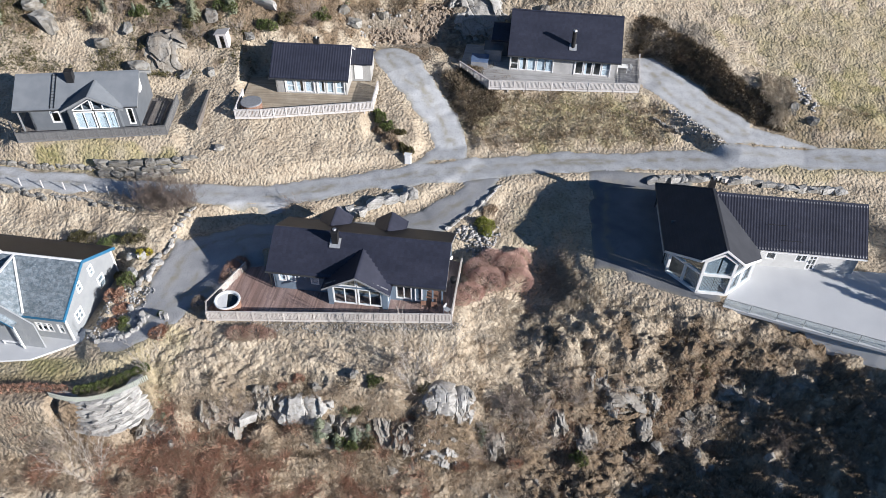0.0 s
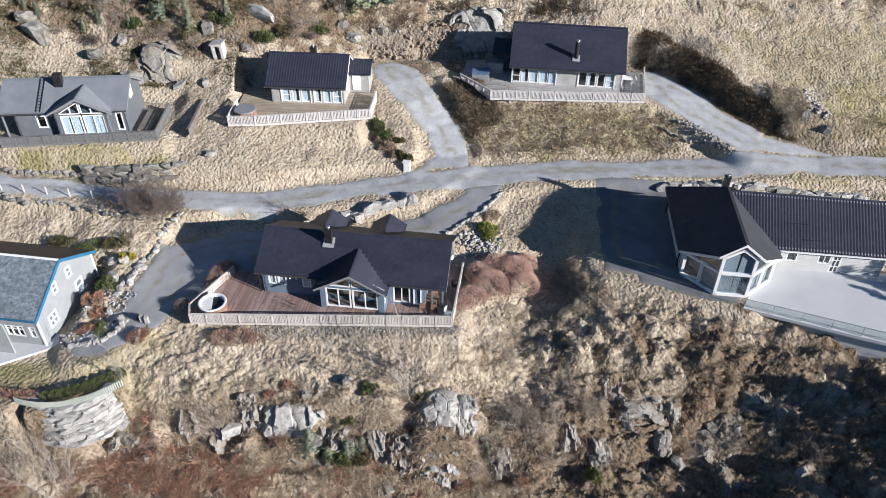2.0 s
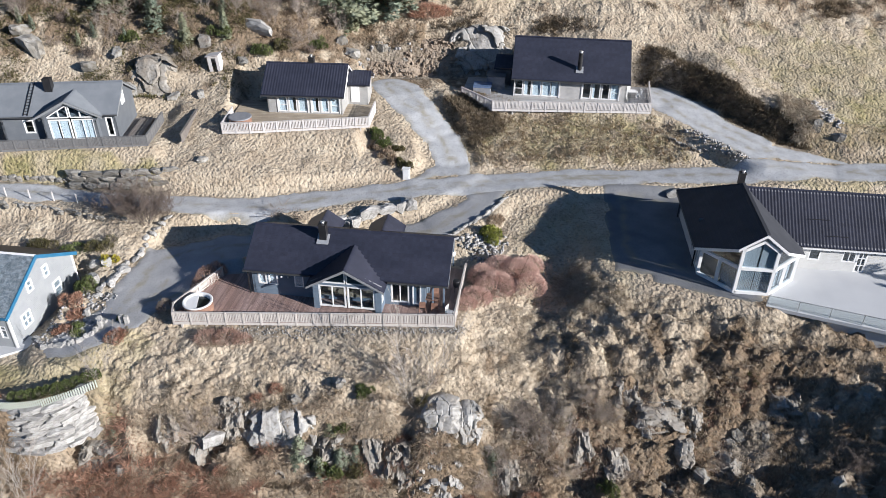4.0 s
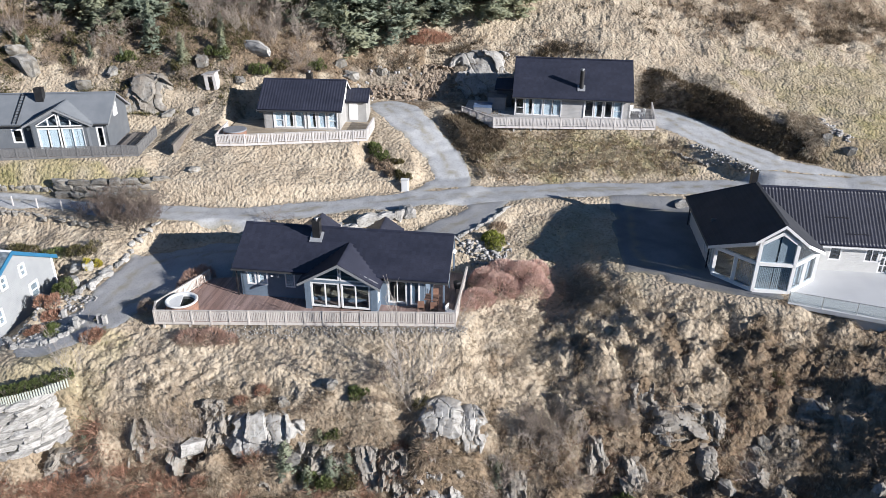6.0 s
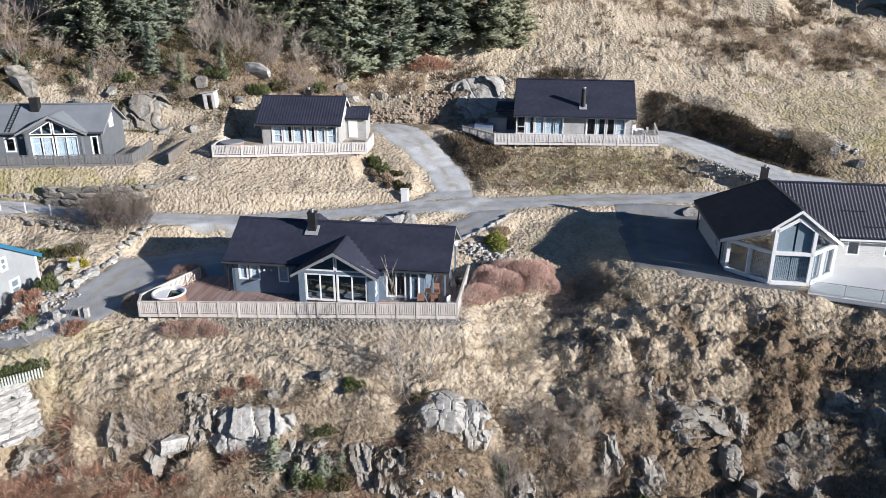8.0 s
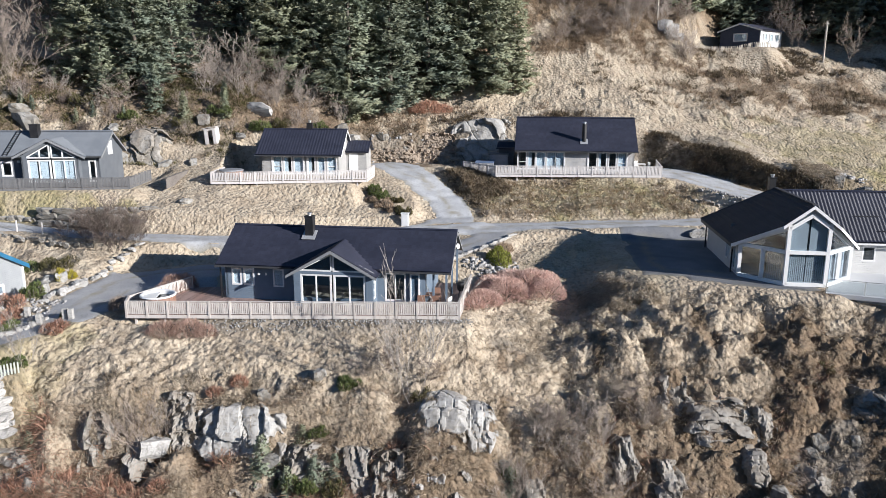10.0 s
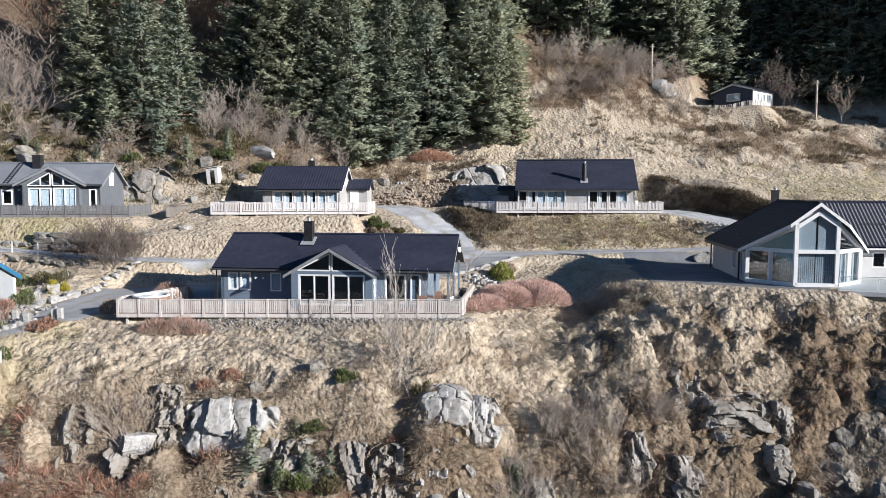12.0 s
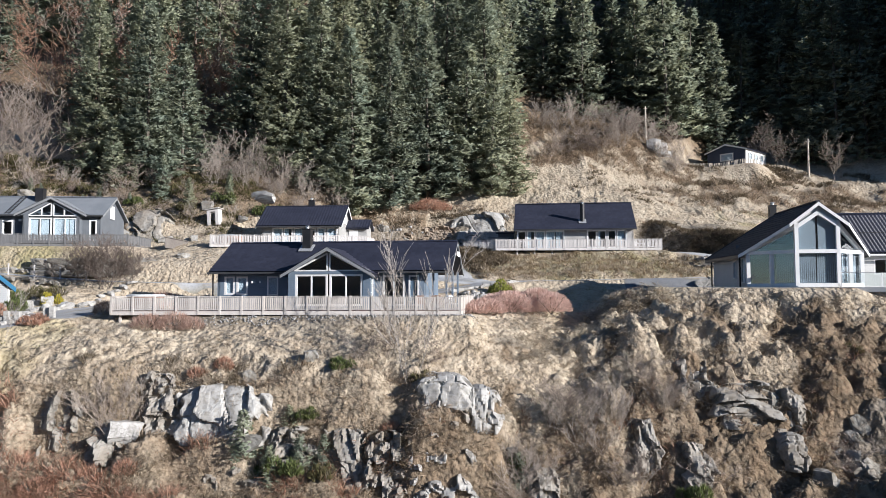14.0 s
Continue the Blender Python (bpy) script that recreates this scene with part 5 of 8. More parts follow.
for (ax, ay), (bx, by), ks in (((-1.25, -3.48), (1.12, -3.48), ((0.0, 0.48), (0.5, 1.0))), ((1.3, -3.2), (3.5, -1.0), ((0.05, 0.95),)), ((-3.6, -1.1), (-1.35, -3.35), ((0.56, 0.96),))):
    for k0, k1 in ks:
        bm = bmesh.new()
        n = 9
        for k in range(n):
            f, g = k0 + (k1 - k0) * k / n, k0 + (k1 - k0) * (k + 0.75) / n
            prism(bm, [(ax + (bx - ax) * f, ay + (by - ay) * f, 0.1), (ax + (bx - ax) * g, ay + (by - ay) * g, 0.1), (ax + (bx - ax) * g, ay + (by - ay) * g, 2.3), (ax + (bx - ax) * f, ay + (by - ay) * f, 2.3)], (0, 0.02, 0))
        part("blind", bm, M["blind_grey"], B, "grey upright slat blinds")
# curtain panels whose pale grey also stands for sky mirrored in the pane
for a, b in ((-1.25, -0.12), (0.02, 1.1)):
    part("curtain", prism(bmesh.new(), [(a, -3.5, 2.45), (b, -3.5, 2.45), (b, -3.5, top(b) - 0.5), (a, -3.5, top(a) - 0.5)], (0, 0.02, 0)), M["blind_grey"], B, "pale upper-window curtain that also stands in for reflected sky")
w = window(B, -0.35, 0.35, 0, 0.25, 2.1, 1, 1, 0.08, "narrow_window")
w.matrix_basis = pose(-4.01, -0.2, 0, 0, 0, -90)
w = window(B, -0.3, 0.3, 0, 0.6, 1.9, 1, 1, 0.08, "narrow_window")
w.matrix_basis = pose(-4.01, 2.0, 0, 0, 0, -90)
chimney(B, -0.1, 5.5, 4.4, 6.5, 0.5)
for y in (0.0, 8.6):
    part("downpipe", boxes((-4.2, -4.1, y, y + 0.1, -0.1, 2.2)), M["black_metal"], B)
# wing
WX0, WX1, WE, WR = 0.2, 14.3, 0.45, 4.5
tiled_slope(B, "wing_roof", WX0, WX1, (WE, 2.36), (WR, 5.6), M["roof_black"], 0.27, 0.36, wave=0.055, lap=0.055, label="black ribbed roof of the wing")
tiled_slope(B, "wing_roof", WX0, WX1, (2 * WR - WE, 2.36), (WR, 5.6), M["roof_black"], 0.27, 0.4, wave=0.06, label="black ribbed roof of the wing")
ridge_cap(B, WX0, WX1, WR, 5.64, M["roof_black"])
wing_holes = [(5.45, 6.4, 0.85, 2.0), (8.2, 9.3, 0.85, 2.0), (9.4, 10.25, -0.1, 2.0)]
part("wing_wall", walled(3.7, 13.8, 0.95, 1.15, -0.6, 2.5, wing_holes), M["wall_b"], B)
gable(B, 13.7, 0.2, 0.95, 8.05, -0.6, 2.45, 5.35, M["wall_b"], yr=4.5)
part("wing_back", boxes((3.7, 13.8, 7.9, 8.1, -0.6, 2.5)), M["wall_b"], B)
part("inner_wall", boxes((3.8, 13.6, 4.0, 4.1, -0.1, 2.4)), M["interior"], B)
window(B, 5.45, 6.4, 1.0, 0.85, 2.0, 1, 1, 0.1)
window(B, 8.2, 9.3, 1.0, 0.85, 2.0, 2, 1, 0.1)
door = window(B, 9.4, 10.25, 1.0, -0.1, 2.0, 2, 3, 0.13, "panel_door")
part("handle", boxes((9.5, 9.52, 0.88, 0.95, 0.95, 1.08)), M["steel"], door)
part("barge_board", boxes((WX1 - 0.02, WX1 + 0.03, WE, WR, 2.1, 2.3)), M["black_metal"], B)
part("gutter", boxes((4.6, WX1, WE - 0.13, WE - 0.02, 2.2, 2.32)), M["white"], B)
part("wall_lamp", boxes((13.2, 13.4, 0.8, 0.95, 1.75, 1.95)), M["white"], B, "white outdoor lamp")
for x, n in ((7.4, 3), (6.0, 4)):
    z0 = 3.0 if n == 3 else 3.9
    y0 = WE + (z0 - 2.36) * (WR - WE) / (5.6 - 2.36)
    bm = bmesh.new()
    beam(bm, (x - 0.9, y0 - 0.05, z0 + 0.12), (x + 0.9, y0 - 0.05, z0 + 0.12), 0.04)
    for k in (-0.8, 0, 0.8):
        beam(bm, (x + k, y0, z0), (x + k, y0 - 0.05, z0 + 0.12), 0.03)
    part("snow_guard", bm, M["black_metal"], B)

terr = [(26.3, 46.0), (39.2, 40.9), (58, 34.5), (60, 49), (31.0, 51.6), (27.2, 47.5)]
T = thing("terrace", "smooth pale concrete terrace in front of the grey house", "terrace", (30, 47, 0), kind="structure")
bm = bmesh.new()
prism(bm, [(x - 30, y - 47, 0.98) for x, y in terr], (0, 0, -0.3))
prism(bm, [(x - 30 + 0.25 * (40 - x) / 20, y - 46.6, 0.68) for x, y in terr], (0, 0, -2.4))
part("slab", bm, M["concrete"], T)
GR = thing("glass_railing", "slim glass railing with steel posts on the terrace edge", "railing", (26.3, 46.1, 0.98))
line = [Vector((26.35, 46.12, 0.98)), Vector((39.2, 41.02, 0.98)), Vector((57, 34.9, 0.98))]
o = Vector((26.3, 46.1, 0.98))
for p, q in zip(line, line[1:]):
    d = q - p
    n = int(d.length / 2.05)
    bm = bmesh.new()
    beam(bm, p - o + Vector((0, 0, 0.95)), q - o + Vector((0, 0, 0.95)), 0.045, 0.03)
    part("handrail", bm, M["steel"], GR)
    for k in range(n):
        a, b = p + d * (k / n) - o, p + d * ((k + 1) / n) - o
        piece("post", bar_mesh("glass_post", 0.05, 0.05, 1.15, M["steel"]), GR, pose(a.x, a.y, -0.2))
        pane(GR, [a + Vector((0.05, 0, 0.05)), b + Vector((-0.05, 0, 0.05)), b + Vector((-0.05, 0, 0.9)), a + Vector((0.05, 0, 0.9))], M["glass_clear"])

# ---- upper house with the long pale deck ----
C = thing("house", "grey weatherboard cabin with plain black roof and tall black flue", "house", (*at_frame(4.3, 86.08, -7.6), 5.35), -7.6)
# local: x = u - 4.3
tiled_slope(C, "roof", -6.75, 6.7, (-5.2, 2.2), (0, 5.62), M["roof_black"], 0.3, 0.4, wave=0.004, label="plain black roof slope")
tiled_slope(C, "roof", -6.75, 6.7, (5.2, 2.2), (0, 5.62), M["roof_black"], 0.3, 0.4, wave=0.004, label="plain black roof slope")
ridge_cap(C, -6.75, 6.7, 0, 5.65, M["roof_black"])
groups = [(-6.35, -5.4, 1, (0.9,)), (-5.3, -4.4, 1, None), (-4.35, -3.3, 1, None), (-3.2, -1.25, 2, None), (1.4, 2.4, 1, None), (2.5, 3.45, 1, None), (3.6, 4.5, 1, None), (4.6, 5.55, 1, (0.9,))]
part("wall_front", walled(-6.45, 6.4, -4.6, -4.4, -0.3, 2.5, [(a, b, 0.08, 2.05) for a, b, *_ in groups]), M["wall_c"], C)
for a, b, n, cut in groups:
    window(C, a, b, -4.55, 0.08, 2.05, n, 1, 0.1, cut=cut)
for a, b in ((-6.45, -1.15), (1.3, 5.65)):
    part("window_trim", boxes((a, b, -4.66, -4.61, 2.06, 2.18), (a, a + 0.1, -4.66, -4.61, 0, 2.06), (b - 0.1, b, -4.66, -4.61, 0, 2.06)), M["white"], C)
for a, b in ((-5.25, -4.85), (-4.3, -3.4), (-3.1, -2.3), (-2.1, -1.4), (2.55, 2.8), (4.65, 5.4)):
    part("curtain", boxes((a, b, -4.5, -4.48, 0.15, 2.0)), M["curtain"], C)
gable(C, -6.45, 0.2, -4.6, 4.6, -0.3, 2.5, 5.4, M["wall_c"])
gable(C, 6.2, 0.2, -4.6, 4.6, -0.3, 2.5, 5.4, M["wall_c"])
part("wall_back", boxes((-6.45, 6.4, 4.4, 4.6, -0.3, 2.5)), M["wall_c"], C)
shell(C, -6.2, 6.2, -4.4, 4.4, 0.02, 2.4)
barge(C, 6.68, -5.2, 2.16, 0, 5.58, 5.2, 2.16, M["trim_dark"])
barge(C, -6.78, -5.2, 2.16, 0, 5.58, 5.2, 2.16, M["trim_dark"])
part("gutter", boxes((-6.75, 6.7, -5.32, -5.2, 2.08, 2.18)), M["trim_dark"], C)
bm = tube(bmesh.new(), [((0.9, -3.75, 2.9), 0.25), ((0.9, -3.75, 5.1), 0.25)], 14)
flue = part("flue", bm, M["black_metal"], C, "tall black steel flue")
part("cowl", tube(bmesh.new(), [((0.9, -3.75, 5.1), 0.14), ((0.9, -3.75, 5.22), 0.14), ((0.9, -3.75, 5.23), 0.26), ((0.9, -3.75, 5.33), 0.2)], 14), M["steel"], flue)
flashing(C, 0.9, -3.8, 3.2, 0.66, 0.85)
ann = thing("shed", "dark grey lean-to store beside the cabin", "shed", (*at_frame(-3.45, 86.6, -7.6), 5.2), -7.6)
part("wall", boxes((-1.0, 0.75, -1.8, 1.8, -0.2, 2.25)), M["wall_e"], ann)
tiled_slope(ann, "roof", -1.25, 0.9, (-2.2, 2.3), (2.0, 2.75), M["roof_black"], 0.3, 0.4, wave=0.012)
D_C = 5.3
deckC = thing("wooden_deck", "silver-grey plank deck in front of the cabin", "deck", (14, 79, D_C))
shapeC = [(6.0, 76.95), (23.6, 76.5), (25.1, 84.0), (3.6, 87.5), (2.6, 81.4)]
decking(deckC, shapeC, D_C, M["deck_grey"], -7.6, 0.15).matrix_basis = Matrix.Translation((-14, -79, -D_C))
bm = bmesh.new()
for k in range(10):
    x = 6.4 + k * 1.88
    box(bm, x - 0.07, x + 0.07, 77.1, 77.24, height(x, 77.2) - 0.4, D_C - 0.05)
part("deck_frame", bm, M["rail_white"], deckC).matrix_basis = Matrix.Translation((-14, -79, -D_C))
railing("deck_railing", "whitewashed timber railing along the cabin deck", [(2.65, 81.3), (6.0, 76.95), (23.6, 76.5), (25.0, 83.6)], D_C, M["rail_white"], 0.92, 1.5, 0.15, tag="c")

# ---- small upper house with pantiles ----
Dh = thing("house", "small pale grey cabin with black pantile roof and annexe", "house", (*at_frame(-19.65, 76.95, -3.8), 5.45), -3.8)
tiled_slope(Dh, "roof", -4.55, 4.55, (-3.65, 2.05), (0, 4.5), M["roof_black"], 0.3, 0.37, wave=0.05, lap=0.07, label="black pantile roof slope")
tiled_slope(Dh, "roof", -4.55, 4.55, (3.65, 2.05), (0, 4.5), M["roof_black"], 0.3, 0.37, wave=0.06, label="black pantile roof slope")
ridge_cap(Dh, -4.55, 4.55, 0, 4.54, M["roof_black"])
groups = [(-2.85, -1.8, (0.85,)), (-1.7, -0.75, None), (-0.65, 0.4, None), (0.85, 1.7, None), (1.85, 2.75, None), (2.9, 3.9, (0.85,))]
part("wall_front", walled(-4.0, 4.1, -3.1, -2.9, -0.3, 2.3, [(a, b, 0.05, 1.9) for a, b, _ in groups]), M["wall_d"], Dh)
for a, b, cut in groups:
    window(Dh, a, b, -3.05, 0.05, 1.9, 1, 1, 0.12, cut=cut)
for a, b in ((-2.95, 0.5), (0.75, 4.0)):
    part("window_trim", boxes((a, b, -3.16, -3.11, 1.9, 2.02), (a, a + 0.1, -3.16, -3.11, 0, 1.9), (b - 0.1, b, -3.16, -3.11, 0, 1.9)), M["white"], Dh)
for a, b in ((-2.75, -1.9), (-1.6, -1.2), (-0.5, 0.3), (0.95, 1.3), (1.95, 2.6), (3.0, 3.8)):
    part("curtain", boxes((a, b, -3.0, -2.98, 0.1, 1.85)), M["curtain"], Dh)
gable(Dh, -4.0, 0.2, -3.1, 3.1, -0.3, 2.25, 4.3, M["wall_d"])
gable(Dh, 4.0, 0.2, -3.1, 3.1, -0.3, 2.25, 4.3, M["wall_d"])
part("wall_back", boxes((-4.0, 4.2, 2.9, 3.1, -0.3, 2.3)), M["wall_d"], Dh)
shell(Dh, -3.8, 4.0, -2.9, 2.9, 0, 2.2)
barge(Dh, 4.53, -3.65, 2.02, 0, 4.46, 3.65, 2.02, M["white"])
barge(Dh, -4.58, -3.65, 2.02, 0, 4.46, 3.65, 2.02, M["white"])
part("gutter", boxes((-4.55, 4.55, -3.77, -3.65, 1.93, 2.03)), M["trim_dark"], Dh)
w = window(Dh, -0.35, 0.35, 0, 2.5, 3.6, 1, 1, 0.1, "gable_window")
w.matrix_basis = pose(4.26, -0.1, 0, 0, 0, 90)
chimney(Dh, 0.45, 0.2, 3.6, 5.2, 0.6)
part("annexe_wall", boxes((4.2, 6.4, 0.55, 3.2, -0.3, 2.1)), M["wall_d"], Dh)
part("annexe_door", boxes((4.55, 5.5, 0.48, 0.56, 0.0, 1.95)), M["white"], Dh, "white door of the annexe")
tiled_slope(Dh, "annexe_roof", 4.15, 6.75, (0.15, 2.1), (2.0, 3.2), M["roof_black"], 0.3, 0.37, wave=0.05)
tiled_slope(Dh, "annexe_roof", 4.15, 6.75, (3.8, 2.1), (2.0, 3.2), M["roof_black"], 0.3, 0.37, wave=0.05)
gable(Dh, 6.3, 0.15, 0.55, 3.4, -0.3, 2.1, 3.0, M["wall_d"], "annexe_gable", 2.0)
D_D = 5.35
deckD = thing("wooden_deck", "tan plank deck in front of the small cabin", "deck", (-15, 73, D_D))
shapeD = [(-22.45, 69.95), (-19.6, 70.05), (-7.45, 71.9), (-7.0, 77.6), (-22.4, 78.5)]
decking(deckD, shapeD, D_D, M["deck_tan"], -3.8).matrix_basis = Matrix.Translation((15, -73, -D_D))
bm = bmesh.new()
for k in range(8):
    x = -22 + k * 1.95
    y = 70.15 + max(0, x + 19.6) * 0.152
    box(bm, x - 0.07, x + 0.07, y, y + 0.14, height(x, y) - 0.4, D_D - 0.05)
part("deck_frame", bm, M["rail_white"], deckD).matrix_basis = Matrix.Translation((15, -73, -D_D))
railing("deck_railing", "whitewashed timber railing round the small deck", [(-22.4, 74.4), (-22.45, 69.95), (-19.6, 70.05), (-7.45, 71.9), (-7.1, 76.3)], D_D, M["rail_white"], 0.92, 1.4, 0.15, tag="d")
hot_tub("hot_tub", "round hot tub under a grey vinyl lid", (-20.9, 71.6, D_D), 1.15, 0.9, M["grey_cover"])

# ---- upper grey house with glazed gable ----
E = thing("house", "dark grey upright-board house with grey felt roof and glazed gable", "house", (*at_frame(-31.75, 74.2, 5.5), 5.5), 5.5)
tiled_slope(E, "roof", -6.4, 6.4, (-3.75, 2.5), (0, 4.62), M["roof_grey"], 0.3, 0.5, wave=0.006, label="grey felt roof slope")
tiled_slope(E, "roof", -6.4, 6.4, (3.75, 2.5), (0, 4.62), M["roof_grey"], 0.3, 0.5, wave=0.006, label="grey felt roof slope")
ridge_cap(E, -6.4, 6.4, 0, 4.65, M["roof_grey"])
cross_gable(E, 1.8, 3.25, -4.25, -0.4, 2.5, 4.2, M["roof_grey"], M["trim_grey"])
holes = [(-2.9, -1.9, 0.6, 2.0), (-0.6, 4.2, 0, 2.5), (5.0, 5.7, 0.05, 2.1)]
part("wall_front", walled(-5.0, 6.0, -3.3, -3.1, -0.4, 2.6, holes), M["wall_e"], E)
gable(E, -5.0, 0.2, -3.3, 3.3, -0.4, 2.6, 4.45, M["wall_e"])
gable(E, 5.85, 0.2, -3.3, 3.3, -0.4, 2.6, 4.45, M["wall_e"])
part("wall_back", boxes((-5.0, 6.0, 3.1, 3.3, -0.4, 2.6)), M["wall_e"], E)
shell(E, -4.8, 5.8, -3.1, 3.1, 0, 2.5)
part("gable_side_wall", boxes((-0.75, -0.6, -4.0, -3.3, -0.4, 2.5), (4.2, 4.35, -4.0, -3.3, -0.4, 2.5)), M["wall_e"], E)
bm = boxes((-0.75, -0.25, -4.0, -3.85, -0.4, 2.5), (4.1, 4.4, -4.0, -3.85, -0.4, 2.5))
prism(bm, [(-1.0, -3.95, 2.45), (-0.5, -3.95, 2.45), (1.8, -3.95, 3.75), (4.1, -3.95, 2.45), (4.6, -3.95, 2.45), (1.8, -3.95, 4.1)], (0, 0.12, 0))
part("gable_front", bm, M["wall_e"], E)
window(E, -0.22, 1.85, -3.92, 0.05, 2.2, 2, 1, 0.13, "glass_door")
window(E, 2.0, 4.08, -3.92, 0.05, 2.2, 2, 1, 0.1, "glass_door")
yq = -3.92
glazed(E, [[(-0.2, yq, 2.42), (1.75, yq, 2.42), (1.75, yq, 3.55)], [(2.0, yq, 2.42), (4.0, yq, 2.42), (2.0, yq, 3.55)]],
       [((-0.35, yq, 2.4), (1.78, yq, 2.4)), ((-0.35, yq, 2.4), (1.78, yq, 3.62)), ((1.78, yq, 2.4), (1.78, yq, 3.62)), ((0.9, yq, 2.4), (0.9, yq, 3.1)), ((1.98, yq, 2.4), (4.15, yq, 2.4)), ((1.98, yq, 3.62), (4.15, yq, 2.4)), ((1.98, yq, 2.4), (1.98, yq, 3.62)), ((2.95, yq, 2.4), (2.95, yq, 3.1))], "gable_window")
for a in (-0.1, 0.9, 2.1, 2.7, 3.45):
    part("curtain", boxes((a, a + 0.7, -3.87, -3.85, 0.12, 2.12)), M["curtain"], E)
window(E, -2.9, -1.9, -3.26, 0.6, 2.0, 1, 1, 0.14)
window(E, 5.0, 5.7, -3.26, 0.05, 2.1, 1, 1, 0.13, "glass_door")
w = window(E, -0.5, 0.5, 0, 2.4, 3.7, 2, 1, 0.11, "gable_window")
w.matrix_basis = pose(6.11, -0.3, 0, 0, 0, 90)
barge(E, 6.38, -3.75, 2.46, 0, 4.58, 3.75, 2.46, M["trim_grey"])
barge(E, -6.42, -3.75, 2.46, 0, 4.58, 3.75, 2.46, M["trim_grey"])
part("gutter", boxes((-6.4, -1.4, -3.87, -3.75, 2.38, 2.48)), M["trim_dark"], E)
part("gutter", boxes((5.0, 6.4, -3.87, -3.75, 2.38, 2.48)), M["trim_dark"], E)
for x, y in ((-6.1, -3.3),):
    part("porch_post", boxes((x - 0.07, x + 0.07, y - 0.07, y + 0.07, -0.4, 2.5)), M["trim_grey"], E)
chimney(E, -0.6, -0.7, 3.6, 5.35, 0.75, pot=False)
bm = bmesh.new()
for x in (-2.5, -2.1):
    beam(bm, (x, -3.7, 2.62), (x, -0.15, 4.66), 0.05)
for k in range(11):
    t = k / 11 + 0.04
    beam(bm, (-2.5, -3.7 + 3.55 * t, 2.62 + 2.04 * t), (-2.1, -3.7 + 3.55 * t, 2.62 + 2.04 * t), 0.04)
part("roof_ladder", bm, M["black_metal"], E, "black chimney-sweep ladder on the roof")
part("wall_lamp", tube(bmesh.new(), [((-1.25, -3.36, 1.9), 0.14), ((-1.25, -3.36, 2.1), 0.14)], 10), M["white"], E)
D_E = 5.2
deckE = thing("wooden_deck", "grey-brown plank deck round the dark grey house", "deck", (-37, 68, D_E))
shapeE = [(-44.5, 65.2), (-29.3, 66.95), (-29.7, 73.4), (-31.5, 74.0), (-46, 71.0)]
decking(deckE, shapeE, D_E, M["deck_dark"], 95.5).matrix_basis = Matrix.Translation((37, -68, -D_E))
bm = bmesh.new()
for k in range(9):
    x = -44 + k * 1.8
    y = 65.4 + (x + 44.5) * 0.115
    box(bm, x - 0.07, x + 0.07, y, y + 0.14, height(x, y) - 0.4, D_E - 0.05)
part("deck_frame", bm, M["rail_grey"], deckE).matrix_basis = Matrix.Translation((37, -68, -D_E))
railing("deck_railing", "dark grey timber railing round the deck", [(-46.2, 67.5), (-44.5, 65.2), (-29.3, 66.95), (-29.7, 73.2)], D_E, M["rail_grey"], 0.9, 1.4, 0.13, (0.11, 0.02), tag="e")
plat = thing("deck_platform", "dark raised plank platform on the deck", "platform", (-31.1, 70.6, D_E), 3)
bm = bmesh.new()
for k in range(10):
    box(bm, -0.7 + k * 0.14, -0.7 + k * 0.14 + 0.125, -2.3, 2.3, 0.02, 0.3)
part("planks", bm, M["deck_dark"], plat)

# ---- lower house with blue trim ----
F = thing("house", "pale grey house with blue trim and slate roof", "house", (*at_frame(-44.5, 43.3, -8.0), -2.2), -8.0)
# gable end lies at local x = 5.4; ridge along x
fy0, fyr, fy1 = -4.35, 0.25, 4.6
for lo, label in (((fy0 - 0.35, 3.25), "blue-grey slate roof slope"), ((fy1 + 0.35, 3.25), "dark roof slope")):
    tiled_slope(F, "roof", -14, 5.65, lo, (fyr, 5.85), M["roof_slate"] if lo[0] < 0 else M["roof_black"], 0.32, 0.28, wave=0.01, lap=0.05, label=label)
ridge_cap(F, -14, 5.65, fyr, 5.9, M["white"])
barge(F, 5.64, fy0 - 0.38, 3.3, fyr, 5.92, fy1 + 0.38, 3.3, M["trim_blue"], 0.08, 0.34)
part("gutter", boxes((-14, 5.65, fy0 - 0.48, fy0 - 0.36, 3.1, 3.26)), M["trim_blue"], F)
gable(F, 5.2, 0.2, fy0, fy1, -0.2, 3.4, 5.65, M["wall_f"], yr=fyr)
part("wall_front", walled(-14, 5.3, fy0, fy0 + 0.2, -0.2, 3.35, [(2.2, 3.9, 0.9, 2.1), (4.35, 4.95, 0.9, 2.1), (0.2, 1.4, 0, 2.1)]), M["wall_f"], F)
part("wall_back", boxes((-14, 5.3, fy1 - 0.2, fy1, -0.2, 3.35)), M["wall_f"], F)
part("inner_wall", boxes((-14, 5.0, -1.5, -1.4, 0, 3.2)), M["interior"], F)
window(F, 2.2, 3.9, fy0 + 0.05, 0.9, 2.1, 3, 2, 0.12, cut=(1.7,))
window(F, 4.35, 4.95, fy0 + 0.05, 0.9, 2.1, 1, 2, 0.1, cut=(1.7,))
window(F, 0.2, 1.4, fy0 + 0.05, 0.02, 2.1, 2, 1, 0.12, "glass_door")
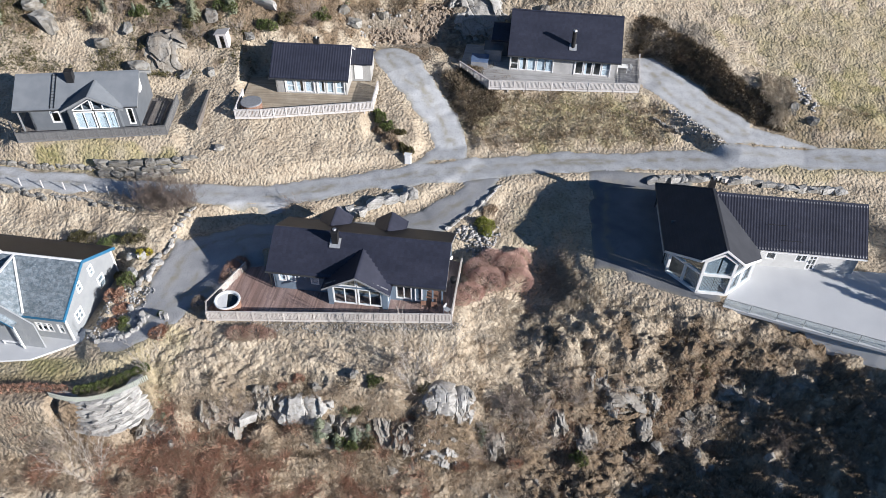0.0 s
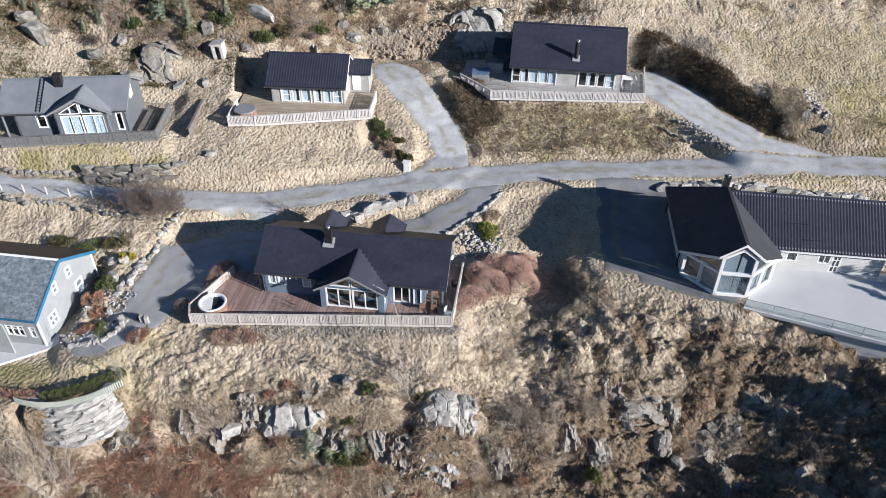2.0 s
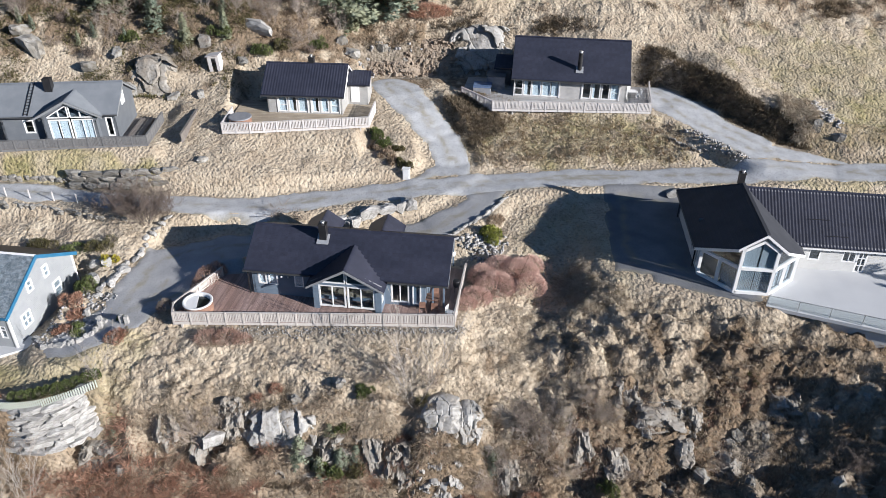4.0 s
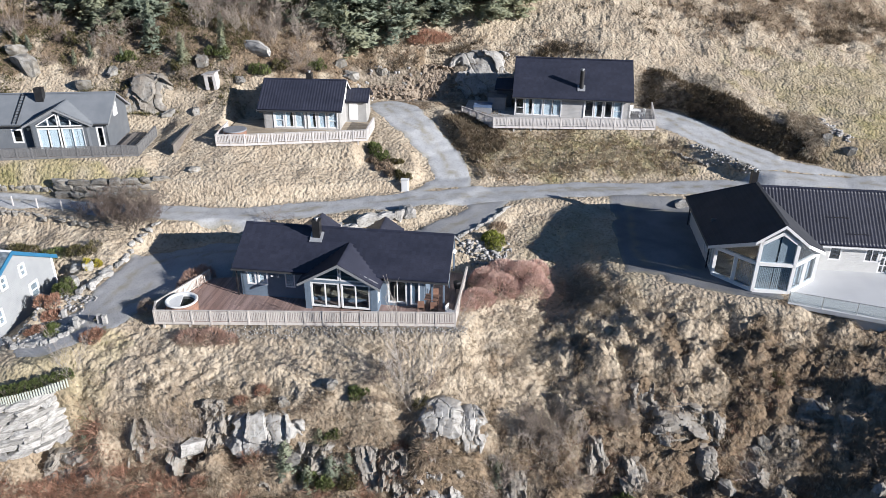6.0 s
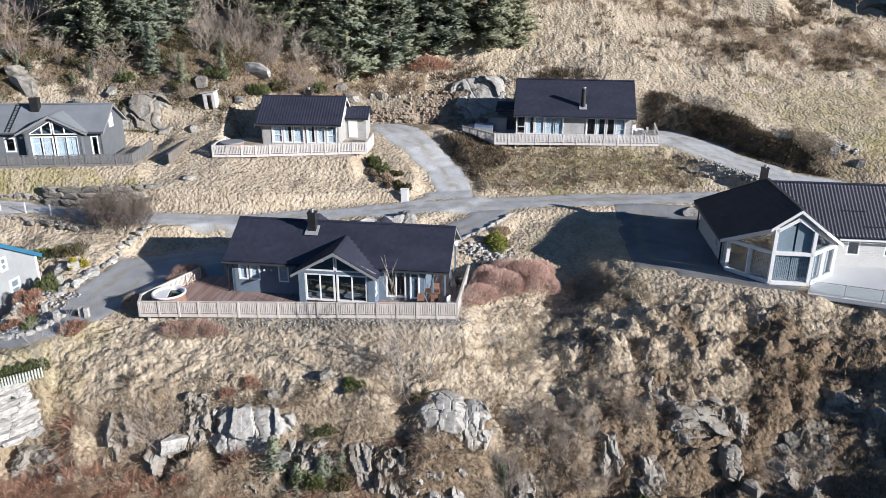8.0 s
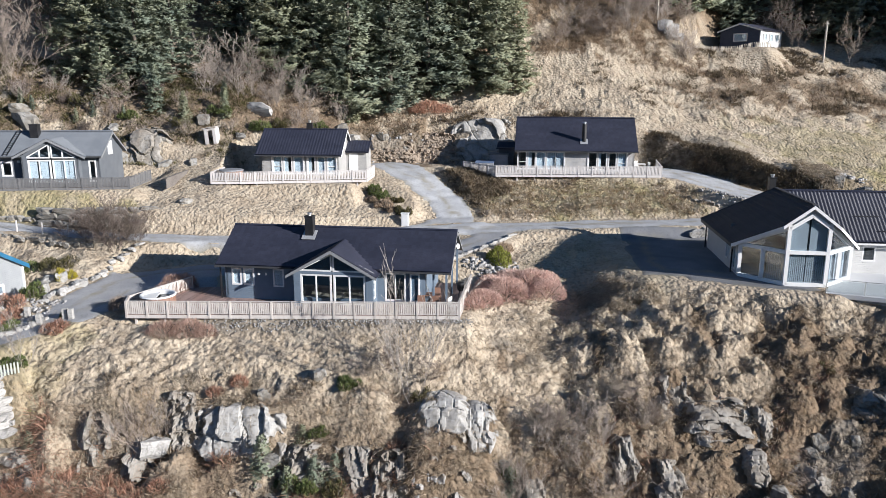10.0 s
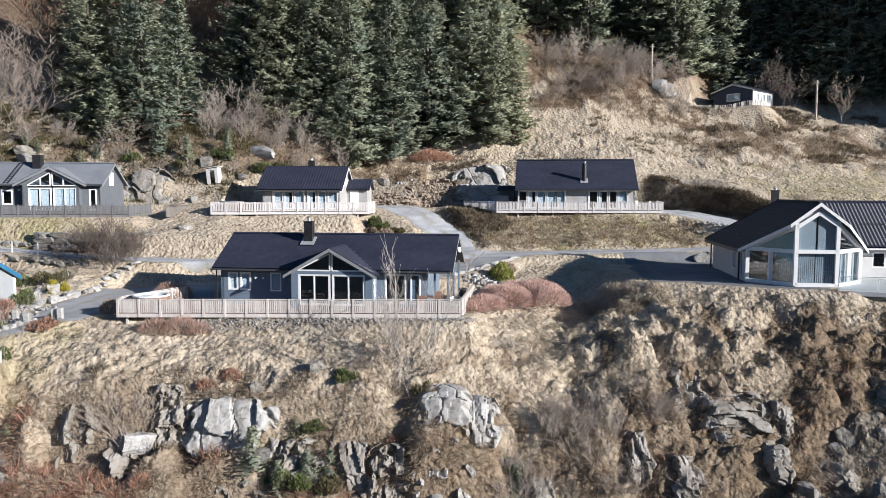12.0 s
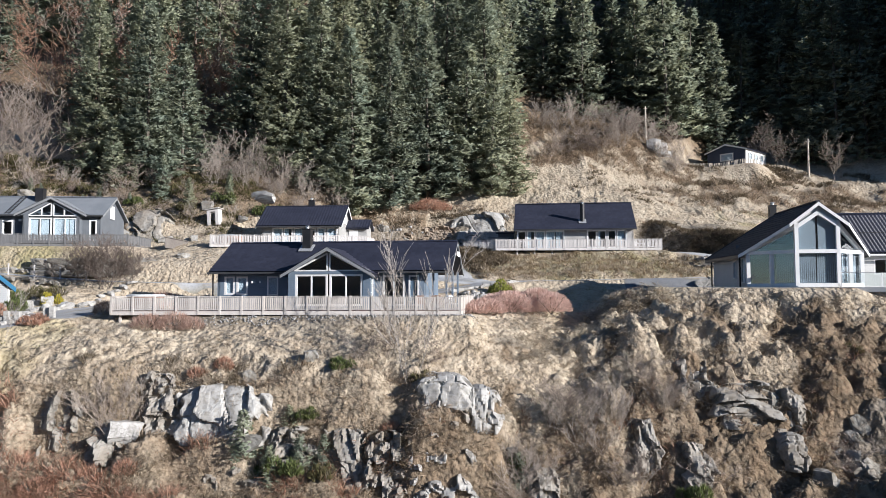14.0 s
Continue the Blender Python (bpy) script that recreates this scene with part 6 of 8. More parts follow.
for a, b, z0, z1, n in ((-3.1, -1.95, 0.9, 2.2, 2), (-1.5, -0.8, 3.3, 4.4, 1), (0.7, 1.4, 3.3, 4.4, 1), (1.3, 2.35, 1.0, 2.4, 1)):
    w = window(F, a, b, 0, z0, z1, n, 2, 0.13)
    w.matrix_basis = pose(5.46, 0, 0, 0, 0, 90)
for y in (fy0 - 0.06, fy1 - 0.12):
    part("corner_board", boxes((5.3, 5.46, y, y + 0.18, -0.2, 3.2)), M["white"], F)
cross_gable(F, -0.9, 2.7, -6.2, 0.1, 3.3, 5.75, M["roof_slate"], M["trim_blue"], 0.32)
bm = bmesh.new()
beam(bm, (-0.9, -6.2, 5.82), (-0.9, 0.1, 5.82), 0.22, 0.1)
beam(bm, (1.85, -4.6, 3.45), (-0.7, -0.2, 5.8), 0.18, 0.08)
part("ridge_cap", bm, M["white"], F, "white metal ridge caps")
gable(F, 0, 0.15, -3.3, 1.5, -0.2, 3.2, 5.45, M["wall_f"], "porch_gable").matrix_basis = pose(0, -5.6, 0, 0, 0, 90)
for x in (1.45, -3.3):
    part("awning_post", boxes((x, x + 0.12, -6.0, -5.88, -0.2, 3.2)), M["white"], F)
for x in (-1.6, -0.6, 0.4):
    part("roof_vent", tube(bmesh.new(), [((x * 2 - 3, 0.2, 5.8), 0.12), ((x * 2 - 3, 0.2, 6.15), 0.12)], 8), M["white"], F)
TF = thing("terrace_lower", "pale concrete terrace below the blue-trimmed house", "terrace", (-40, 42, -2.2), kind="structure")
bm = bmesh.new()
prism(bm, [(-12, -0.6, 0.06), (0, -0.5, 0.06), (3.6, -0.2, 0.06), (7.6, 2.0, 0.06), (7.4, 3.4, 0.06), (-12, 6.0, 0.06)], (0, 0, -0.3))
part("slab", bm, M["concrete"], TF)
bench = thing("garden_bench", "white garden bench on the lower terrace", "bench", (-38.6, 43.6, -2.12), -8)
part("seat", boxes((-0.9, 0.9, -0.25, 0.25, 0.4, 0.46)), M["white"], bench)
part("backrest", boxes((-0.9, 0.9, 0.2, 0.26, 0.46, 0.95)), M["white"], bench)
for x in (-0.8, 0.8):
    part("leg", boxes((x - 0.04, x + 0.04, -0.22, 0.22, 0, 0.4)), M["white"], bench)

# ---- far cabin on the knoll ----
H = thing("cabin", "small shallow-roofed cabin, white on its sunlit side, dark blue in shade", "cabin", (45.55, 114.8, 20.3), -48)
gab = [(-3.2, 0, -0.3), (3.2, 0, -0.3), (3.2, 0, 2.5), (0, 0, 3.45), (-3.2, 0, 2.5)]
# sun and shade put in the colours: lit side white, other walls dark blue
part("front_wall", prism(bmesh.new(), gab, (0, 0.2, 0)), M["wall_h"], H, "shaded gable wall coloured dark blue")
part("side_wall", boxes((3.02, 3.2, 0.2, 7.0, -0.3, 2.5)), M["white"], H, "sunlit side wall coloured white")
part("side_wall", boxes((-3.2, -3.02, 0.2, 7.0, -0.3, 2.5)), M["wall_h"], H)
part("back_wall", prism(bmesh.new(), [(x, 7.0, z) for x, _, z in gab], (0, 0.2, 0)), M["wall_h"], H)
cross_gable(H, 0, 3.55, -0.35, 7.5, 2.5, 3.62, M["roof_black"], M["white"])
window(H, -1.0, 1.2, -0.07, 0.9, 2.1, 1, 1, 0.14, "picture_window")
part("blind", boxes((-0.9, 1.1, -0.03, -0.004, 0.95, 2.05)), M["curtain"], H)
part("corner_board", boxes((3.1, 3.24, -0.05, 0.12, -0.3, 2.5)), M["white"], H)
for y in (1.4, 3.4, 5.4):
    w = window(H, -0.55, 0.55, 0, 0.9, 2.0, 1, 1, 0.1)
    w.matrix_basis = pose(3.27, y, 0, 0, 0, 90)
CF = thing("picket_fence", "weathered leaning picket fence below the far cabin", "fence", (43.0, 111.4, 20.0), -4)
for k in range(60):
    x = -6 + k * 0.2
    piece("picket", bar_mesh("picket", 0.1, 0.03, 0.75, M["pole_wood"]), CF, pose(x, 0.2 * math.sin(k), height(43.0 + x, 111.4 - 0.07 * x) - 20.05, random.uniform(-6, 6), random.uniform(-6, 6), 0))
for x, y, h, r in ((56.5, 110.5, 6.2, 0.13), (32.4, 113.5, 6.0, 0.12)):
    p = thing("utility_pole", "grey weathered timber utility pole on the hillside", "pole", (x, y, height(x, y) - 0.3))
    part("shaft", tube(bmesh.new(), [((0, 0, 0), r * 1.2), ((0, 0, h), r)], 10), M["pole_wood"], p)
    part("insulator", boxes((-0.3, 0.3, -0.05, 0.05, h - 0.45, h - 0.35)), M["pole_wood"], p)

# ---- small outdoor things ----
S = thing("outhouse", "small leaning grey board hut with an open door", "hut", (-25.4, 80.9, height(-25.4, 80.9) - 0.1), -6)
part("wall", boxes((-0.65, 0.65, 0.5, 0.56, 0, 1.7), (-0.65, -0.59, -0.5, 0.5, 0, 1.75), (0.59, 0.65, -0.5, 0.5, 0, 1.75), (-0.65, -0.25, -0.56, -0.5, 0, 1.7), (0.3, 0.65, -0.56, -0.5, 0, 1.7), (-0.25, 0.3, -0.56, -0.5, 1.5, 1.7)), M["rail_white"], S)
part("roof", prism(bmesh.new(), [(-0.8, -0.75, 1.72), (0.8, -0.75, 1.84), (0.8, 0.75, 1.84), (-0.8, 0.75, 1.72)], (0, 0, 0.06)), M["rail_white"], S)
S.matrix_basis = S.matrix_basis @ pose(0, 0, 0, 0, -5, 0)
K = thing("utility_box", "white roadside cable cabinet", "cabinet", (-3.3, 66.8, height(-3.3, 66.8) - 0.05), -10)
part("body", boxes((-0.35, 0.35, -0.2, 0.2, 0, 1.25)), M["white"], K)
part("cap", boxes((-0.4, 0.4, -0.25, 0.25, 1.25, 1.31)), M["white"], K)
part("door", boxes((-0.3, 0.3, -0.22, -0.2, 0.1, 1.15)), M["white"], K)
SC = thing("timber_screen", "low dark timber wind screen on the grass", "screen", (-26.2, 71.2, 5.2), 92)
for k in range(20):
    part("board", boxes((-3.4 + k * 0.34, -3.4 + k * 0.34 + 0.32, -0.03, 0.03, -0.3, 0.7)), M["deck_dark"], SC)
part("cap", boxes((-3.45, 3.45, -0.13, 0.13, 0.7, 0.75)), M["deck_dark"], SC)
V = thing("covered_tub", "square spa under a blue cover on the deck", "spa", (5.1, 82.4, D_C), -7)
part("tub", boxes((-1.0, 1.0, -0.9, 0.9, 0, 0.75)), M["grey_cover"], V)
part("cover", boxes((-1.05, 0.0, -0.95, 0.95, 0.75, 0.88), (0.02, 1.05, -0.95, 0.95, 0.75, 0.88)), M["blue_cover"], V)
V2 = thing("wood_store", "grey boarded wood store against the cabin", "store", (6.9, 84.2, D_C), -7)
part("body", boxes((-1.1, 1.0, -1.1, 1.1, 0, 1.5)), M["grey_cover"], V2)
part("lid", boxes((-1.2, 1.1, -1.2, 1.2, 1.5, 1.58)), M["wall_e"], V2)
garden_table("garden_table", "white plastic table on the side deck", (22.3, 81.0, D_C), -7, 1.5, 0.9, M["white"])
for x, y, a in ((21.5, 80.4, 170), (22.3, 82.0, 10), (23.2, 80.8, -80)):
    garden_chair("garden_chair", "white plastic chair on the side deck", (x, y, D_C), a, M["white"])


# ---- plants and stones ----
rng = np.random.default_rng(7)


M["bramble"] = surface("brown_bramble_stalks", (0.33, 0.25, 0.18), (0.42, 0.335, 0.25), 0.8, 0.9, 0, 5.0, (0.19, 0.13, 0.09), island=0.4)
leafy(M["bramble"], 0.25)


def cards(base, way, side, length, width, bend=0.0, droop=None):
    """Blades: tapered strips with one bend, as arrays of vertices and triangles."""
    n = len(base)
    way, side = way * length[:, None], side * width[:, None] / 2
    mid = base + way * 0.55
    tip = base + way
    if droop is not None:
        tip = tip + droop
        mid = mid + droop * 0.2
    v = np.stack([base - side, base + side, mid + side * 0.75, mid - side * 0.75, tip], 1).reshape(-1, 3)
    k = np.arange(n)[:, None] * 5
    f = np.concatenate([k + [0, 1, 2], k + [0, 2, 3], k + [3, 2, 4]])
    return v, f


def unit(v):
    return v / np.maximum(np.linalg.norm(v, axis=1, keepdims=True), 1e-6)


def tufts(name, label, x, y, material, blades=8, length=(0.35, 0.65), width=0.03, spread_r=0.2, category="grass", up=0.42):
    z, _ = ground(x, y)
    e = 0.3
    gx_, gy_ = (ground(x + e, y)[0] - z) / e, (ground(x, y + e)[0] - z) / e
    down = np.stack([-gx_, -gy_, np.zeros_like(gx_)], 1)
    n = len(x) * blades
    c = np.repeat(np.stack([x, y, z], 1), blades, 0)
    dn = np.repeat(np.clip(down, -0.9, 0.9), blades, 0)
    a = rng.uniform(0, 2 * np.pi, n)
    out = np.stack([np.cos(a), np.sin(a), np.zeros(n)], 1)
    base = c + out * rng.uniform(0, spread_r, n)[:, None] - [0, 0, 0.04]
    base[:, 2] += dn[:, 0] * -1 * (base[:, 0] - c[:, 0]) + dn[:, 1] * -1 * (base[:, 1] - c[:, 1])
    slope_z = -(dn ** 2).sum(1)
    flat = dn + np.stack([np.zeros(n), np.zeros(n), slope_z], 1)
    way = unit(out * rng.uniform(0.15, 0.8, n)[:, None] + flat * (0.9 if up < 0.6 else 0.5) + np.array([0, 0, up]))
    length = rng.uniform(*length, n) * np.repeat(rng.uniform(0.7, 1.25, len(x)), blades)
    side = unit(np.cross(way, np.array([0, 0, 1.0]) + rng.normal(0, 0.35, (n, 3))))
    droop = (dn * 0.35 + out * 0.2 + np.array([0, 0, -0.22])) * length[:, None] * 0.7
    v, f = cards(base, way, side, length, np.full(n, width) * rng.uniform(0.6, 1.4, n), droop=droop)
    ob = raw(name, v, f, material)
    return tagged(ob, label, category, kind="stuff")


def scatter(n, x0, x1, y0, y1, keep):
    x, y = rng.uniform(x0, x1, n), rng.uniform(y0, y1, n)
    k = rng.uniform(0, 1, n) < keep(x, y)
    return x[k], y[k]


def open_ground(x, y):
    w = ground(x, y)[1]
    return (w > 0.25) * (1 - 0.9 * ramp(0.3, 0.7, np.maximum(crags(x, y), bank_rock(x, y))))


straw = lambda x, y: open_ground(x, y) * (1 - np.clip(brownness(x, y), 0, 0.85)) * (1 - 0.7 * np.clip(greenness(x, y), 0, 1))
clump = lambda x, y: 0.25 + 0.75 * ramp(-0.35, 0.3, lattice(x / 0.75, y / 0.75, 71) + 0.5 * lattice(x / 2.3, y / 2.3, 72))
x, y = scatter(24000, -48, 44, 29, 47.5, lambda x, y: straw(x, y) * clump(x, y))
tufts("dry_grass_slope", "shaggy straw-coloured winter grass on the slope", x, y, M["grass"], 11, (0.1, 0.24), 0.026, 0.24, up=0.55)
x, y = scatter(9000, -48, 44, 29, 47.5, lambda x, y: open_ground(x, y) * np.clip(brownness(x, y) + 0.12, 0, 1))
tufts("brown_grass_slope", "matted brown grass and bracken on the slope", x, y, M["grass_brown"], 10, (0.12, 0.28), 0.026)
x, y = scatter(28000, -56, 74, 47, 116, lambda x, y: straw(x, y) * clump(x, y) * (1 - ramp(96, 104, y) * (x < 10)))
tufts("dry_grass_field", "pale tussocky winter grass round the cabins", x, y, M["grass"], 6, (0.12, 0.27), 0.042, 0.25)
x, y = scatter(14000, -56, 64, 47, 116, lambda x, y: open_ground(x, y) * np.clip(brownness(x, y) - 0.1, 0, 1))
tufts("brown_grass_field", "brown heath and dead bracken above the cabins", x, y, M["grass_brown"], 6, (0.3, 0.6), 0.07)
x, y = scatter(12000, -56, 64, 38, 112, lambda x, y: open_ground(x, y) * np.clip(greenness(x, y), 0, 1))
tufts("green_grass_field", "mossy green grass patches", x, y, M["grass_green"], 6, (0.22, 0.45), 0.06)
x, y = scatter(6800, -36, 0, 31, 39.5, lambda x, y: (ground(x, y)[1] > 0.25) * np.maximum(blob(x, y, -18, 34.2, 17, 3.9, 0.7), blob(x, y, -24, 36.4, 8, 2.6, 0.6)) * ramp(-0.5, 0.2, lattice(x / 1.6, y / 1.1, 94)))
tufts("russet_heather", "russet heather and bramble at the foot of the slope", x, y, M["twig_red"], 10, (0.5, 1.0), 0.03, 0.35, "heather", 1.0)
x, y = scatter(7000, 4, 40, 34, 42.5, lambda x, y: open_ground(x, y) * (0.3 + 0.6 * brownness(x, y)) * (lattice(x / 2.5, y / 2.5, 51) > -0.1))
tufts("brown_bramble", "tangled brown bramble on the right-hand slope", x, y, M["bramble"], 9, (0.2, 0.45), 0.022, 0.35, "bramble", 0.9)
M["bank"] = surface("dark_bank_heather", (0.14, 0.112, 0.078), (0.21, 0.165, 0.115), 0.8, 0.9, 0, 3.0, (0.31, 0.25, 0.17), island=0.4)
leafy(M["bank"], 0.2)
x, y = scatter(900, -11, 12, 88.0, 93.5, lambda x, y: blob(x, y, 0.5, 90.4 + 0.12 * x, 11, 0.9, 0.4) * (ground(x, y)[1] > 0.25))
tufts("bank_top_heather", "brown heather along the top of the dug bank", x, y, M["bank"], 9, (0.25, 0.55), 0.05, 0.3, "heather", 1.0)
x, y = scatter(9000, 24, 42, 70, 92, lambda x, y: bank_strip(x, y) * (pad_gap(x, y, PADS[3]) > 0.2))
tufts("dark_heather_bank", "dark brown heather on the steep bank beside the drive", x, y, M["bank"], 11, (0.22, 0.5), 0.06, 0.35, "heather", 1.0)
x, y = scatter(2600, -1, 9, 72, 82.5, lambda x, y: (line_gap(x, y, ROADS["upper"])[0] > 0.4) * blob(x, y, 4.2, 77.5, 3.6, 4.6, 0.4))
tufts("shaded_heather", "dark brown heather on the bank below the deck", x, y, M["bank"], 10, (0.3, 0.6), 0.06, 0.35, "heather", 1.0)
for seed, (x0, x1, y0, y1, num) in enumerate(((12, 36, 94, 108, 90), (38, 66, 95, 112, 800), (-10, 24, 90.5, 93.5, 260))):
    x, y = scatter(num, x0, x1, y0, y1, lambda x, y: open_ground(x, y) * ramp(0.0, 0.35, lattice(x / 3.4, y / 2.0, 75)))
    n = len(x)
    k = rng.integers(3, 9, n)
    x, y = np.repeat(x, k) + rng.normal(0, 0.5, k.sum()), np.repeat(y, k) + rng.normal(0, 0.3, k.sum())
    tufts("heather_clumps", "scattered dark heather clumps in the dry grass", x, y, M["bank"], 9, (0.35, 0.7), 0.06, 0.3, "heather", 1.0)
x, y = scatter(3000, 3, 27, 69, 77, lambda x, y: open_ground(x, y) * (0.55 + 0.45 * lattice(x / 1.3, y / 1.1, 52)))
k = rng.uniform(0, 1, len(x)) < 0.5
tufts("straw_bank", "straw grass among heather below the cabin deck", x[k], y[k], M["grass"], 9, (0.25, 0.5), 0.06, 0.3, "grass", 0.7)
x, y = x[~k], y[~k]
tufts("olive_heather_bank", "olive and brown heather below the cabin deck", x, y, M["grass_brown"], 9, (0.25, 0.5), 0.05, 0.3, "heather", 0.9)
x, y = scatter(6500, 12, 60, 92, 118, lambda x, y: open_ground(x, y) * (0.5 * blob(x, y, 46, 101, 13, 6, 0.9) + 0.5 * blob(x, y, 30, 112, 9, 5, 0.5)))
tufts("hill_heather", "dark heather clumps on the upper field", x, y, M["bramble"], 9, (0.3, 0.8), 0.05, 0.35, "heather", 1.0)
x, y = scatter(2600, 12, 38, 104, 121, lambda x, y: open_ground(x, y) * (lattice(x / 2.4, y / 1.8, 58) > -0.3))
tufts("knoll_bramble", "brown heather and bramble on the knoll", x, y, M["bramble"], 9, (0.35, 0.8), 0.05, 0.4, "heather", 1.0)
x, y = scatter(5000, -56, -22, 77, 92, lambda x, y: open_ground(x, y) * (0.3 + 0.65 * lattice(x / 3.0, y / 2.2, 55) + 0.4 * ramp(80, 86, y)))
tufts("ridge_heather", "dark heather and bilberry among the boulders", x, y, M["shrub_olive"], 9, (0.25, 0.6), 0.07, 0.4, "heather", 1.0)
x, y = scatter(3500, -26, 14, 84.5, 95, lambda x, y: open_ground(x, y) * (0.3 + 0.7 * lattice(x / 2.2, y / 1.6, 56)))
tufts("bank_heather", "brown heather on the dug bank", x, y, M["bramble"], 9, (0.25, 0.6), 0.06, 0.4, "heather", 1.0)


def mops(name, label, x, y, material, blades=16, length=(0.45, 0.9), width=0.06, high=0.3):
    """Big grass tussocks: blades that rise from a crown and hang over down the slope."""
    z, _ = ground(x, y)
    e = 0.5
    dn = np.clip(-np.stack([(ground(x + e, y)[0] - z) / e, (ground(x, y + e)[0] - z) / e, np.zeros(len(x))], 1), -1, 1)
    n = len(x) * blades
    dn = np.repeat(dn, blades, 0)
    size = np.repeat(rng.uniform(0.6, 1.3, len(x)), blades)
    a = rng.uniform(0, 2 * np.pi, n)
    out = np.stack([np.cos(a), np.sin(a), np.zeros(n)], 1)
    base = np.repeat(np.stack([x, y, z], 1), blades, 0) + out * (0.1 * size)[:, None] + np.stack([np.zeros(n), np.zeros(n), rng.uniform(0, high, n) * size], 1)
    way = unit(out * 0.7 + dn * 0.7 + np.array([0, 0, 0.55]))
    ln = rng.uniform(*length, n) * size
    side = unit(np.cross(way, np.array([0, 0, 1.0]) + out * 0.3 + rng.normal(0, 0.25, (n, 3))))
    droop = (out * 0.25 + dn * 0.5 + np.array([0, 0, -0.85])) * ln[:, None] * 0.75
    v, f = cards(base, way, side, ln, width * rng.uniform(0.6, 1.4, n), droop=droop)
    return tagged(raw(name, v, f, material), label, "grass", kind="stuff")


x, y = scatter(7500, -40, 9, 33, 40.4, lambda x, y: (ground(x, y)[1] > 0.25) * (lattice(x / 2.2, y / 1.4, 57) > -0.1))
tufts("slope_bramble", "brown bramble and dead bracken among the rocks", x, y, M["bramble"], 9, (0.3, 0.7), 0.024, 0.35, "bramble", 0.9)
x, y = scatter(3600, -48, 7, 29, 47, lambda x, y: straw(x, y) * ramp(-0.1, 0.5, lattice(x / 2.6, y / 2.6, 81)))
mops("straw_tussocks", "straw tussocks hanging down the slope", x, y, M["grass"], 18, (0.14, 0.28), 0.026, 0.16)
x, y = scatter(520, 10.4, 17, 46, 53.6, lambda x, y: blob(x, y, 13.4, 49.8, 2.8, 3.6, 0.5) * (ground(x, y)[1] > 0.4))
mops("pale_gully_grass", "pale frosted grass clumps beside the gravel yard", x, y, M["grass"], 26, (0.25, 0.5), 0.04, 0.5)
x, y = scatter(8500, 5, 44, 34, 48.5, lambda x, y: straw(x, y) * (0.35 + 0.65 * ramp(-0.2, 0.4, lattice(x / 2.6, y / 2.6, 81))))
mops("shaggy_tussocks", "shaggy straw tussocks on the broken slope", x, y, M["grass"], 18, (0.12, 0.27), 0.026, 0.24)
def steep_ground(x, y):
    z = ground(x, y)[0]
    s = np.hypot(ground(x + 0.4, y)[0] - z, ground(x, y + 0.4)[0] - z) / 0.4
    return ramp(0.9, 2.2, s) * (ground(x, y)[1] > 0.3)


x, y = scatter(20000, -36, 44, 33, 49, lambda x, y: steep_ground(x, y) * (1 - 0.6 * brownness(x, y)) * (0.8 + 0.2 * (x > 3)))
mops("hanging_grass", "straw grass hanging over the steep banks", x, y, M["grass"], 11, (0.16, 0.34), 0.027, 0.22)
x, y = scatter(8000, -36, 44, 33, 49, lambda x, y: steep_ground(x, y) * (0.35 + 0.65 * brownness(x, y)))
mops("hanging_brown_grass", "brown grass hanging over the steep banks", x, y, M["bramble"], 11, (0.16, 0.36), 0.028, 0.22)
x, y = scatter(7000, -48, 44, 34, 47, lambda x, y: open_ground(x, y) * np.clip(brownness(x, y), 0, 1) * 0.7)
mops("brown_tussocks", "brown tussocks on the lower slope", x, y, M["grass_brown"], 18, (0.14, 0.3), 0.028, 0.22)
x, y = scatter(5500, -56, 74, 47, 116, lambda x, y: straw(x, y) * (0.2 + 0.8 * ramp(-0.2, 0.4, lattice(x / 3.1, y / 3.1, 82))) * (1 - ramp(96, 104, y) * (x < 10)))
mops("field_tussocks", "small pale tussocks over the fields", x, y, M["grass"], 9, (0.18, 0.32), 0.05, 0.12)


x, y = scatter(4200, -24, 8, 36.2, 41.2, lambda x, y: (ground(x, y)[1] > 0.25) * ramp(0.05, 0.4, lattice(x / 1.7, y / 0.9, 95)))
tufts("crag_heather", "dark heather and bilberry among the crags", x, y, M["bank"], 9, (0.25, 0.55), 0.03, 0.3, "heather", 1.0)
x, y = scatter(900, 36, 42, 72, 79.5, lambda x, y: blob(x, y, 39.4, 75.6, 1.7, 2.6, 0.4) * (line_gap(x, y, ROADS["right"])[0] > 0.6))
mops("pale_grass_mound", "pale dry grass mound at the bend of the drive", x, y, M["grass"], 20, (0.4, 0.8), 0.06, 0.6)


x, y = scatter(1300, 4, 32, 36.5, 41.8, lambda x, y: (ground(x, y)[1] > 0.25) * ramp(0.1, 0.45, lattice(x / 2.4, y / 1.3, 96)))
tufts("russet_bramble", "russet bramble patches on the broken slope", x, y, M["twig_red"], 9, (0.25, 0.5), 0.024, 0.35, "bramble", 1.0)


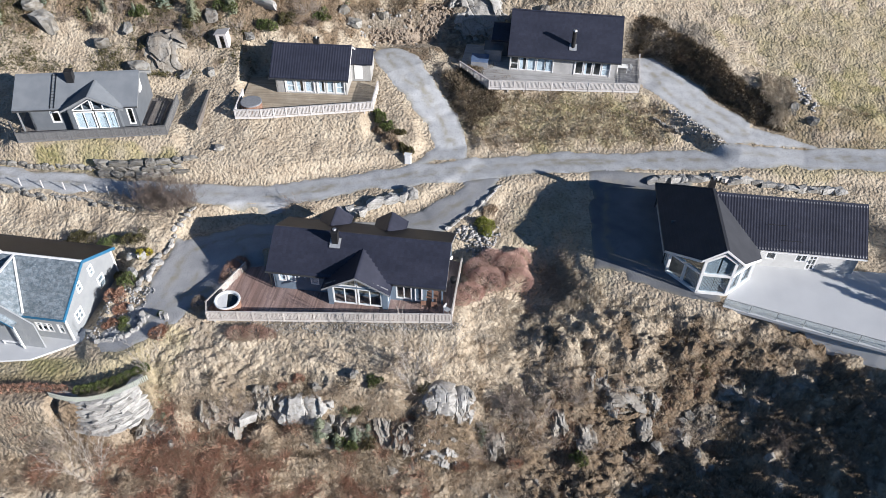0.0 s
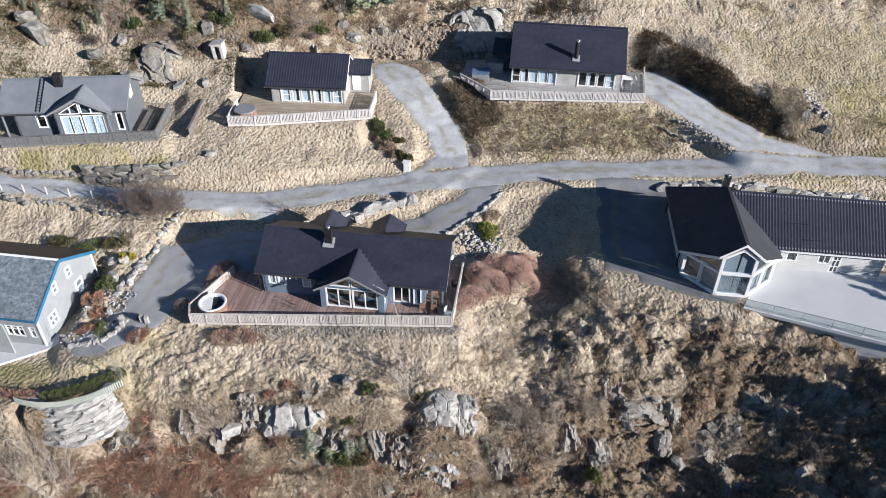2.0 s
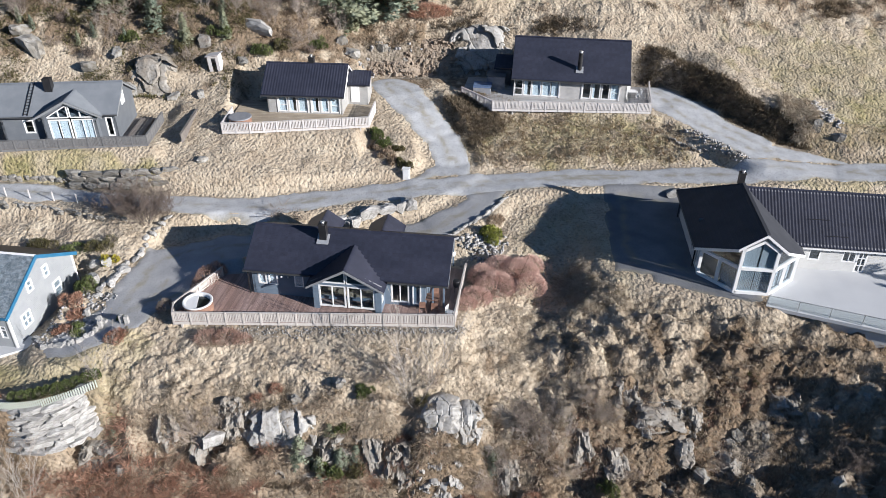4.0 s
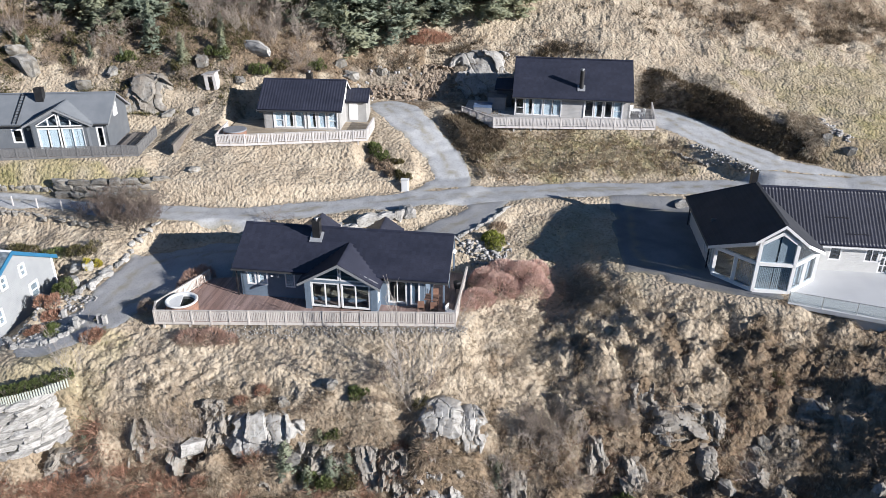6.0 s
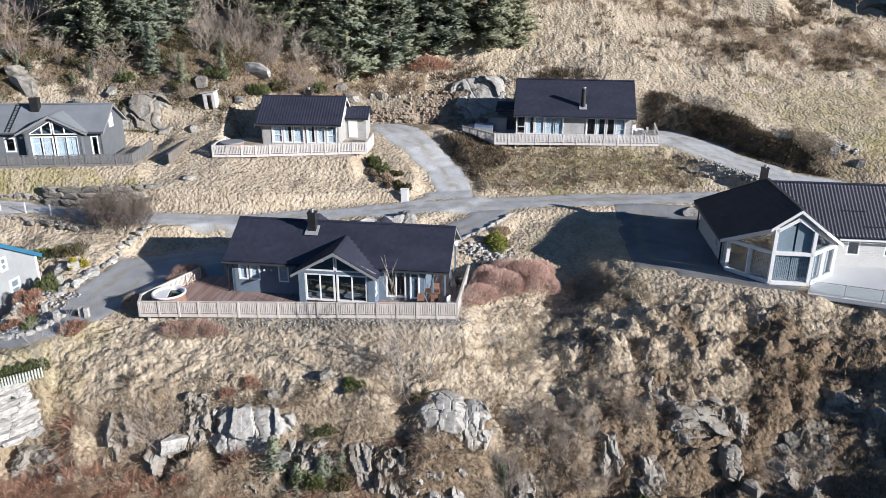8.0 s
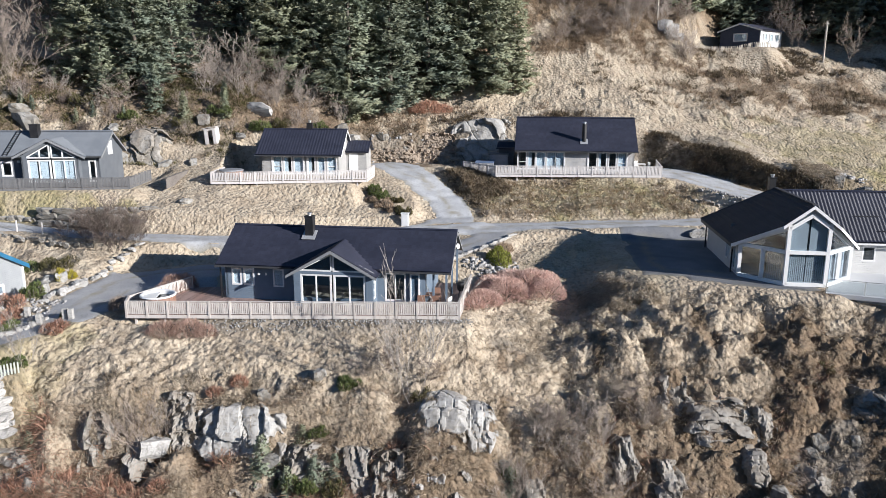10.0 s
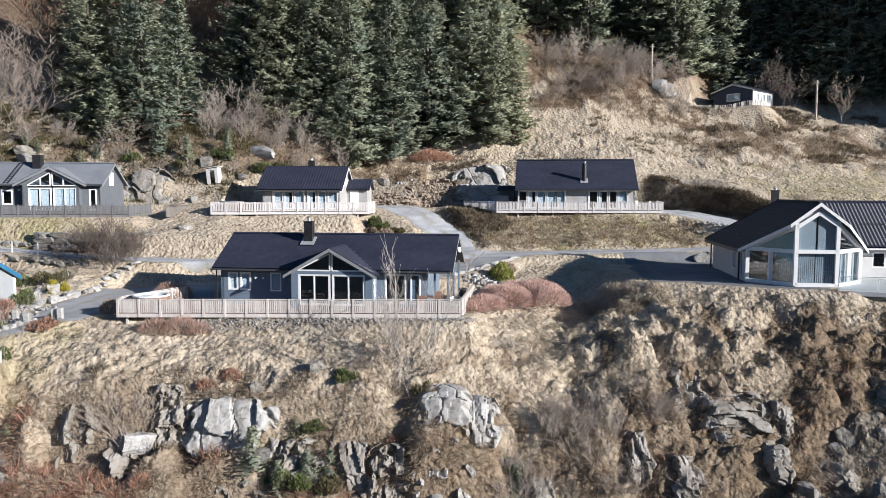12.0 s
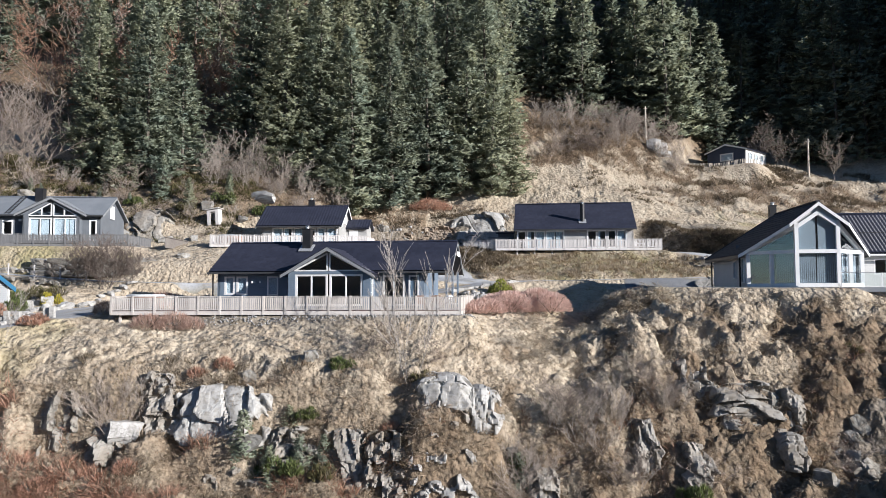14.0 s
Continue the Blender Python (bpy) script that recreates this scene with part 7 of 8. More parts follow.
def stone_mesh(name, seed, material, cuts=9):
    """A block of stone within a unit box, broken along flat planes."""
    r = random.Random(seed)
    bm = boxes((-0.5, 0.5, -0.5, 0.5, -0.5, 0.5))
    for v in bm.verts:
        v.co += Vector((r.uniform(-0.1, 0.1), r.uniform(-0.1, 0.1), r.uniform(-0.1, 0.1)))
    for _ in range(cuts):
        d = Vector((r.gauss(0, 1), r.gauss(0, 1), r.gauss(0, 0.9))).normalized()
        res = bmesh.ops.bisect_plane(bm, geom=bm.verts[:] + bm.edges[:] + bm.faces[:], plane_co=d * r.uniform(0.36, 0.52), plane_no=d, clear_outer=True)
        rim = [e for e in res["geom_cut"] if isinstance(e, bmesh.types.BMEdge)]
        if rim:
            bmesh.ops.edgeloop_fill(bm, edges=rim)
    bmesh.ops.recalc_face_normals(bm, faces=bm.faces[:])
    bmesh.ops.triangulate(bm, faces=bm.faces[:])
    bmesh.ops.subdivide_edges(bm, edges=[e for e in bm.edges if e.calc_length() > 0.25], cuts=2, use_grid_fill=True)
    bmesh.ops.triangulate(bm, faces=bm.faces[:])
    for v in bm.verts:
        p = v.co * 3.1 + Vector((seed, 0, 0))
        v.co += v.co.normalized() * (0.07 * noise.noise(p) + 0.04 * noise.noise(p * 2.7))
    me = bpy.data.meshes.new(name)
    bm.to_mesh(me)
    bm.free()
    me.materials.append(material)
    return me


STONES = [stone_mesh("stone", 100 + k, M["rock"]) for k in range(9)]
PALE_STONES = [stone_mesh("pale_stone", 200 + k, M["rock_pale"]) for k in range(6)]
rnd = random.Random(5)


def boulder(x, y, size, label="rough grey boulder half sunk in dry grass", yaw=None, sink=0.3, pale=False, tilt=0, z=None, name="boulder"):
    ob = new(name, rnd.choice(PALE_STONES if pale else STONES))
    zz = height(x, y) if z is None else z
    ob.matrix_basis = pose(x, y, zz + size[2] * (0.5 - sink), tilt, rnd.uniform(-8, 8), rnd.uniform(0, 360) if yaw is None else yaw) @ Matrix.Diagonal((*size, 1))
    return tagged(ob, label, "boulder", group="boulders on the slope")


def crag(label, x0, x1, y, low, top, cell=(0.9, 1.4), seed=1, lean=0.15, slant=0.0, back=2.0, deep=0.3, pale=False):
    """A jointed rock face in the slope: blocks parted by cracks, from low to top, facing the fjord."""
    g = np.random.default_rng(seed)
    x0, x1, low, top = x0 - 0.3, x1 + 0.3, low - 0.4, top + 0.1
    wide, tall = x1 - x0, top - low
    prof = np.array([(0.9, -0.5), (0.0, 0.0), (lean * tall * 0.5, tall * 0.55), (lean * tall, tall * 0.88), (lean * tall + 0.3, tall), (lean * tall + back, tall + 0.15)])
    arc = np.concatenate([[0], np.cumsum(np.hypot(*np.diff(prof, axis=0).T))])
    nu, nv = max(8, int(wide * 1.15 / 0.085)), max(8, int(arc[-1] / 0.085))
    U, V = np.meshgrid(np.linspace(-1, 1, nu), np.linspace(0, arc[-1], nv))
    U, V = U.ravel(), V.ravel()
    py, pz = np.interp(V, arc, prof[:, 0]), np.interp(V, arc, prof[:, 1])
    X = (U * 0.575 + 0.5) * wide
    # joints: large squared blocks, and smaller fractures in them
    push = 0.06 * lattice(X / 0.45, V / 0.45, seed + 2)
    n = 24
    for size, amount, gap in ((1.0, deep, 0.16), (0.42, (0.3 if cell[0] < 1.3 else 0.12) * deep, 0.05 if cell[0] < 1.3 else 0.02)):
        sx = X / cell[0] / size + 0.2 * lattice(X / 1.3, V / 1.3, seed) + slant * V / size
        sv = V / cell[1] / size + 0.25 * lattice(X / 1.1, V / 1.7, seed + 1)
        jit = g.uniform(0.15, 0.85, (n, n, 2))
        out, tl = g.uniform(-1, 1, (n, n)), g.normal(0, 0.5, (n, n, 2))
        d1, d2, who = np.full(X.shape, 9.0), np.full(X.shape, 9.0), np.zeros(X.shape)
        bx, bv = np.floor(sx).astype(int), np.floor(sv).astype(int)
        for ox in (-1, 0, 1):
            for ov in (-1, 0, 1):
                i, j = (bx + ox) % n, (bv + ov) % n
                ex, ev = bx + ox + jit[i, j, 0] - sx, bv + ov + jit[i, j, 1] - sv
                d = np.maximum(np.abs(ex + 0.3 * tl[i, j, 0] * ev), np.abs(ev + 0.3 * tl[i, j, 1] * ex))
                val = out[i, j] + 1.6 * (tl[i, j, 0] * ex + tl[i, j, 1] * ev)
                nearer = d < d1
                d2 = np.where(nearer, d1, np.minimum(d2, d))
                who = np.where(nearer, val, who)
                d1 = np.minimum(d1, d)
        push = push + amount * who - gap * (1 - ramp(0.0, 0.09, d2 - d1))
    # the outline sinks unevenly into the turf
    edge = np.maximum(np.abs(U), np.abs(2 * V / arc[-1] - 1.0)) + 0.28 * lattice(X / 0.9, V / 0.9, seed + 5) + 0.12 * lattice(X / 0.35, V / 0.35, seed + 6)
    sunk = ramp(0.62, 1.05, edge) if wide > 3 else ramp(0.48, 0.95, edge)
    Y = py - push + 1.1 * sunk
    Z = pz + 0.35 * push * (V > arc[3]) - 0.7 * sunk * (V > arc[2]) - 0.2 * tall * np.abs(U) ** 3 * (pz / tall)
    k = np.arange(nu * nv).reshape(nv, nu)
    q = np.stack([k[:-1, :-1], k[:-1, 1:], k[1:, 1:], k[1:, :-1]], -1).reshape(-1, 4)
    ob = raw("rock_outcrop", np.stack([X - wide / 2, Y, Z], 1), q, M[{True: "crag_pale", False: "crag", "earth": "crag_earth"}[pale]])
    ob.data.polygons.foreach_set("use_smooth", np.zeros(len(ob.data.polygons), bool))
    ob.location = ((x0 + x1) / 2, y, low)
    return tagged(ob, label, "outcrop", group="rock faces in the slope")


for label, x0, x1, y, low, top, lean, cell, slant, deep, pale in CRAGS:
    crag(label, x0, x1, y, low, top, cell, int(1000 + x0 * 10), lean, slant, 2.0, deep, pale)
ledge = thing("rock_outcrop", "broken grey rock ledges showing through the slope", "outcrop", (0, 37, height(0, 37)))
lo = Vector(ledge.matrix_basis.translation)
xs, ys = scatter(1500, -30, 34, 32.5, 41.5, lambda x, y: (crags(x, y) > 0.3) * 0.4)
for x, y in list(zip(xs, ys))[:100]:
    s = rnd.uniform(0.35, 0.95)
    piece("rock", rnd.choice(STONES), ledge, pose(x - lo.x, y - lo.y, height(x, y) - lo.z - 0.22 * s, rnd.uniform(-30, 10), rnd.uniform(-20, 20), rnd.uniform(-50, 50)) @ Matrix.Diagonal((s * rnd.uniform(0.7, 1.3), s * 0.8, s * rnd.uniform(0.8, 1.6), 1)))
boulder(-17.1, 38.9, (1.6, 1.0, 1.3), "single pale angular stone on the slope", 25, 0.2, True, z=-7.3)
boulder(-10.2, 38.2, (1.3, 1.0, 1.0)), boulder(-8.3, 38.4, (1.0, 0.9, 0.9)), boulder(-7.4, 41.0, (0.9, 0.6, 0.9)), boulder(20.6, 37.6, (1.2, 1.0, 1.0))
boulder(-34.9, 77.3, (2.2, 1.8, 1.8), yaw=10)
for x, y, s in ((-39.6, 80.4, 2.4), (-46.2, 82, 3.4), (-48, 83.4, 2.6), (-36.9, 81.8, 2.0), (-27.3, 83.6, 2.0), (-29.6, 77.4, 1.4), (-26.8, 77.8, 1.3), (-22.6, 81.8, 1.3), (-10.5, 86.6, 2.2), (-12, 88, 1.8), (-23.7, 65.9, 1.2), (31.0, 69.6, 1.2), (41, 73.4, 1.8), (43, 72, 1.4), (39.6, 74.6, 1.5)):
    s *= 0.8
    boulder(x, y, (s * rnd.uniform(0.9, 1.3), s * rnd.uniform(0.7, 1.0), s * rnd.uniform(0.6, 0.9)), sink=0.4)
boulder(-21.3, 85.2, (4.0, 1.0, 1.6), "long pale leaning rock slab", -25, 0.3, True)
for bx, n in ((-6.2, 3), (11.5, 5)):
    bank = thing("rock_outcrop", "broken brown-grey rock in the dug bank", "outcrop", (bx, 87.6, height(bx, 87.6)))
    for _ in range(n):
        dx, dy = rnd.uniform(-2, 2), rnd.uniform(-1.2, 2.4)
        s = rnd.uniform(0.6, 1.5)
        piece("rock", rnd.choice(STONES), bank, pose(dx, dy, height(bx + dx, 87.6 + dy) - bank.matrix_basis.translation.z, rnd.uniform(-30, 0), rnd.uniform(-15, 15), rnd.uniform(-40, 40)) @ Matrix.Diagonal((s, s * 0.8, s * rnd.uniform(0.7, 1.2), 1)))
kr = thing("rock_outcrop", "white fresh-broken rock patch on the knoll", "outcrop", (33.6, 111.3, height(33.6, 111.3)))
for dx, dz, s in ((0, 0.2, 3.0), (1.2, -0.8, 2.4), (-0.6, 1.2, 2.2), (2.0, -1.5, 2.0)):
    piece("rock", rnd.choice(PALE_STONES), kr, pose(dx, 0, dz, -20, 0, rnd.uniform(-20, 20)) @ Matrix.Diagonal((s, 1.2, s, 1)))


def stone_row(name, label, path, stones, low, high, size, pale=True, courses=1, batter=0.12, jitter=0.15, turn=1.0):
    """Stones laid along a path in courses, following the ground unless a height is given."""
    t = thing(name, label, "stone wall", (path[0][0], path[0][1], low if low is not None else height(*path[0])))
    o = Vector(t.matrix_basis.translation)
    pts = [Vector((*p, 0)) for p in path]
    lens = [(b - a).length for a, b in zip(pts, pts[1:])]
    total = sum(lens)
    for c in range(courses):
        s = rnd.uniform(0, size[0] / 2)
        while s < total:
            w = size[0] * rnd.uniform(0.7, 1.4)
            d, k = s + w / 2, 0
            while k < len(lens) - 1 and d > lens[k]:
                d -= lens[k]
                k += 1
            q = (pts[k + 1] - pts[k]).normalized()
            p = pts[k] + q * d
            nrm = Vector((-q.y, q.x, 0))
            zc = (low + (high - low) * (c + 0.5) / courses) if low is not None else height(p.x, p.y) + size[2] * 0.25
            p = p + nrm * (batter * c + rnd.uniform(-jitter, jitter))
            hz = ((high - low) / courses * 1.12) if low is not None else size[2] * rnd.uniform(0.7, 1.3)
            ob = piece("stone", rnd.choice(stones), t, pose(p.x - o.x, p.y - o.y, zc - o.z, turn * rnd.uniform(-5, 5), turn * rnd.uniform(-5, 5), math.degrees(math.atan2(q.y, q.x)) + turn * rnd.uniform(-9, 9)) @ Matrix.Diagonal((w * 1.08, size[1] * rnd.uniform(0.8, 1.2), hz, 1)))
            s += w
    return t


stone_row("retaining_wall", "curved dry-stone retaining wall of pale blocks", [(-35.6, 38.2), (-33.2, 37.6), (-31.2, 36.8), (-29.2, 36.6), (-27.2, 37.3), (-25.9, 38.6), (-25.4, 40.2)], PALE_STONES, -6.0, -2.3, (1.4, 0.75, 0.4), courses=8, jitter=0.05, turn=0.2)
stone_row("boulder_row", "row of large pale blocks below the lane", [(-11.6, 58.6), (-8.6, 59.0), (-6.6, 60.1), (-3.0, 60.9)], PALE_STONES, None, None, (1.3, 1.1, 1.1))
stone_row("boulder_row", "large pale blocks holding the bank behind the house", [(-11.2, 59.4), (-7.8, 59.7), (-3.2, 61.4)], PALE_STONES, None, None, (1.0, 0.9, 0.7))
stone_row("boulder_row", "row of pale boulders between the lane and the roof", [(22.8, 64.4), (30, 64.3), (38, 62.9), (44, 62.6)], PALE_STONES, None, None, (1.1, 0.9, 0.8))
stone_row("stone_wall", "rough low stone wall above the lane", [(-47, 64.2), (-42, 63.9), (-37, 63.9)], STONES, None, None, (0.8, 0.6, 0.55), jitter=0.3)
stone_row("stone_wall", "weathered stone block wall above the lane", [(-37.0, 63.5), (-34.0, 63.2), (-30.6, 63.3), (-27.0, 64.0)], STONES, 2.1, 3.7, (1.5, 0.8, 0.5), courses=3, batter=0.22, jitter=0.16, turn=0.6)
stone_row("stone_wall", "broken pale kerb at the edge of the ramp", [(0.7, 56.5), (2.6, 58.2), (4.5, 59.9), (6.7, 62.9)], PALE_STONES, None, None, (0.6, 0.35, 0.3), jitter=0.1)
stone_row("stone_wall", "stone edging under the lane verge", [(-47, 60.2), (-40, 59.4), (-33, 58.9), (-29.5, 58.4)], STONES, None, None, (0.55, 0.45, 0.35), jitter=0.35)
stone_row("stone_wall", "pale stone kerb round the gravel drive", [(-25.2, 59.0), (-26.6, 57.0), (-27.2, 54.4), (-28.2, 51.6), (-28.6, 49.0)], PALE_STONES, None, None, (0.6, 0.5, 0.35), jitter=0.25)
stone_row("garden_edging", "rounded stone edging of the garden bed", [(-27.0, 46.4), (-27.4, 44.8), (-28.8, 43.8), (-31, 43.6), (-32.2, 44.6)], PALE_STONES, None, None, (0.5, 0.45, 0.4))
stone_row("boulder_row", "grey rubble edge of the upper drive", [(24.8, 73.3), (28.0, 71.5), (31.4, 69.3)], STONES, None, None, (0.5, 0.5, 0.45), jitter=0.5)
for x, y in ((-29.2, 53.0), (-28.0, 50.6), (-29.6, 51.0), (-30.4, 53.4), (-27.6, 52.6), (-28.9, 47.2), (-27.4, 46.2)):
    boulder(x, y, (rnd.uniform(0.6, 1.2), rnd.uniform(0.5, 0.9), rnd.uniform(0.5, 0.9)), "pale rounded stone in the garden bed", pale=True)


def pebbles(name, label, x, y, size, material):
    """Many small loose stones in one body."""
    z, _ = ground(x, y)
    cube = np.array([[a, b, c] for c in (-1, 1) for b in (-1, 1) for a in (-1, 1)], float)
    fc = np.array([[0, 2, 3, 1], [4, 5, 7, 6], [0, 1, 5, 4], [2, 6, 7, 3], [0, 4, 6, 2], [1, 3, 7, 5]])
    n = len(x)
    s = rng.uniform(size[0], size[1], (n, 1, 3)) * 0.5
    v = (cube[None] * rng.uniform(0.55, 1.0, (n, 8, 1))) * s
    a = rng.uniform(0, np.pi, n)
    ca, sa = np.cos(a)[:, None], np.sin(a)[:, None]
    v = np.stack([v[..., 0] * ca - v[..., 1] * sa, v[..., 0] * sa + v[..., 1] * ca, v[..., 2]], -1) + np.stack([x, y, z + 0.03], 1)[:, None]
    f = (fc[None] + np.arange(n)[:, None, None] * 8).reshape(-1, 4)
    return tagged(raw(name, v.reshape(-1, 3), f, material), label, "stones", kind="stuff")


M["rubble"] = surface("mixed_rubble", (0.26, 0.255, 0.25), (0.35, 0.34, 0.33), 1.0, 0.9, 0.4, 9.0, (0.2, 0.2, 0.2), island=0.4)
x, y = scatter(700, -17.5, 2.5, 44.4, 45.4, lambda x, y: np.full(x.shape, 0.8))
pebbles("rubble_strip", "grey rubble under the edge of the deck", x, y, (0.05, 0.13), M["rubble"])
x, y = scatter(130, -10, 1.5, 85.5, 90, lambda x, y: (ground(x, y)[1] > 0.4) * (lattice(x / 1.5, y / 1.5, 61) > -0.3))
pebbles("scree", "broken stones on the dug bank", x, y, (0.12, 0.5), M["rubble"])
x, y = scatter(420, 1, 7.4, 53.4, 58.6, lambda x, y: blob(x, y, 3.9, 56.0, 2.3, 1.9, 0.5) * (ground(x, y)[1] > 0.3))
pebbles("rubble_bed", "dark grey rubble between the house and the ramp", x, y, (0.12, 0.45), M["rubble"])
x, y = scatter(600, 40, 46, 71, 80, lambda x, y: blob(x, y, 43.2, 75.2, 1.0, 3.4, 0.5))
pebbles("stony_gully", "pale stones in a shallow gully of the field", x, y, (0.15, 0.5), M["rubble"])
x, y = scatter(380, -32, -26, 43.6, 51, lambda x, y: pad_gap(x, y, (-30, 46.5, 2.6, 3.2, -8)) < 0)
pebbles("garden_stones", "grey stones in the garden bed", x, y, (0.1, 0.3), M["rubble"])
x, y = scatter(700, 24, 33, 68.5, 74, lambda x, y: np.abs(line_gap(x, y, ROADS["right"])[0] - 0.5) < 0.6)
pebbles("drive_rubble", "loose stones along the drive edge", x, y, (0.1, 0.35), M["rubble"])


def spruce_meshes(seed, tall, wide, step=0.5, per=8, dense=1.0, fine=1.0):
    """Trunk and crown of a spruce."""
    g = np.random.default_rng(seed)
    bm = tube(bmesh.new(), [((0, 0, -0.6), 0.014 * tall), ((0, 0, tall * 0.4), 0.008 * tall), ((0, 0, tall * 0.97), 0.03)], 7)
    trunk = bpy.data.meshes.new("trunk")
    bm.to_mesh(trunk)
    bm.free()
    trunk.materials.append(M["bark"])
    base, way, length, width, face = [], [], [], [], []
    size = min(1.0, tall / 12 + 0.2)
    bulge = g.uniform(0.8, 1.15, 9)
    h = tall * 0.03
    while h < tall * 0.985:
        frac = h / tall
        r = wide * (1 - frac) ** 0.8 * (0.8 + 0.2 * min(1, frac * 6)) * g.uniform(0.85, 1.1)
        for b in range(max(5, int(per * (1 - 0.35 * frac)))):
            a = g.uniform(0, 2 * np.pi)
            rb = r * g.uniform(0.6, 1.12) * bulge[int(a / 2 / np.pi * 9) % 9] + 0.15
            out = np.array([np.cos(a), np.sin(a), 0])
            sidev = np.array([-np.sin(a), np.cos(a), 0])
            n = max(3, int(rb * 2.7 * dense))
            rise = g.uniform(-0.05, 0.2)
            for k in range(n):
                # plumes along the outer two thirds of the bough
                t = 0.15 + 0.9 * ((k + g.uniform(0.1, 1.0)) / n) ** 0.75
                sag = -0.5 * t * rb * (1 - 0.8 * frac) + (0.24 + rise) * t * t * rb + 0.2 * frac * rb * t
                hub = out * rb * t + sidev * g.normal(0, 0.16 * rb ** 0.5) + np.array([0, 0, h + sag + g.normal(0, 0.14)])
                m = 6
                for q in range(m):
                    sw = (q - (m - 1) / 2) * 0.42 + g.normal(0, 0.12)
                    base.append(hub + g.normal(0, 0.08, 3) * size)
                    way.append(out * math.cos(sw) + sidev * math.sin(sw) + np.array([0, 0, g.uniform(-0.6, 0.4)]))
                    length.append(g.uniform(0.4, 0.8) * (0.6 + 0.4 * (1 - frac)) * size * fine)
                    width.append(g.uniform(0.2, 0.34) * size * fine)
                    face.append(out * 0.7 + np.array([0, 0, 0.75]))
        h += step * g.uniform(0.8, 1.2) * (0.6 + 0.5 * (1 - frac))
    base, way = np.array(base), unit(np.array(way))
    n = len(base)
    side = unit(np.cross(way, np.array(face) + g.normal(0, 0.25, (n, 3)))) * np.array(width)[:, None] / 2
    length = np.array(length)
    v = np.stack([base - side, base + side, base + way * length[:, None] + np.array([0, 0, 0.05]) * size], 1)
    # sprays face outwards from the crown
    outward = unit(base * np.array([1, 1, 0])) + np.array([0, 0, 0.45]) + g.normal(0, 0.4, (n, 3))
    outward = unit(outward)
    turned = (np.cross(v[:, 1] - v[:, 0], v[:, 2] - v[:, 0]) * outward).sum(1) < 0
    v[turned] = v[turned][:, [1, 0, 2]]
    ob = raw("crown", v.reshape(-1, 3), np.arange(n * 3).reshape(-1, 3), M["spruce"])
    ob.data.normals_split_custom_set_from_vertices(np.repeat(outward, 3, 0).tolist())
    crown = ob.data
    bpy.data.objects.remove(ob)
    return trunk, crown


SPRUCES = [spruce_meshes(11, 26, 5.4, 0.5, 10, 1.0), spruce_meshes(12, 22, 4.9, 0.5, 10, 1.0), spruce_meshes(13, 29, 5.4, 0.52, 10, 1.0), spruce_meshes(14, 18, 4.5, 0.5, 9, 1.0)]
FAR_SPRUCES = [spruce_meshes(21, 25, 5.2, 0.75, 8, 0.6, 1.45), spruce_meshes(22, 20, 4.8, 0.75, 8, 0.6, 1.45)]
BACK_SPRUCES = [spruce_meshes(23, 24, 5.2, 1.1, 7, 0.4, 2.2)]
YOUNG = [spruce_meshes(31, 2.4, 0.9, 0.2, 7, 2.4), spruce_meshes(32, 6.5, 1.5, 0.3, 7, 1.4)]


def spruce(x, y, kind=None, scale=1.0, label="tall dark green spruce at the forest edge", group="spruce forest"):
    tr, cr = kind or rnd.choice(SPRUCES)
    t = new("spruce_tree")
    t.matrix_basis = pose(x, y, height(x, y) - 0.2, rnd.uniform(-2, 2), rnd.uniform(-2, 2), rnd.uniform(0, 360)) @ Matrix.Scale(scale, 4)
    tagged(t, label, "tree", group)
    piece("trunk", tr, t), piece("crown", cr, t)
    return t


# forest edge, from the dark house round to the knoll
for x, y, k, s in ((-43.4, 90.5, 0, 0.92), (-36.4, 88.6, 1, 0.98), (-40.0, 97, 2, 0.95), (-33.0, 91.5, 3, 0.95), (-48, 99, 2, 0.9),
                   (-25.4, 96.5, 0, 1.0), (-20.6, 94.6, 2, 1.02), (-16.0, 93.6, 2, 0.95), (-11.2, 92.6, 1, 1.08), (-6.4, 94.4, 0, 0.98), (-1.6, 97.0, 1, 1.1), (3.4, 98.6, 3, 1.15), (6.8, 97.6, 3, 0.98), (9.6, 98.4, 3, 0.8), (-23, 103, 2, 1.0), (-13.4, 101.4, 2, 1.05), (-4.2, 104, 2, 1.0), (6.6, 105, 0, 1.0)):
    spruce(x, y, SPRUCES[k], s)
for row in range(7):
    for k in range(18):
        x, y = -78 + k * 8.4 + 4.2 * (row % 2) + rnd.uniform(-1.8, 1.8), 109 + row * 6.5 + rnd.uniform(-2.2, 2.2)
        if x > 12 and y < 122 or -36 < x < -25 and y < 135 or x < -42 and y < 126 and rnd.random() < 0.75 or x > 72 + 0.4 * (y - 110):
            continue
        spruce(x, y, rnd.choice(SPRUCES[:3] if row < 1 else FAR_SPRUCES if row < 4 else BACK_SPRUCES), rnd.uniform(0.85, 1.15), "dark green spruce on the forest slope")
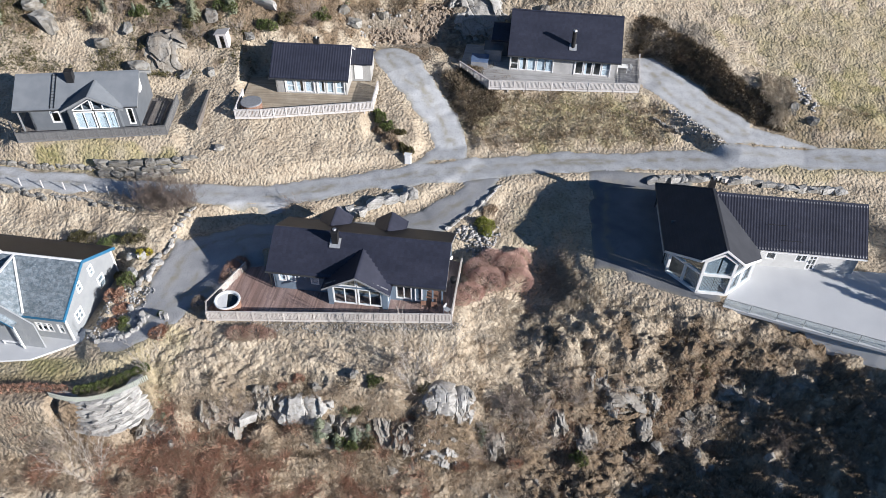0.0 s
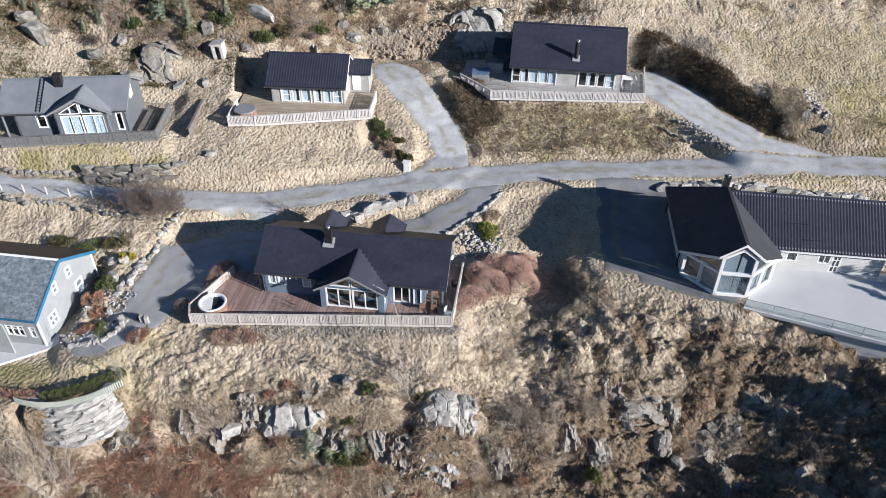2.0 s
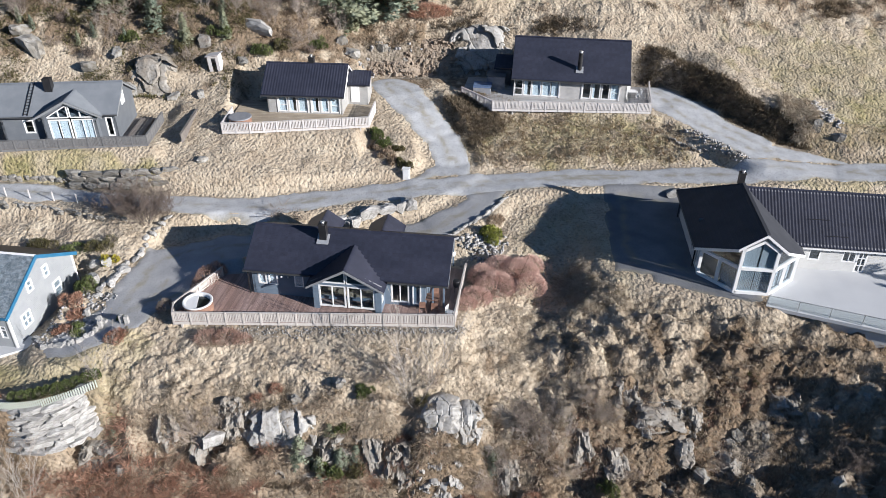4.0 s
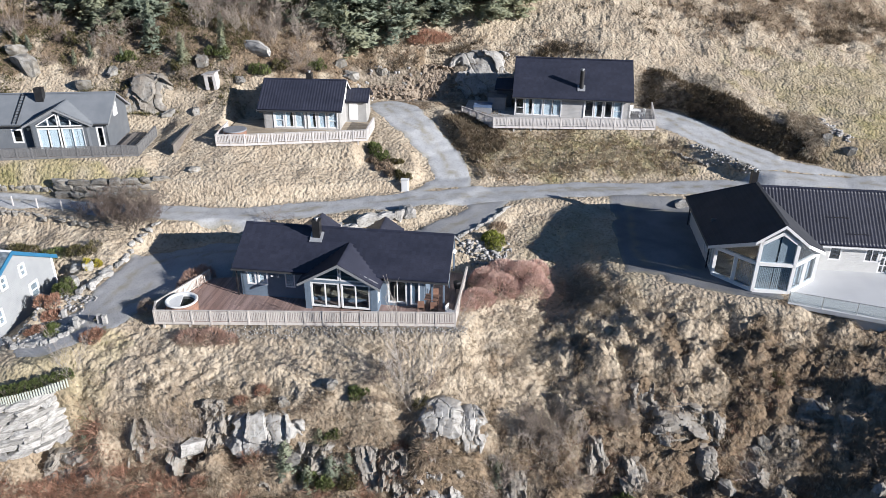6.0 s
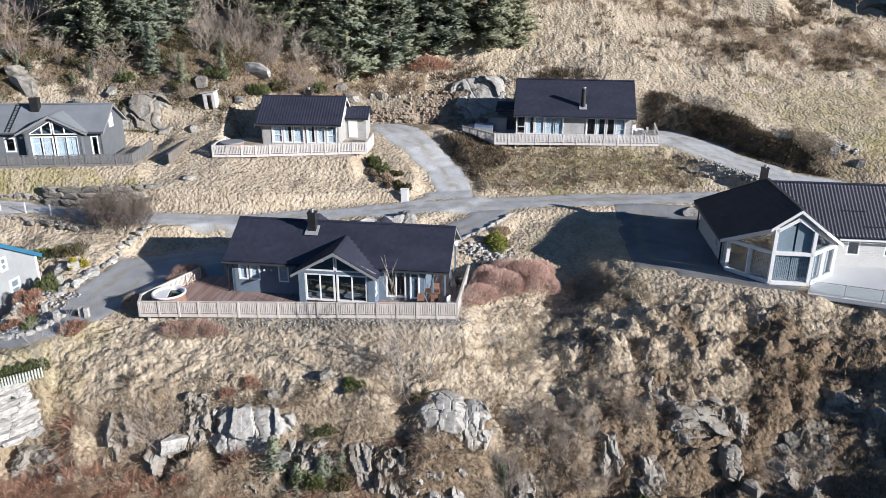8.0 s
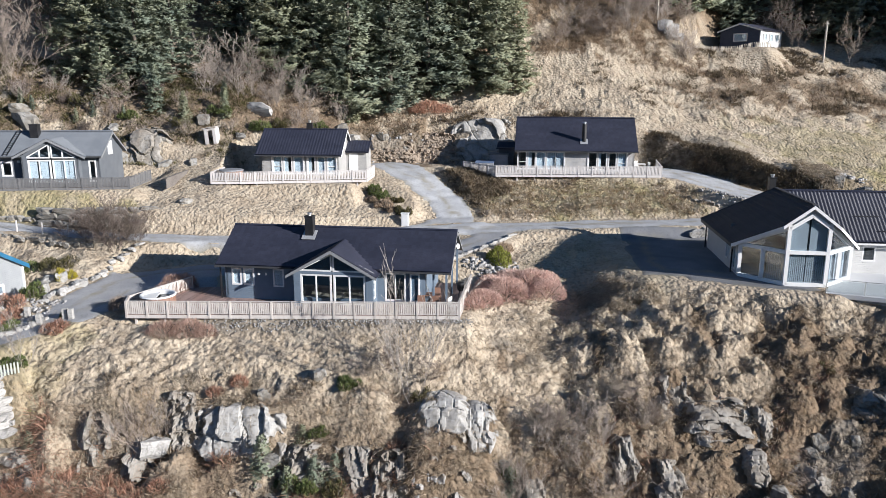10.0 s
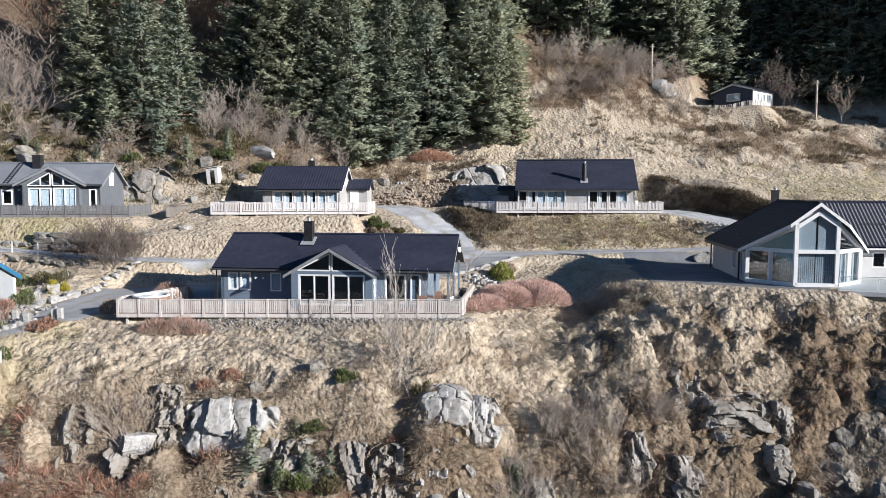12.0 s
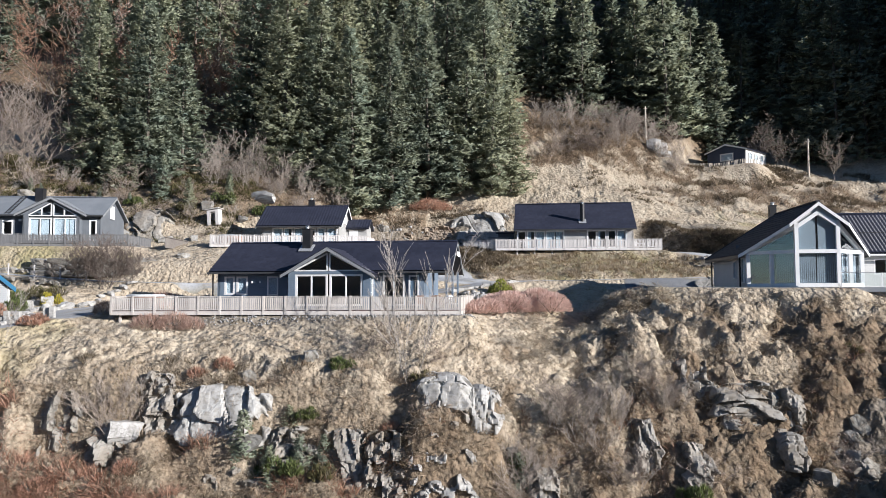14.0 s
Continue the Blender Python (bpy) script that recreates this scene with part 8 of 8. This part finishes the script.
# spruces beyond x = 72 are out of view, added to shade the forest
for x, y in ((38, 121), (42, 124), (47, 122), (52, 124), (57, 122), (62, 124), (67, 121), (64, 116), (70, 116), (73, 120), (79, 116), (90, 116), (95, 110), (78, 124), (85, 122), (68, 128), (60, 129), (54, 130), (48, 129), (42, 130), (36, 128)):
    spruce(x + rnd.uniform(-1, 1), y + rnd.uniform(-1, 1), rnd.choice(FAR_SPRUCES), rnd.uniform(1.0, 1.25), "dark shaded spruce behind the far cabin")
for k in range(34):
    x, y = rnd.uniform(56, 104), rnd.uniform(117, 142)
    spruce(x, y - 8 * (x > 72), rnd.choice(FAR_SPRUCES), rnd.uniform(0.95, 1.25), "dark shaded spruce behind the far cabin")
# unseen row of spruces, added and sized to shade the lower right slope
for k in range(14):
    x, y = 43.5 + 1.5 * (k % 4), 17.5 + 0.85 * k
    spruce(x, y, BACK_SPRUCES[0], (-2.0 + 0.9 * (k % 3) - height(x, y)) / 24, "unseen spruce that shades the terrace and slope")
# trees beyond the terrace that throw the shade on it
for x, y, s in ((46.5, 43.6, 0.3), (47.4, 44.8, 0.34), (49.0, 43.8, 0.38), (50.4, 44.6, 0.4), (50.0, 41.2, 0.38), (51.6, 39.2, 0.4), (53.4, 41.6, 0.44), (48.2, 42.2, 0.36), (49.4, 40.6, 0.36), (51.2, 42.6, 0.42), (52.4, 40, 0.42), (50.2, 38.6, 0.36), (53.6, 44.2, 0.42)):
    spruce(x, y, SPRUCES[3], s, "unseen spruce that shades the terrace and slope")
# second unseen row, added to shade the slope under the terrace
for k in range(16):
    x, y = 46.5 + 0.72 * k, 29.2 + 0.36 * k + 1.6 * (k % 2)
    spruce(x, y, BACK_SPRUCES[0], (4.3 - 1.0 * min(1, k / 9) + 0.8 * (k % 3) - height(x, y)) / 24, "unseen spruce that shades the terrace and slope")


def bare_mesh(seed, tall, spread_k=0.55, levels=4, stems=1, thick=0.018, material=None, lean=(0, 0), kids=(3, 5)):
    """A leafless tree: stems that fork down to fine twigs."""
    g = random.Random(seed)
    segs = []

    def grow(p, d, length, r, level):
        n = 3 if level < levels else 2
        for _ in range(n):
            q = p + d * (length / n)
            d = (d + Vector((g.gauss(0, 0.13), g.gauss(0, 0.13), g.gauss(0.05, 0.08)))).normalized()
            segs.append((p, q, r, r * 0.8))
            p, r = q, r * 0.8
            if level < levels:
                for _ in range(g.randint(*kids) // 2):
                    a = g.uniform(0, 2 * math.pi)
                    o = Vector((math.cos(a), math.sin(a), g.uniform(-0.1, 0.6))).normalized()
                    grow(p, (d * (1 - spread_k) + o * spread_k).normalized(), length * g.uniform(0.42, 0.68), r * 0.62, level + 1)

    for s in range(stems):
        a = 2 * math.pi * s / stems + g.uniform(-0.4, 0.4)
        k = 0.0 if stems == 1 else g.uniform(0.25, 0.7)
        grow(Vector((0.08 * math.cos(a) * (stems > 1), 0.08 * math.sin(a) * (stems > 1), -0.25)), Vector((k * math.cos(a) + lean[0], k * math.sin(a) + lean[1], 1)).normalized(), tall * g.uniform(0.55, 0.7), thick * tall / 6 * 1.6, 1)
    P = np.array([s[0] for s in segs]), np.array([s[1] for s in segs])
    R = np.maximum(np.array([(s[2], s[3]) for s in segs]), 0.011 if tall < 6 or thick < 0.012 else 0.02)
    d = unit(P[1] - P[0])
    u = unit(np.cross(d, np.array([0.31, 0.77, 0.55])))
    w = np.cross(d, u)
    rings = []
    for j in (0, 1):
        for k in range(3):
            a = 2 * math.pi * k / 3
            rings.append(P[j] + (u * math.cos(a) + w * math.sin(a)) * R[:, j:j + 1])
    v = np.stack(rings, 1).reshape(-1, 3)
    k = np.arange(len(segs))[:, None] * 6
    f = np.concatenate([k + [0, 1, 4, 3], k + [1, 2, 5, 4], k + [2, 0, 3, 5]])
    ob = raw("branches", v, f, material or M["twig"])
    me = ob.data
    bpy.data.objects.remove(ob)
    return me


M["twig_pale"] = surface("pale_grey_twigs", (0.31, 0.26, 0.22), (0.40, 0.35, 0.31), 1.0, 0.9, 0, 5.0, (0.22, 0.175, 0.145), vary=0.25)
BARE = {
    "birch": bare_mesh(3, 8.4, 0.29, 4, 3, 0.010, M["birch"]),
    "tree": bare_mesh(4, 8.5, 0.5, 4, 2, 0.018, M["twig"]),
    "tree2": bare_mesh(5, 7.0, 0.6, 4, 3, 0.018, M["twig"]),
    "shrub": bare_mesh(6, 3.2, 0.62, 4, 4, 0.014, M["twig"], kids=(2, 4)),
    "shrub_dark": bare_mesh(7, 3.4, 0.68, 4, 5, 0.014, M["twig_dark"], kids=(2, 4)),
    "brush": bare_mesh(16, 4.0, 0.4, 4, 5, 0.011, M["twig_pale"], kids=(2, 4)),
    "bush_dark": bare_mesh(17, 3.6, 0.5, 4, 11, 0.02, M["twig_dark"], kids=(3, 5)),
    "lean": bare_mesh(8, 4.2, 0.42, 4, 6, 0.011, M["twig"], (-0.6, 0.15), (2, 4)),
    "red": bare_mesh(9, 9.0, 0.5, 4, 2, 0.016, M["twig_red"]),
}


def bare(kind, x, y, scale=1.0, label="leafless grey shrub with fine twigs", category="shrub", group="", yaw=None):
    t = new("bare_tree" if category == "tree" else "bare_shrub")
    t.matrix_basis = pose(x, y, height(x, y) - 0.05, 0, 0, rnd.uniform(0, 360) if yaw is None else yaw) @ Matrix.Scale(scale, 4)
    tagged(t, label, category, group)
    piece("crown", BARE[kind], t)
    return t


bare("birch", -1.65, 40.1, 0.95, "slender leafless birch with three pale stems", "tree", yaw=0)
bare("shrub_dark", -3.2, 41.6, 0.8), bare("shrub_dark", -0.6, 41.2, 0.6), bare("shrub", -4.6, 41.2, 0.6)
bare("lean", -17.2, 38.9, 0.95, "leafless shrub leaning over the rocks", yaw=0), bare("lean", -17.9, 39.0, 0.7, "leafless shrub leaning over the rocks", yaw=15), bare("brush", -17.4, 39.6, 0.75)
bare("bush_dark", -27.2, 58.2, 1.2, "broad dark leafless bush beside the lane"), bare("bush_dark", -29.6, 58.8, 0.85, "broad dark leafless bush beside the lane"), bare("bush_dark", -25.6, 58.9, 0.8, "broad dark leafless bush beside the lane"), bare("shrub_dark", -31.8, 59.2, 0.6), bare("shrub", -15.2, 59.4, 0.6), bare("shrub", -13.2, 59.3, 0.5)
bare("birch", -25.6, 40.8, 0.5, "small pale leafless tree at the wall's end", "tree"), bare("birch", -30.2, 34.2, 0.85, "leaning white birch below the wall", "tree")
for k in range(16):
    bare(("brush", "shrub", "brush")[k % 3], rnd.uniform(3.6, 14), rnd.uniform(37.4, 41.2), rnd.uniform(0.4, 0.75), "thin brown leafless shrub among shaggy grass", "shrub", "slope shrubs")
bare("shrub", 6.8, 40.0, 1.0), bare("shrub", 8.0, 39.4, 0.8), bare("shrub", 5.6, 38.6, 0.7), bare("shrub", 12.8, 40.4, 0.75), bare("shrub", 9.6, 38.0, 0.8), bare("shrub", 3.8, 37.4, 0.8), bare("shrub", 14.6, 37.8, 0.8), bare("shrub", 22.4, 38.4, 0.8), bare("shrub_dark", 30.4, 36.2, 0.9), bare("shrub", -30, 37.0, 0.7), bare("shrub", -33.6, 35.8, 0.9)
for x, y, s in ((-27.5, 87, 1.3), (-25.5, 88.4, 1.5), (-23.6, 86.6, 1.2), (-22.2, 88.6, 1.6), (-20.4, 86.8, 1.1), (-18.4, 88.6, 1.5), (-16.4, 88.2, 1.2), (-14.6, 89.6, 1.1), (-12.2, 89.0, 0.9), (-28.4, 90, 1.6), (-24.4, 91.5, 1.8), (-20.8, 91, 1.7)):
    bare(rnd.choice(("brush", "brush", "shrub")), x, y, s * 0.85, "greyish leafless brushwood at the forest edge", "shrub", "forest-edge brushwood")
for k in range(46):
    bare(rnd.choice(("brush", "shrub", "bush_dark", "brush")), rnd.uniform(-52, -12), rnd.uniform(81, 91.5), rnd.uniform(0.35, 0.75), "greyish leafless brushwood at the forest edge", "shrub", "forest-edge brushwood")
for k in range(14):
    spruce(rnd.uniform(-52, -24), rnd.uniform(82.5, 90), YOUNG[1], rnd.uniform(0.25, 0.55), "young spruce at the forest edge")
for x, y, s in ((18.5, 107.5, 0.6), (21.5, 109, 0.65), (24, 108, 0.5), (26.5, 110, 0.6), (28.5, 112, 0.55), (16, 106, 0.55), (31, 115, 0.6), (35.8, 117.5, 0.7)):
    bare("tree2", x, y, s, "pale-stemmed leafless birch on the knoll", "tree", "bare birches")
for x, y, s in ((-51, 87, 1.25), (-48.6, 86.4, 1.05), (-54, 89, 1.3), (-57, 86, 1.2), (-37.2, 84.2, 0.6), (-50, 92, 1.3), (-53, 95, 1.3)):
    bare(rnd.choice(("tree", "tree2")), x, y, s, "tall leafless birch above the dark house", "tree", "bare birches")
for k in range(40):
    bare(rnd.choice(("red", "red", "tree")), rnd.uniform(-70, -42) if k % 2 else rnd.uniform(-36, -25), rnd.uniform(98, 126) if k % 2 else rnd.uniform(102, 132), rnd.uniform(0.9, 1.5), "reddish leafless birch on the forest slope", "tree", "bare birches")
for k in range(30):
    x, y = rnd.uniform(14, 36), rnd.uniform(107, 121)
    bare(rnd.choice(("brush", "brush", "brush", "shrub_dark")), x, y, rnd.uniform(0.7, 1.25), "tangled leafless brushwood on the knoll", "shrub", "knoll brushwood")
for x, y, s in ((52.0, 117.5, 0.9), (50.6, 118.5, 0.7), (55, 114.5, 0.65), (53.5, 114.6, 0.5), (60.5, 110.5, 0.75), (37.5, 115.5, 0.7)):
    bare("tree", x, y, s, "leafless tree beside the far cabin", "tree", "trees by the far cabin")
for x, y, s in ((-10.4, 38.0, 0.9), (-9.0, 37.6, 0.7), (-7.4, 38.0, 0.85), (-6.2, 38.4, 0.6), (-8.2, 39.2, 0.5), (4.4, 38.8, 0.7), (-24.6, 38.6, 0.5)):
    spruce(x, y, YOUNG[0], s, "small dark spruce bush among the crags", "spruce bushes")
spruce(-39.5, 86.5, YOUNG[1], 1.2, "young spruce at the forest edge"), spruce(-11.5, 90.5, YOUNG[1], 0.9, "young grey spruce at the forest edge"), spruce(-33, 84.6, YOUNG[1], 0.8, "young spruce at the forest edge"), spruce(-52, 82, YOUNG[1], 0.8, "young spruce at the forest edge")


def dome(n, lobes, seed, leaf=(0.12, 0.22), wid=0.08, upness=0.5, lift=0.0):
    """Leaves or twig tips over one or more lobes (x, y, rx, ry, h)."""
    g = np.random.default_rng(seed)
    area = np.array([l[2] * l[3] for l in lobes])
    k = g.choice(len(lobes), n, p=area / area.sum())
    L = np.array(lobes)[k]
    d = unit(np.stack([g.normal(size=n), g.normal(size=n), np.abs(g.normal(size=n)) * 0.9 + 0.05], 1))
    r = g.uniform(0.72, 1.05, n) ** 0.6
    p = np.stack([L[:, 0] + d[:, 0] * L[:, 2] * r, L[:, 1] + d[:, 1] * L[:, 3] * r, lift + d[:, 2] * L[:, 4] * r], 1)
    way = unit(d + np.array([0, 0, upness]) + g.normal(0, 0.35, (n, 3)))
    ln = g.uniform(*leaf, n)
    side = unit(np.cross(way, g.normal(size=(n, 3))))
    return cards(p - way * ln[:, None] * 0.5, way, side, ln, np.full(n, wid) * g.uniform(0.6, 1.3, n))


def shrub(name, label, x, y, lobes, material, n, leaf=(0.12, 0.22), wid=0.08, upness=0.5, core=True, seed=1, stem=None):
    t = thing(name, label, "shrub", (x, y, height(x, y) - 0.05))
    v, f = dome(n, lobes, seed, leaf, wid, upness)
    raw("foliage", v, f, material, t)
    g = random.Random(seed)
    for l in lobes:
        bm = bmesh.new()
        for k in range(7):
            a = g.uniform(0, 2 * math.pi)
            beam(bm, (l[0] + 0.01 * math.cos(a), l[1] + 0.01 * math.sin(a), -0.2), (l[0] + 0.7 * l[2] * math.cos(a), l[1] + 0.7 * l[3] * math.sin(a), l[4] * 0.75), 0.03)
        part("stalk", bm, M["bark"], t)
    return t


for x, y, r, h, s in ((-9.6, 38.2, 0.9, 0.9, 61), (-8.2, 37.4, 1.0, 0.8, 62), (-6.2, 37.7, 0.9, 0.7, 63), (-7.3, 39.4, 0.6, 0.8, 64), (4.6, 39.2, 0.8, 0.8, 65), (-1.0, 40.4, 0.8, 0.7, 66), (-5.4, 40.6, 0.8, 0.6, 67), (13.2, 36.6, 0.9, 0.8, 68), (24.4, 41.8, 0.8, 0.6, 69)):
    g = random.Random(s)
    shrub("juniper_bush", "dark green juniper among the rocks", x, y, [(g.uniform(-0.6, 0.6) * r, g.uniform(-0.6, 0.6) * r, r * g.uniform(0.35, 0.7), r * g.uniform(0.35, 0.7), h * g.uniform(0.5, 1.1)) for _ in range(5)], M["shrub_green"] if s % 3 else M["shrub_olive"], 1000, (0.15, 0.35), 0.05, 0.8, seed=s)
for x, y, r, s in ((-2.6, 39.0, 0.7, 71), (-13.8, 40.3, 0.5, 72), (-20.6, 36.2, 0.9, 73), (2.4, 36.6, 0.7, 74), (7.4, 36.8, 0.7, 75), (-16.4, 37.2, 0.7, 76)):
    shrub("small_red_bush", "small brick-red bush above the rocks", x, y, [(0, 0, r, r * 0.8, r), (r * 0.7, 0.2, r * 0.6, r * 0.5, r * 0.7)], M["twig_red"], 700, (0.2, 0.45), 0.02, 0.9, seed=s)
for x, y, r, s in ((-20.4, 83.0, 1.2, 81), (-18.2, 84.2, 1.0, 82), (-25.5, 84.5, 1.2, 83), (-29.5, 82.6, 1.0, 84), (-35.5, 83.4, 1.2, 85), (-41.5, 85.2, 1.4, 86), (-14.4, 86.2, 1.0, 87), (-38.2, 86.6, 1.2, 88)):
    g = random.Random(s)
    shrub("heath_bush", "green-brown juniper and heather at the forest edge", x, y, [(g.uniform(-0.9, 0.9) * r, g.uniform(-0.9, 0.9) * r, r * g.uniform(0.35, 0.7), r * g.uniform(0.35, 0.7), 1.1 * g.uniform(0.5, 1.1)) for _ in range(6)], M["shrub_green"] if s % 2 else M["shrub_olive"], 1000, (0.2, 0.4), 0.07, 0.8, seed=s)
shrub("spirea_bush", "large domed bush of fine pinkish twigs", 5.6, 51.2, [(-2.4, -2.2, 1.5, 1.3, 1.0), (-0.6, -0.6, 1.9, 1.7, 1.5), (1.6, 1.2, 1.9, 1.8, 1.7), (0.0, 1.9, 1.8, 1.6, 1.5), (2.4, -0.6, 1.5, 1.5, 1.4), (-1.6, 0.9, 1.4, 1.5, 1.3), (2.8, 2.6, 1.2, 1.2, 1.2), (-3.2, -3.0, 1.0, 0.9, 0.7)], M["twig_pink"], 36000, (0.12, 0.24), 0.03, 0.5, seed=3)
shrub("russet_bush", "low russet leafless bush under the deck", -17.2, 44.3, [(-1.0, 0, 1.2, 0.8, 0.9), (0.6, 0.1, 1.3, 0.8, 1.0), (1.8, -0.1, 0.8, 0.6, 0.7)], M["twig_rose"], 3200, (0.25, 0.5), 0.02, 0.9, seed=4)
shrub("russet_bush", "rounded reddish twiggy bush beside the deck", -19.9, 51.2, [(0, 0, 1.1, 1.3, 1.5), (0.5, 1.1, 1.0, 0.9, 1.3), (-0.4, -0.9, 0.8, 0.8, 1.1)], M["twig_rose"], 3600, (0.25, 0.5), 0.02, 0.9, seed=5)
shrub("grey_bush", "leafless grey bush beside the hot tub", -22.3, 47.2, [(0, 0, 0.7, 0.9, 0.9)], M["twig"], 1300, (0.25, 0.45), 0.018, 0.9, seed=6)
shrub("small_red_bush", "small brick-red bush above the rocks", -12.4, 40.9, [(0, 0, 0.6, 0.5, 0.7)], M["twig_red"], 700, (0.2, 0.4), 0.022, 0.9, seed=7)
M["shrub_lime"] = surface("lime_conifer_leaves", (0.25, 0.27, 0.06), (0.33, 0.34, 0.10), 1.0, 0.75, 0, 4.0, (0.13, 0.15, 0.04), island=0.3)
leafy(M["shrub_lime"], 0.3)
shrub("evergreen_bush", "rounded yellow-green evergreen bush by the ramp", 4.9, 57.2, [(0, 0, 0.75, 0.7, 1.7), (-0.5, 0.6, 0.6, 0.65, 1.2), (0.6, 0.4, 0.6, 0.55, 1.2), (0.2, -0.6, 0.55, 0.5, 1.0), (-0.1, 1.1, 0.6, 0.5, 1.0)], M["shrub_lime"], 2600, seed=8)
shrub("heath_bush", "brown leafless bush beside the ramp", 5.3, 59.2, [(0, 0, 0.8, 0.7, 0.9), (0.5, 0.6, 0.6, 0.5, 0.7)], M["bramble"], 1100, (0.2, 0.45), 0.03, 0.9, seed=9)
for x, y, r, h, m, s in ((-6.4, 72.2, 0.9, 1.1, "shrub_green", 11), (-6.0, 70.9, 1.0, 0.9, "shrub_green", 12), (-5.6, 69.6, 1.1, 0.7, "bramble", 13), (-4.6, 68.6, 0.9, 0.6, "bramble", 14), (-3.5, 67.8, 0.8, 0.8, "shrub_olive", 15), (-4.4, 70.2, 0.7, 0.5, "shrub_olive", 16), (-6.9, 70.4, 0.6, 0.5, "bramble", 17)):
    g = random.Random(s)
    shrub("juniper_bush", {"shrub_green": "low spreading green juniper on the bank", "bramble": "brown leafless bush on the bank", "shrub_olive": "olive-brown heather bush on the bank"}[m], x, y, [(g.uniform(-0.7, 0.7) * r, g.uniform(-0.7, 0.7) * r, r * g.uniform(0.3, 0.65), r * g.uniform(0.3, 0.65), h * g.uniform(0.5, 1.1)) for _ in range(6)], M[m], 1100, (0.15, 0.4), 0.07, seed=s)
for x, y, r, h, m, s in ((-29.0, 53.4, 0.75, 1.0, "shrub_yellow", 21), (-30.6, 48.4, 1.0, 1.0, "twig_red", 22), (-29.8, 46.9, 0.9, 0.8, "twig_red", 23), (-29.8, 49.9, 0.9, 1.1, "shrub_green", 24), (-28.9, 45.4, 0.9, 0.5, "shrub_green", 25), (-25.3, 44.0, 0.9, 0.7, "twig_red", 26), (-31.0, 51.4, 0.9, 0.8, "shrub_olive", 27), (-30.2, 45.6, 0.8, 0.6, "twig_red", 28), (-25.6, 46.2, 0.35, 0.5, "shrub_green", 29), (-33, 54.6, 1.2, 1.0, "shrub_green", 30), (-35.6, 55.6, 1.4, 0.9, "shrub_olive", 31), (-30.4, 55.4, 1.2, 0.9, "shrub_olive", 32)):
    g = random.Random(s)
    shrub("garden_bush", {"shrub_yellow": "bright yellow rounded dwarf conifer", "twig_red": "dark red leafless garden bush", "shrub_green": "low green garden evergreen bush", "shrub_olive": "olive evergreen ground cover"}[m], x, y, [(g.uniform(-0.6, 0.6) * r, g.uniform(-0.6, 0.6) * r, r * g.uniform(0.4, 0.75), r * g.uniform(0.4, 0.75), h * g.uniform(0.5, 1.1)) for _ in range(5)], M[m], 1300, (0.12, 0.3), 0.05, seed=s)
shrub("hedge", "clipped dark green hedge along the wall top", -28.6, 39.4, [(-2.4 + k * 0.55, -0.9 + 0.02 * k * k + 0.1 * k, 0.5, 0.5, 0.8) for k in range(10)], M["shrub_green"], 4200, (0.08, 0.16), 0.07, seed=41)
shrub("hedge", "low dark red leafless hedge beyond the lawn", -38, 38.6, [(-7 + k * 0.7, 0.1 * math.sin(k), 0.55, 0.5, 0.7) for k in range(19)], M["twig_red"], 5200, (0.15, 0.3), 0.025, 0.9, seed=42)
shrub("heath_bush", "rounded russet leafless bush at the forest edge", -1.5, 93.8, [(0, 0, 2.2, 1.8, 1.5), (1.8, 0.3, 1.4, 1.1, 1.1), (-1.5, -0.4, 1.2, 1.1, 0.9)], M["twig_red"], 4200, (0.3, 0.7), 0.03, 0.9, seed=53)

M["picket_paint"] = surface("pale_green_picket_paint", (0.40, 0.43, 0.37), (0.48, 0.50, 0.44), 2.0, 0.7, 0.1, 20.0)
WF = thing("picket_fence", "short pale green picket fence on the wall top", "fence", (-29, 37.8, -2.4))
for k in range(58):
    a = k / 57
    x, y = -33.2 + 7.8 * a, 37.9 - 1.0 * math.sin(a * 2.6) + 2.4 * a * a
    piece("picket", bar_mesh("white_picket", 0.09, 0.025, 0.7, M["picket_paint"]), WF, pose(x + 29, y - 37.8, 0, 0, 0, 20 * a))
LF = thing("fence_posts", "row of pale wooden posts along the lane", "fence", (-45, 60.7, 2.5))
for k in range(9):
    x, y = -45.5 + k * 2.25, 60.75 - 0.1 * k
    piece("post", bar_mesh("lane_post", 0.09, 0.09, 1.1, M["rail_white"]), LF, pose(x + 45, y - 60.7, height(x, y) - 2.6))
bm = bmesh.new()
for h in (0.85,):
    for k in range(8):
        a, b = (-45.5 + k * 2.25, 60.75 - 0.1 * k), (-43.25 + k * 2.25, 60.65 - 0.1 * k)
        beam(bm, (a[0] + 45, a[1] - 60.7, height(*a) - 2.6 + h), (b[0] + 45, b[1] - 60.7, height(*b) - 2.6 + h), 0.015)
part("wire", bm, M["steel"], LF)
for x, y in ((-28.6, 46.9), (-27.0, 45.4), (-25.4, 45.8), (-24.9, 45.6)):
    g = thing("stone_post", "short pale granite post beside the drive", "post", (x, y, height(x, y)))
    part("shaft", boxes((-0.15, 0.15, -0.15, 0.15, -0.2, 0.75)), M["rock_pale"], g)
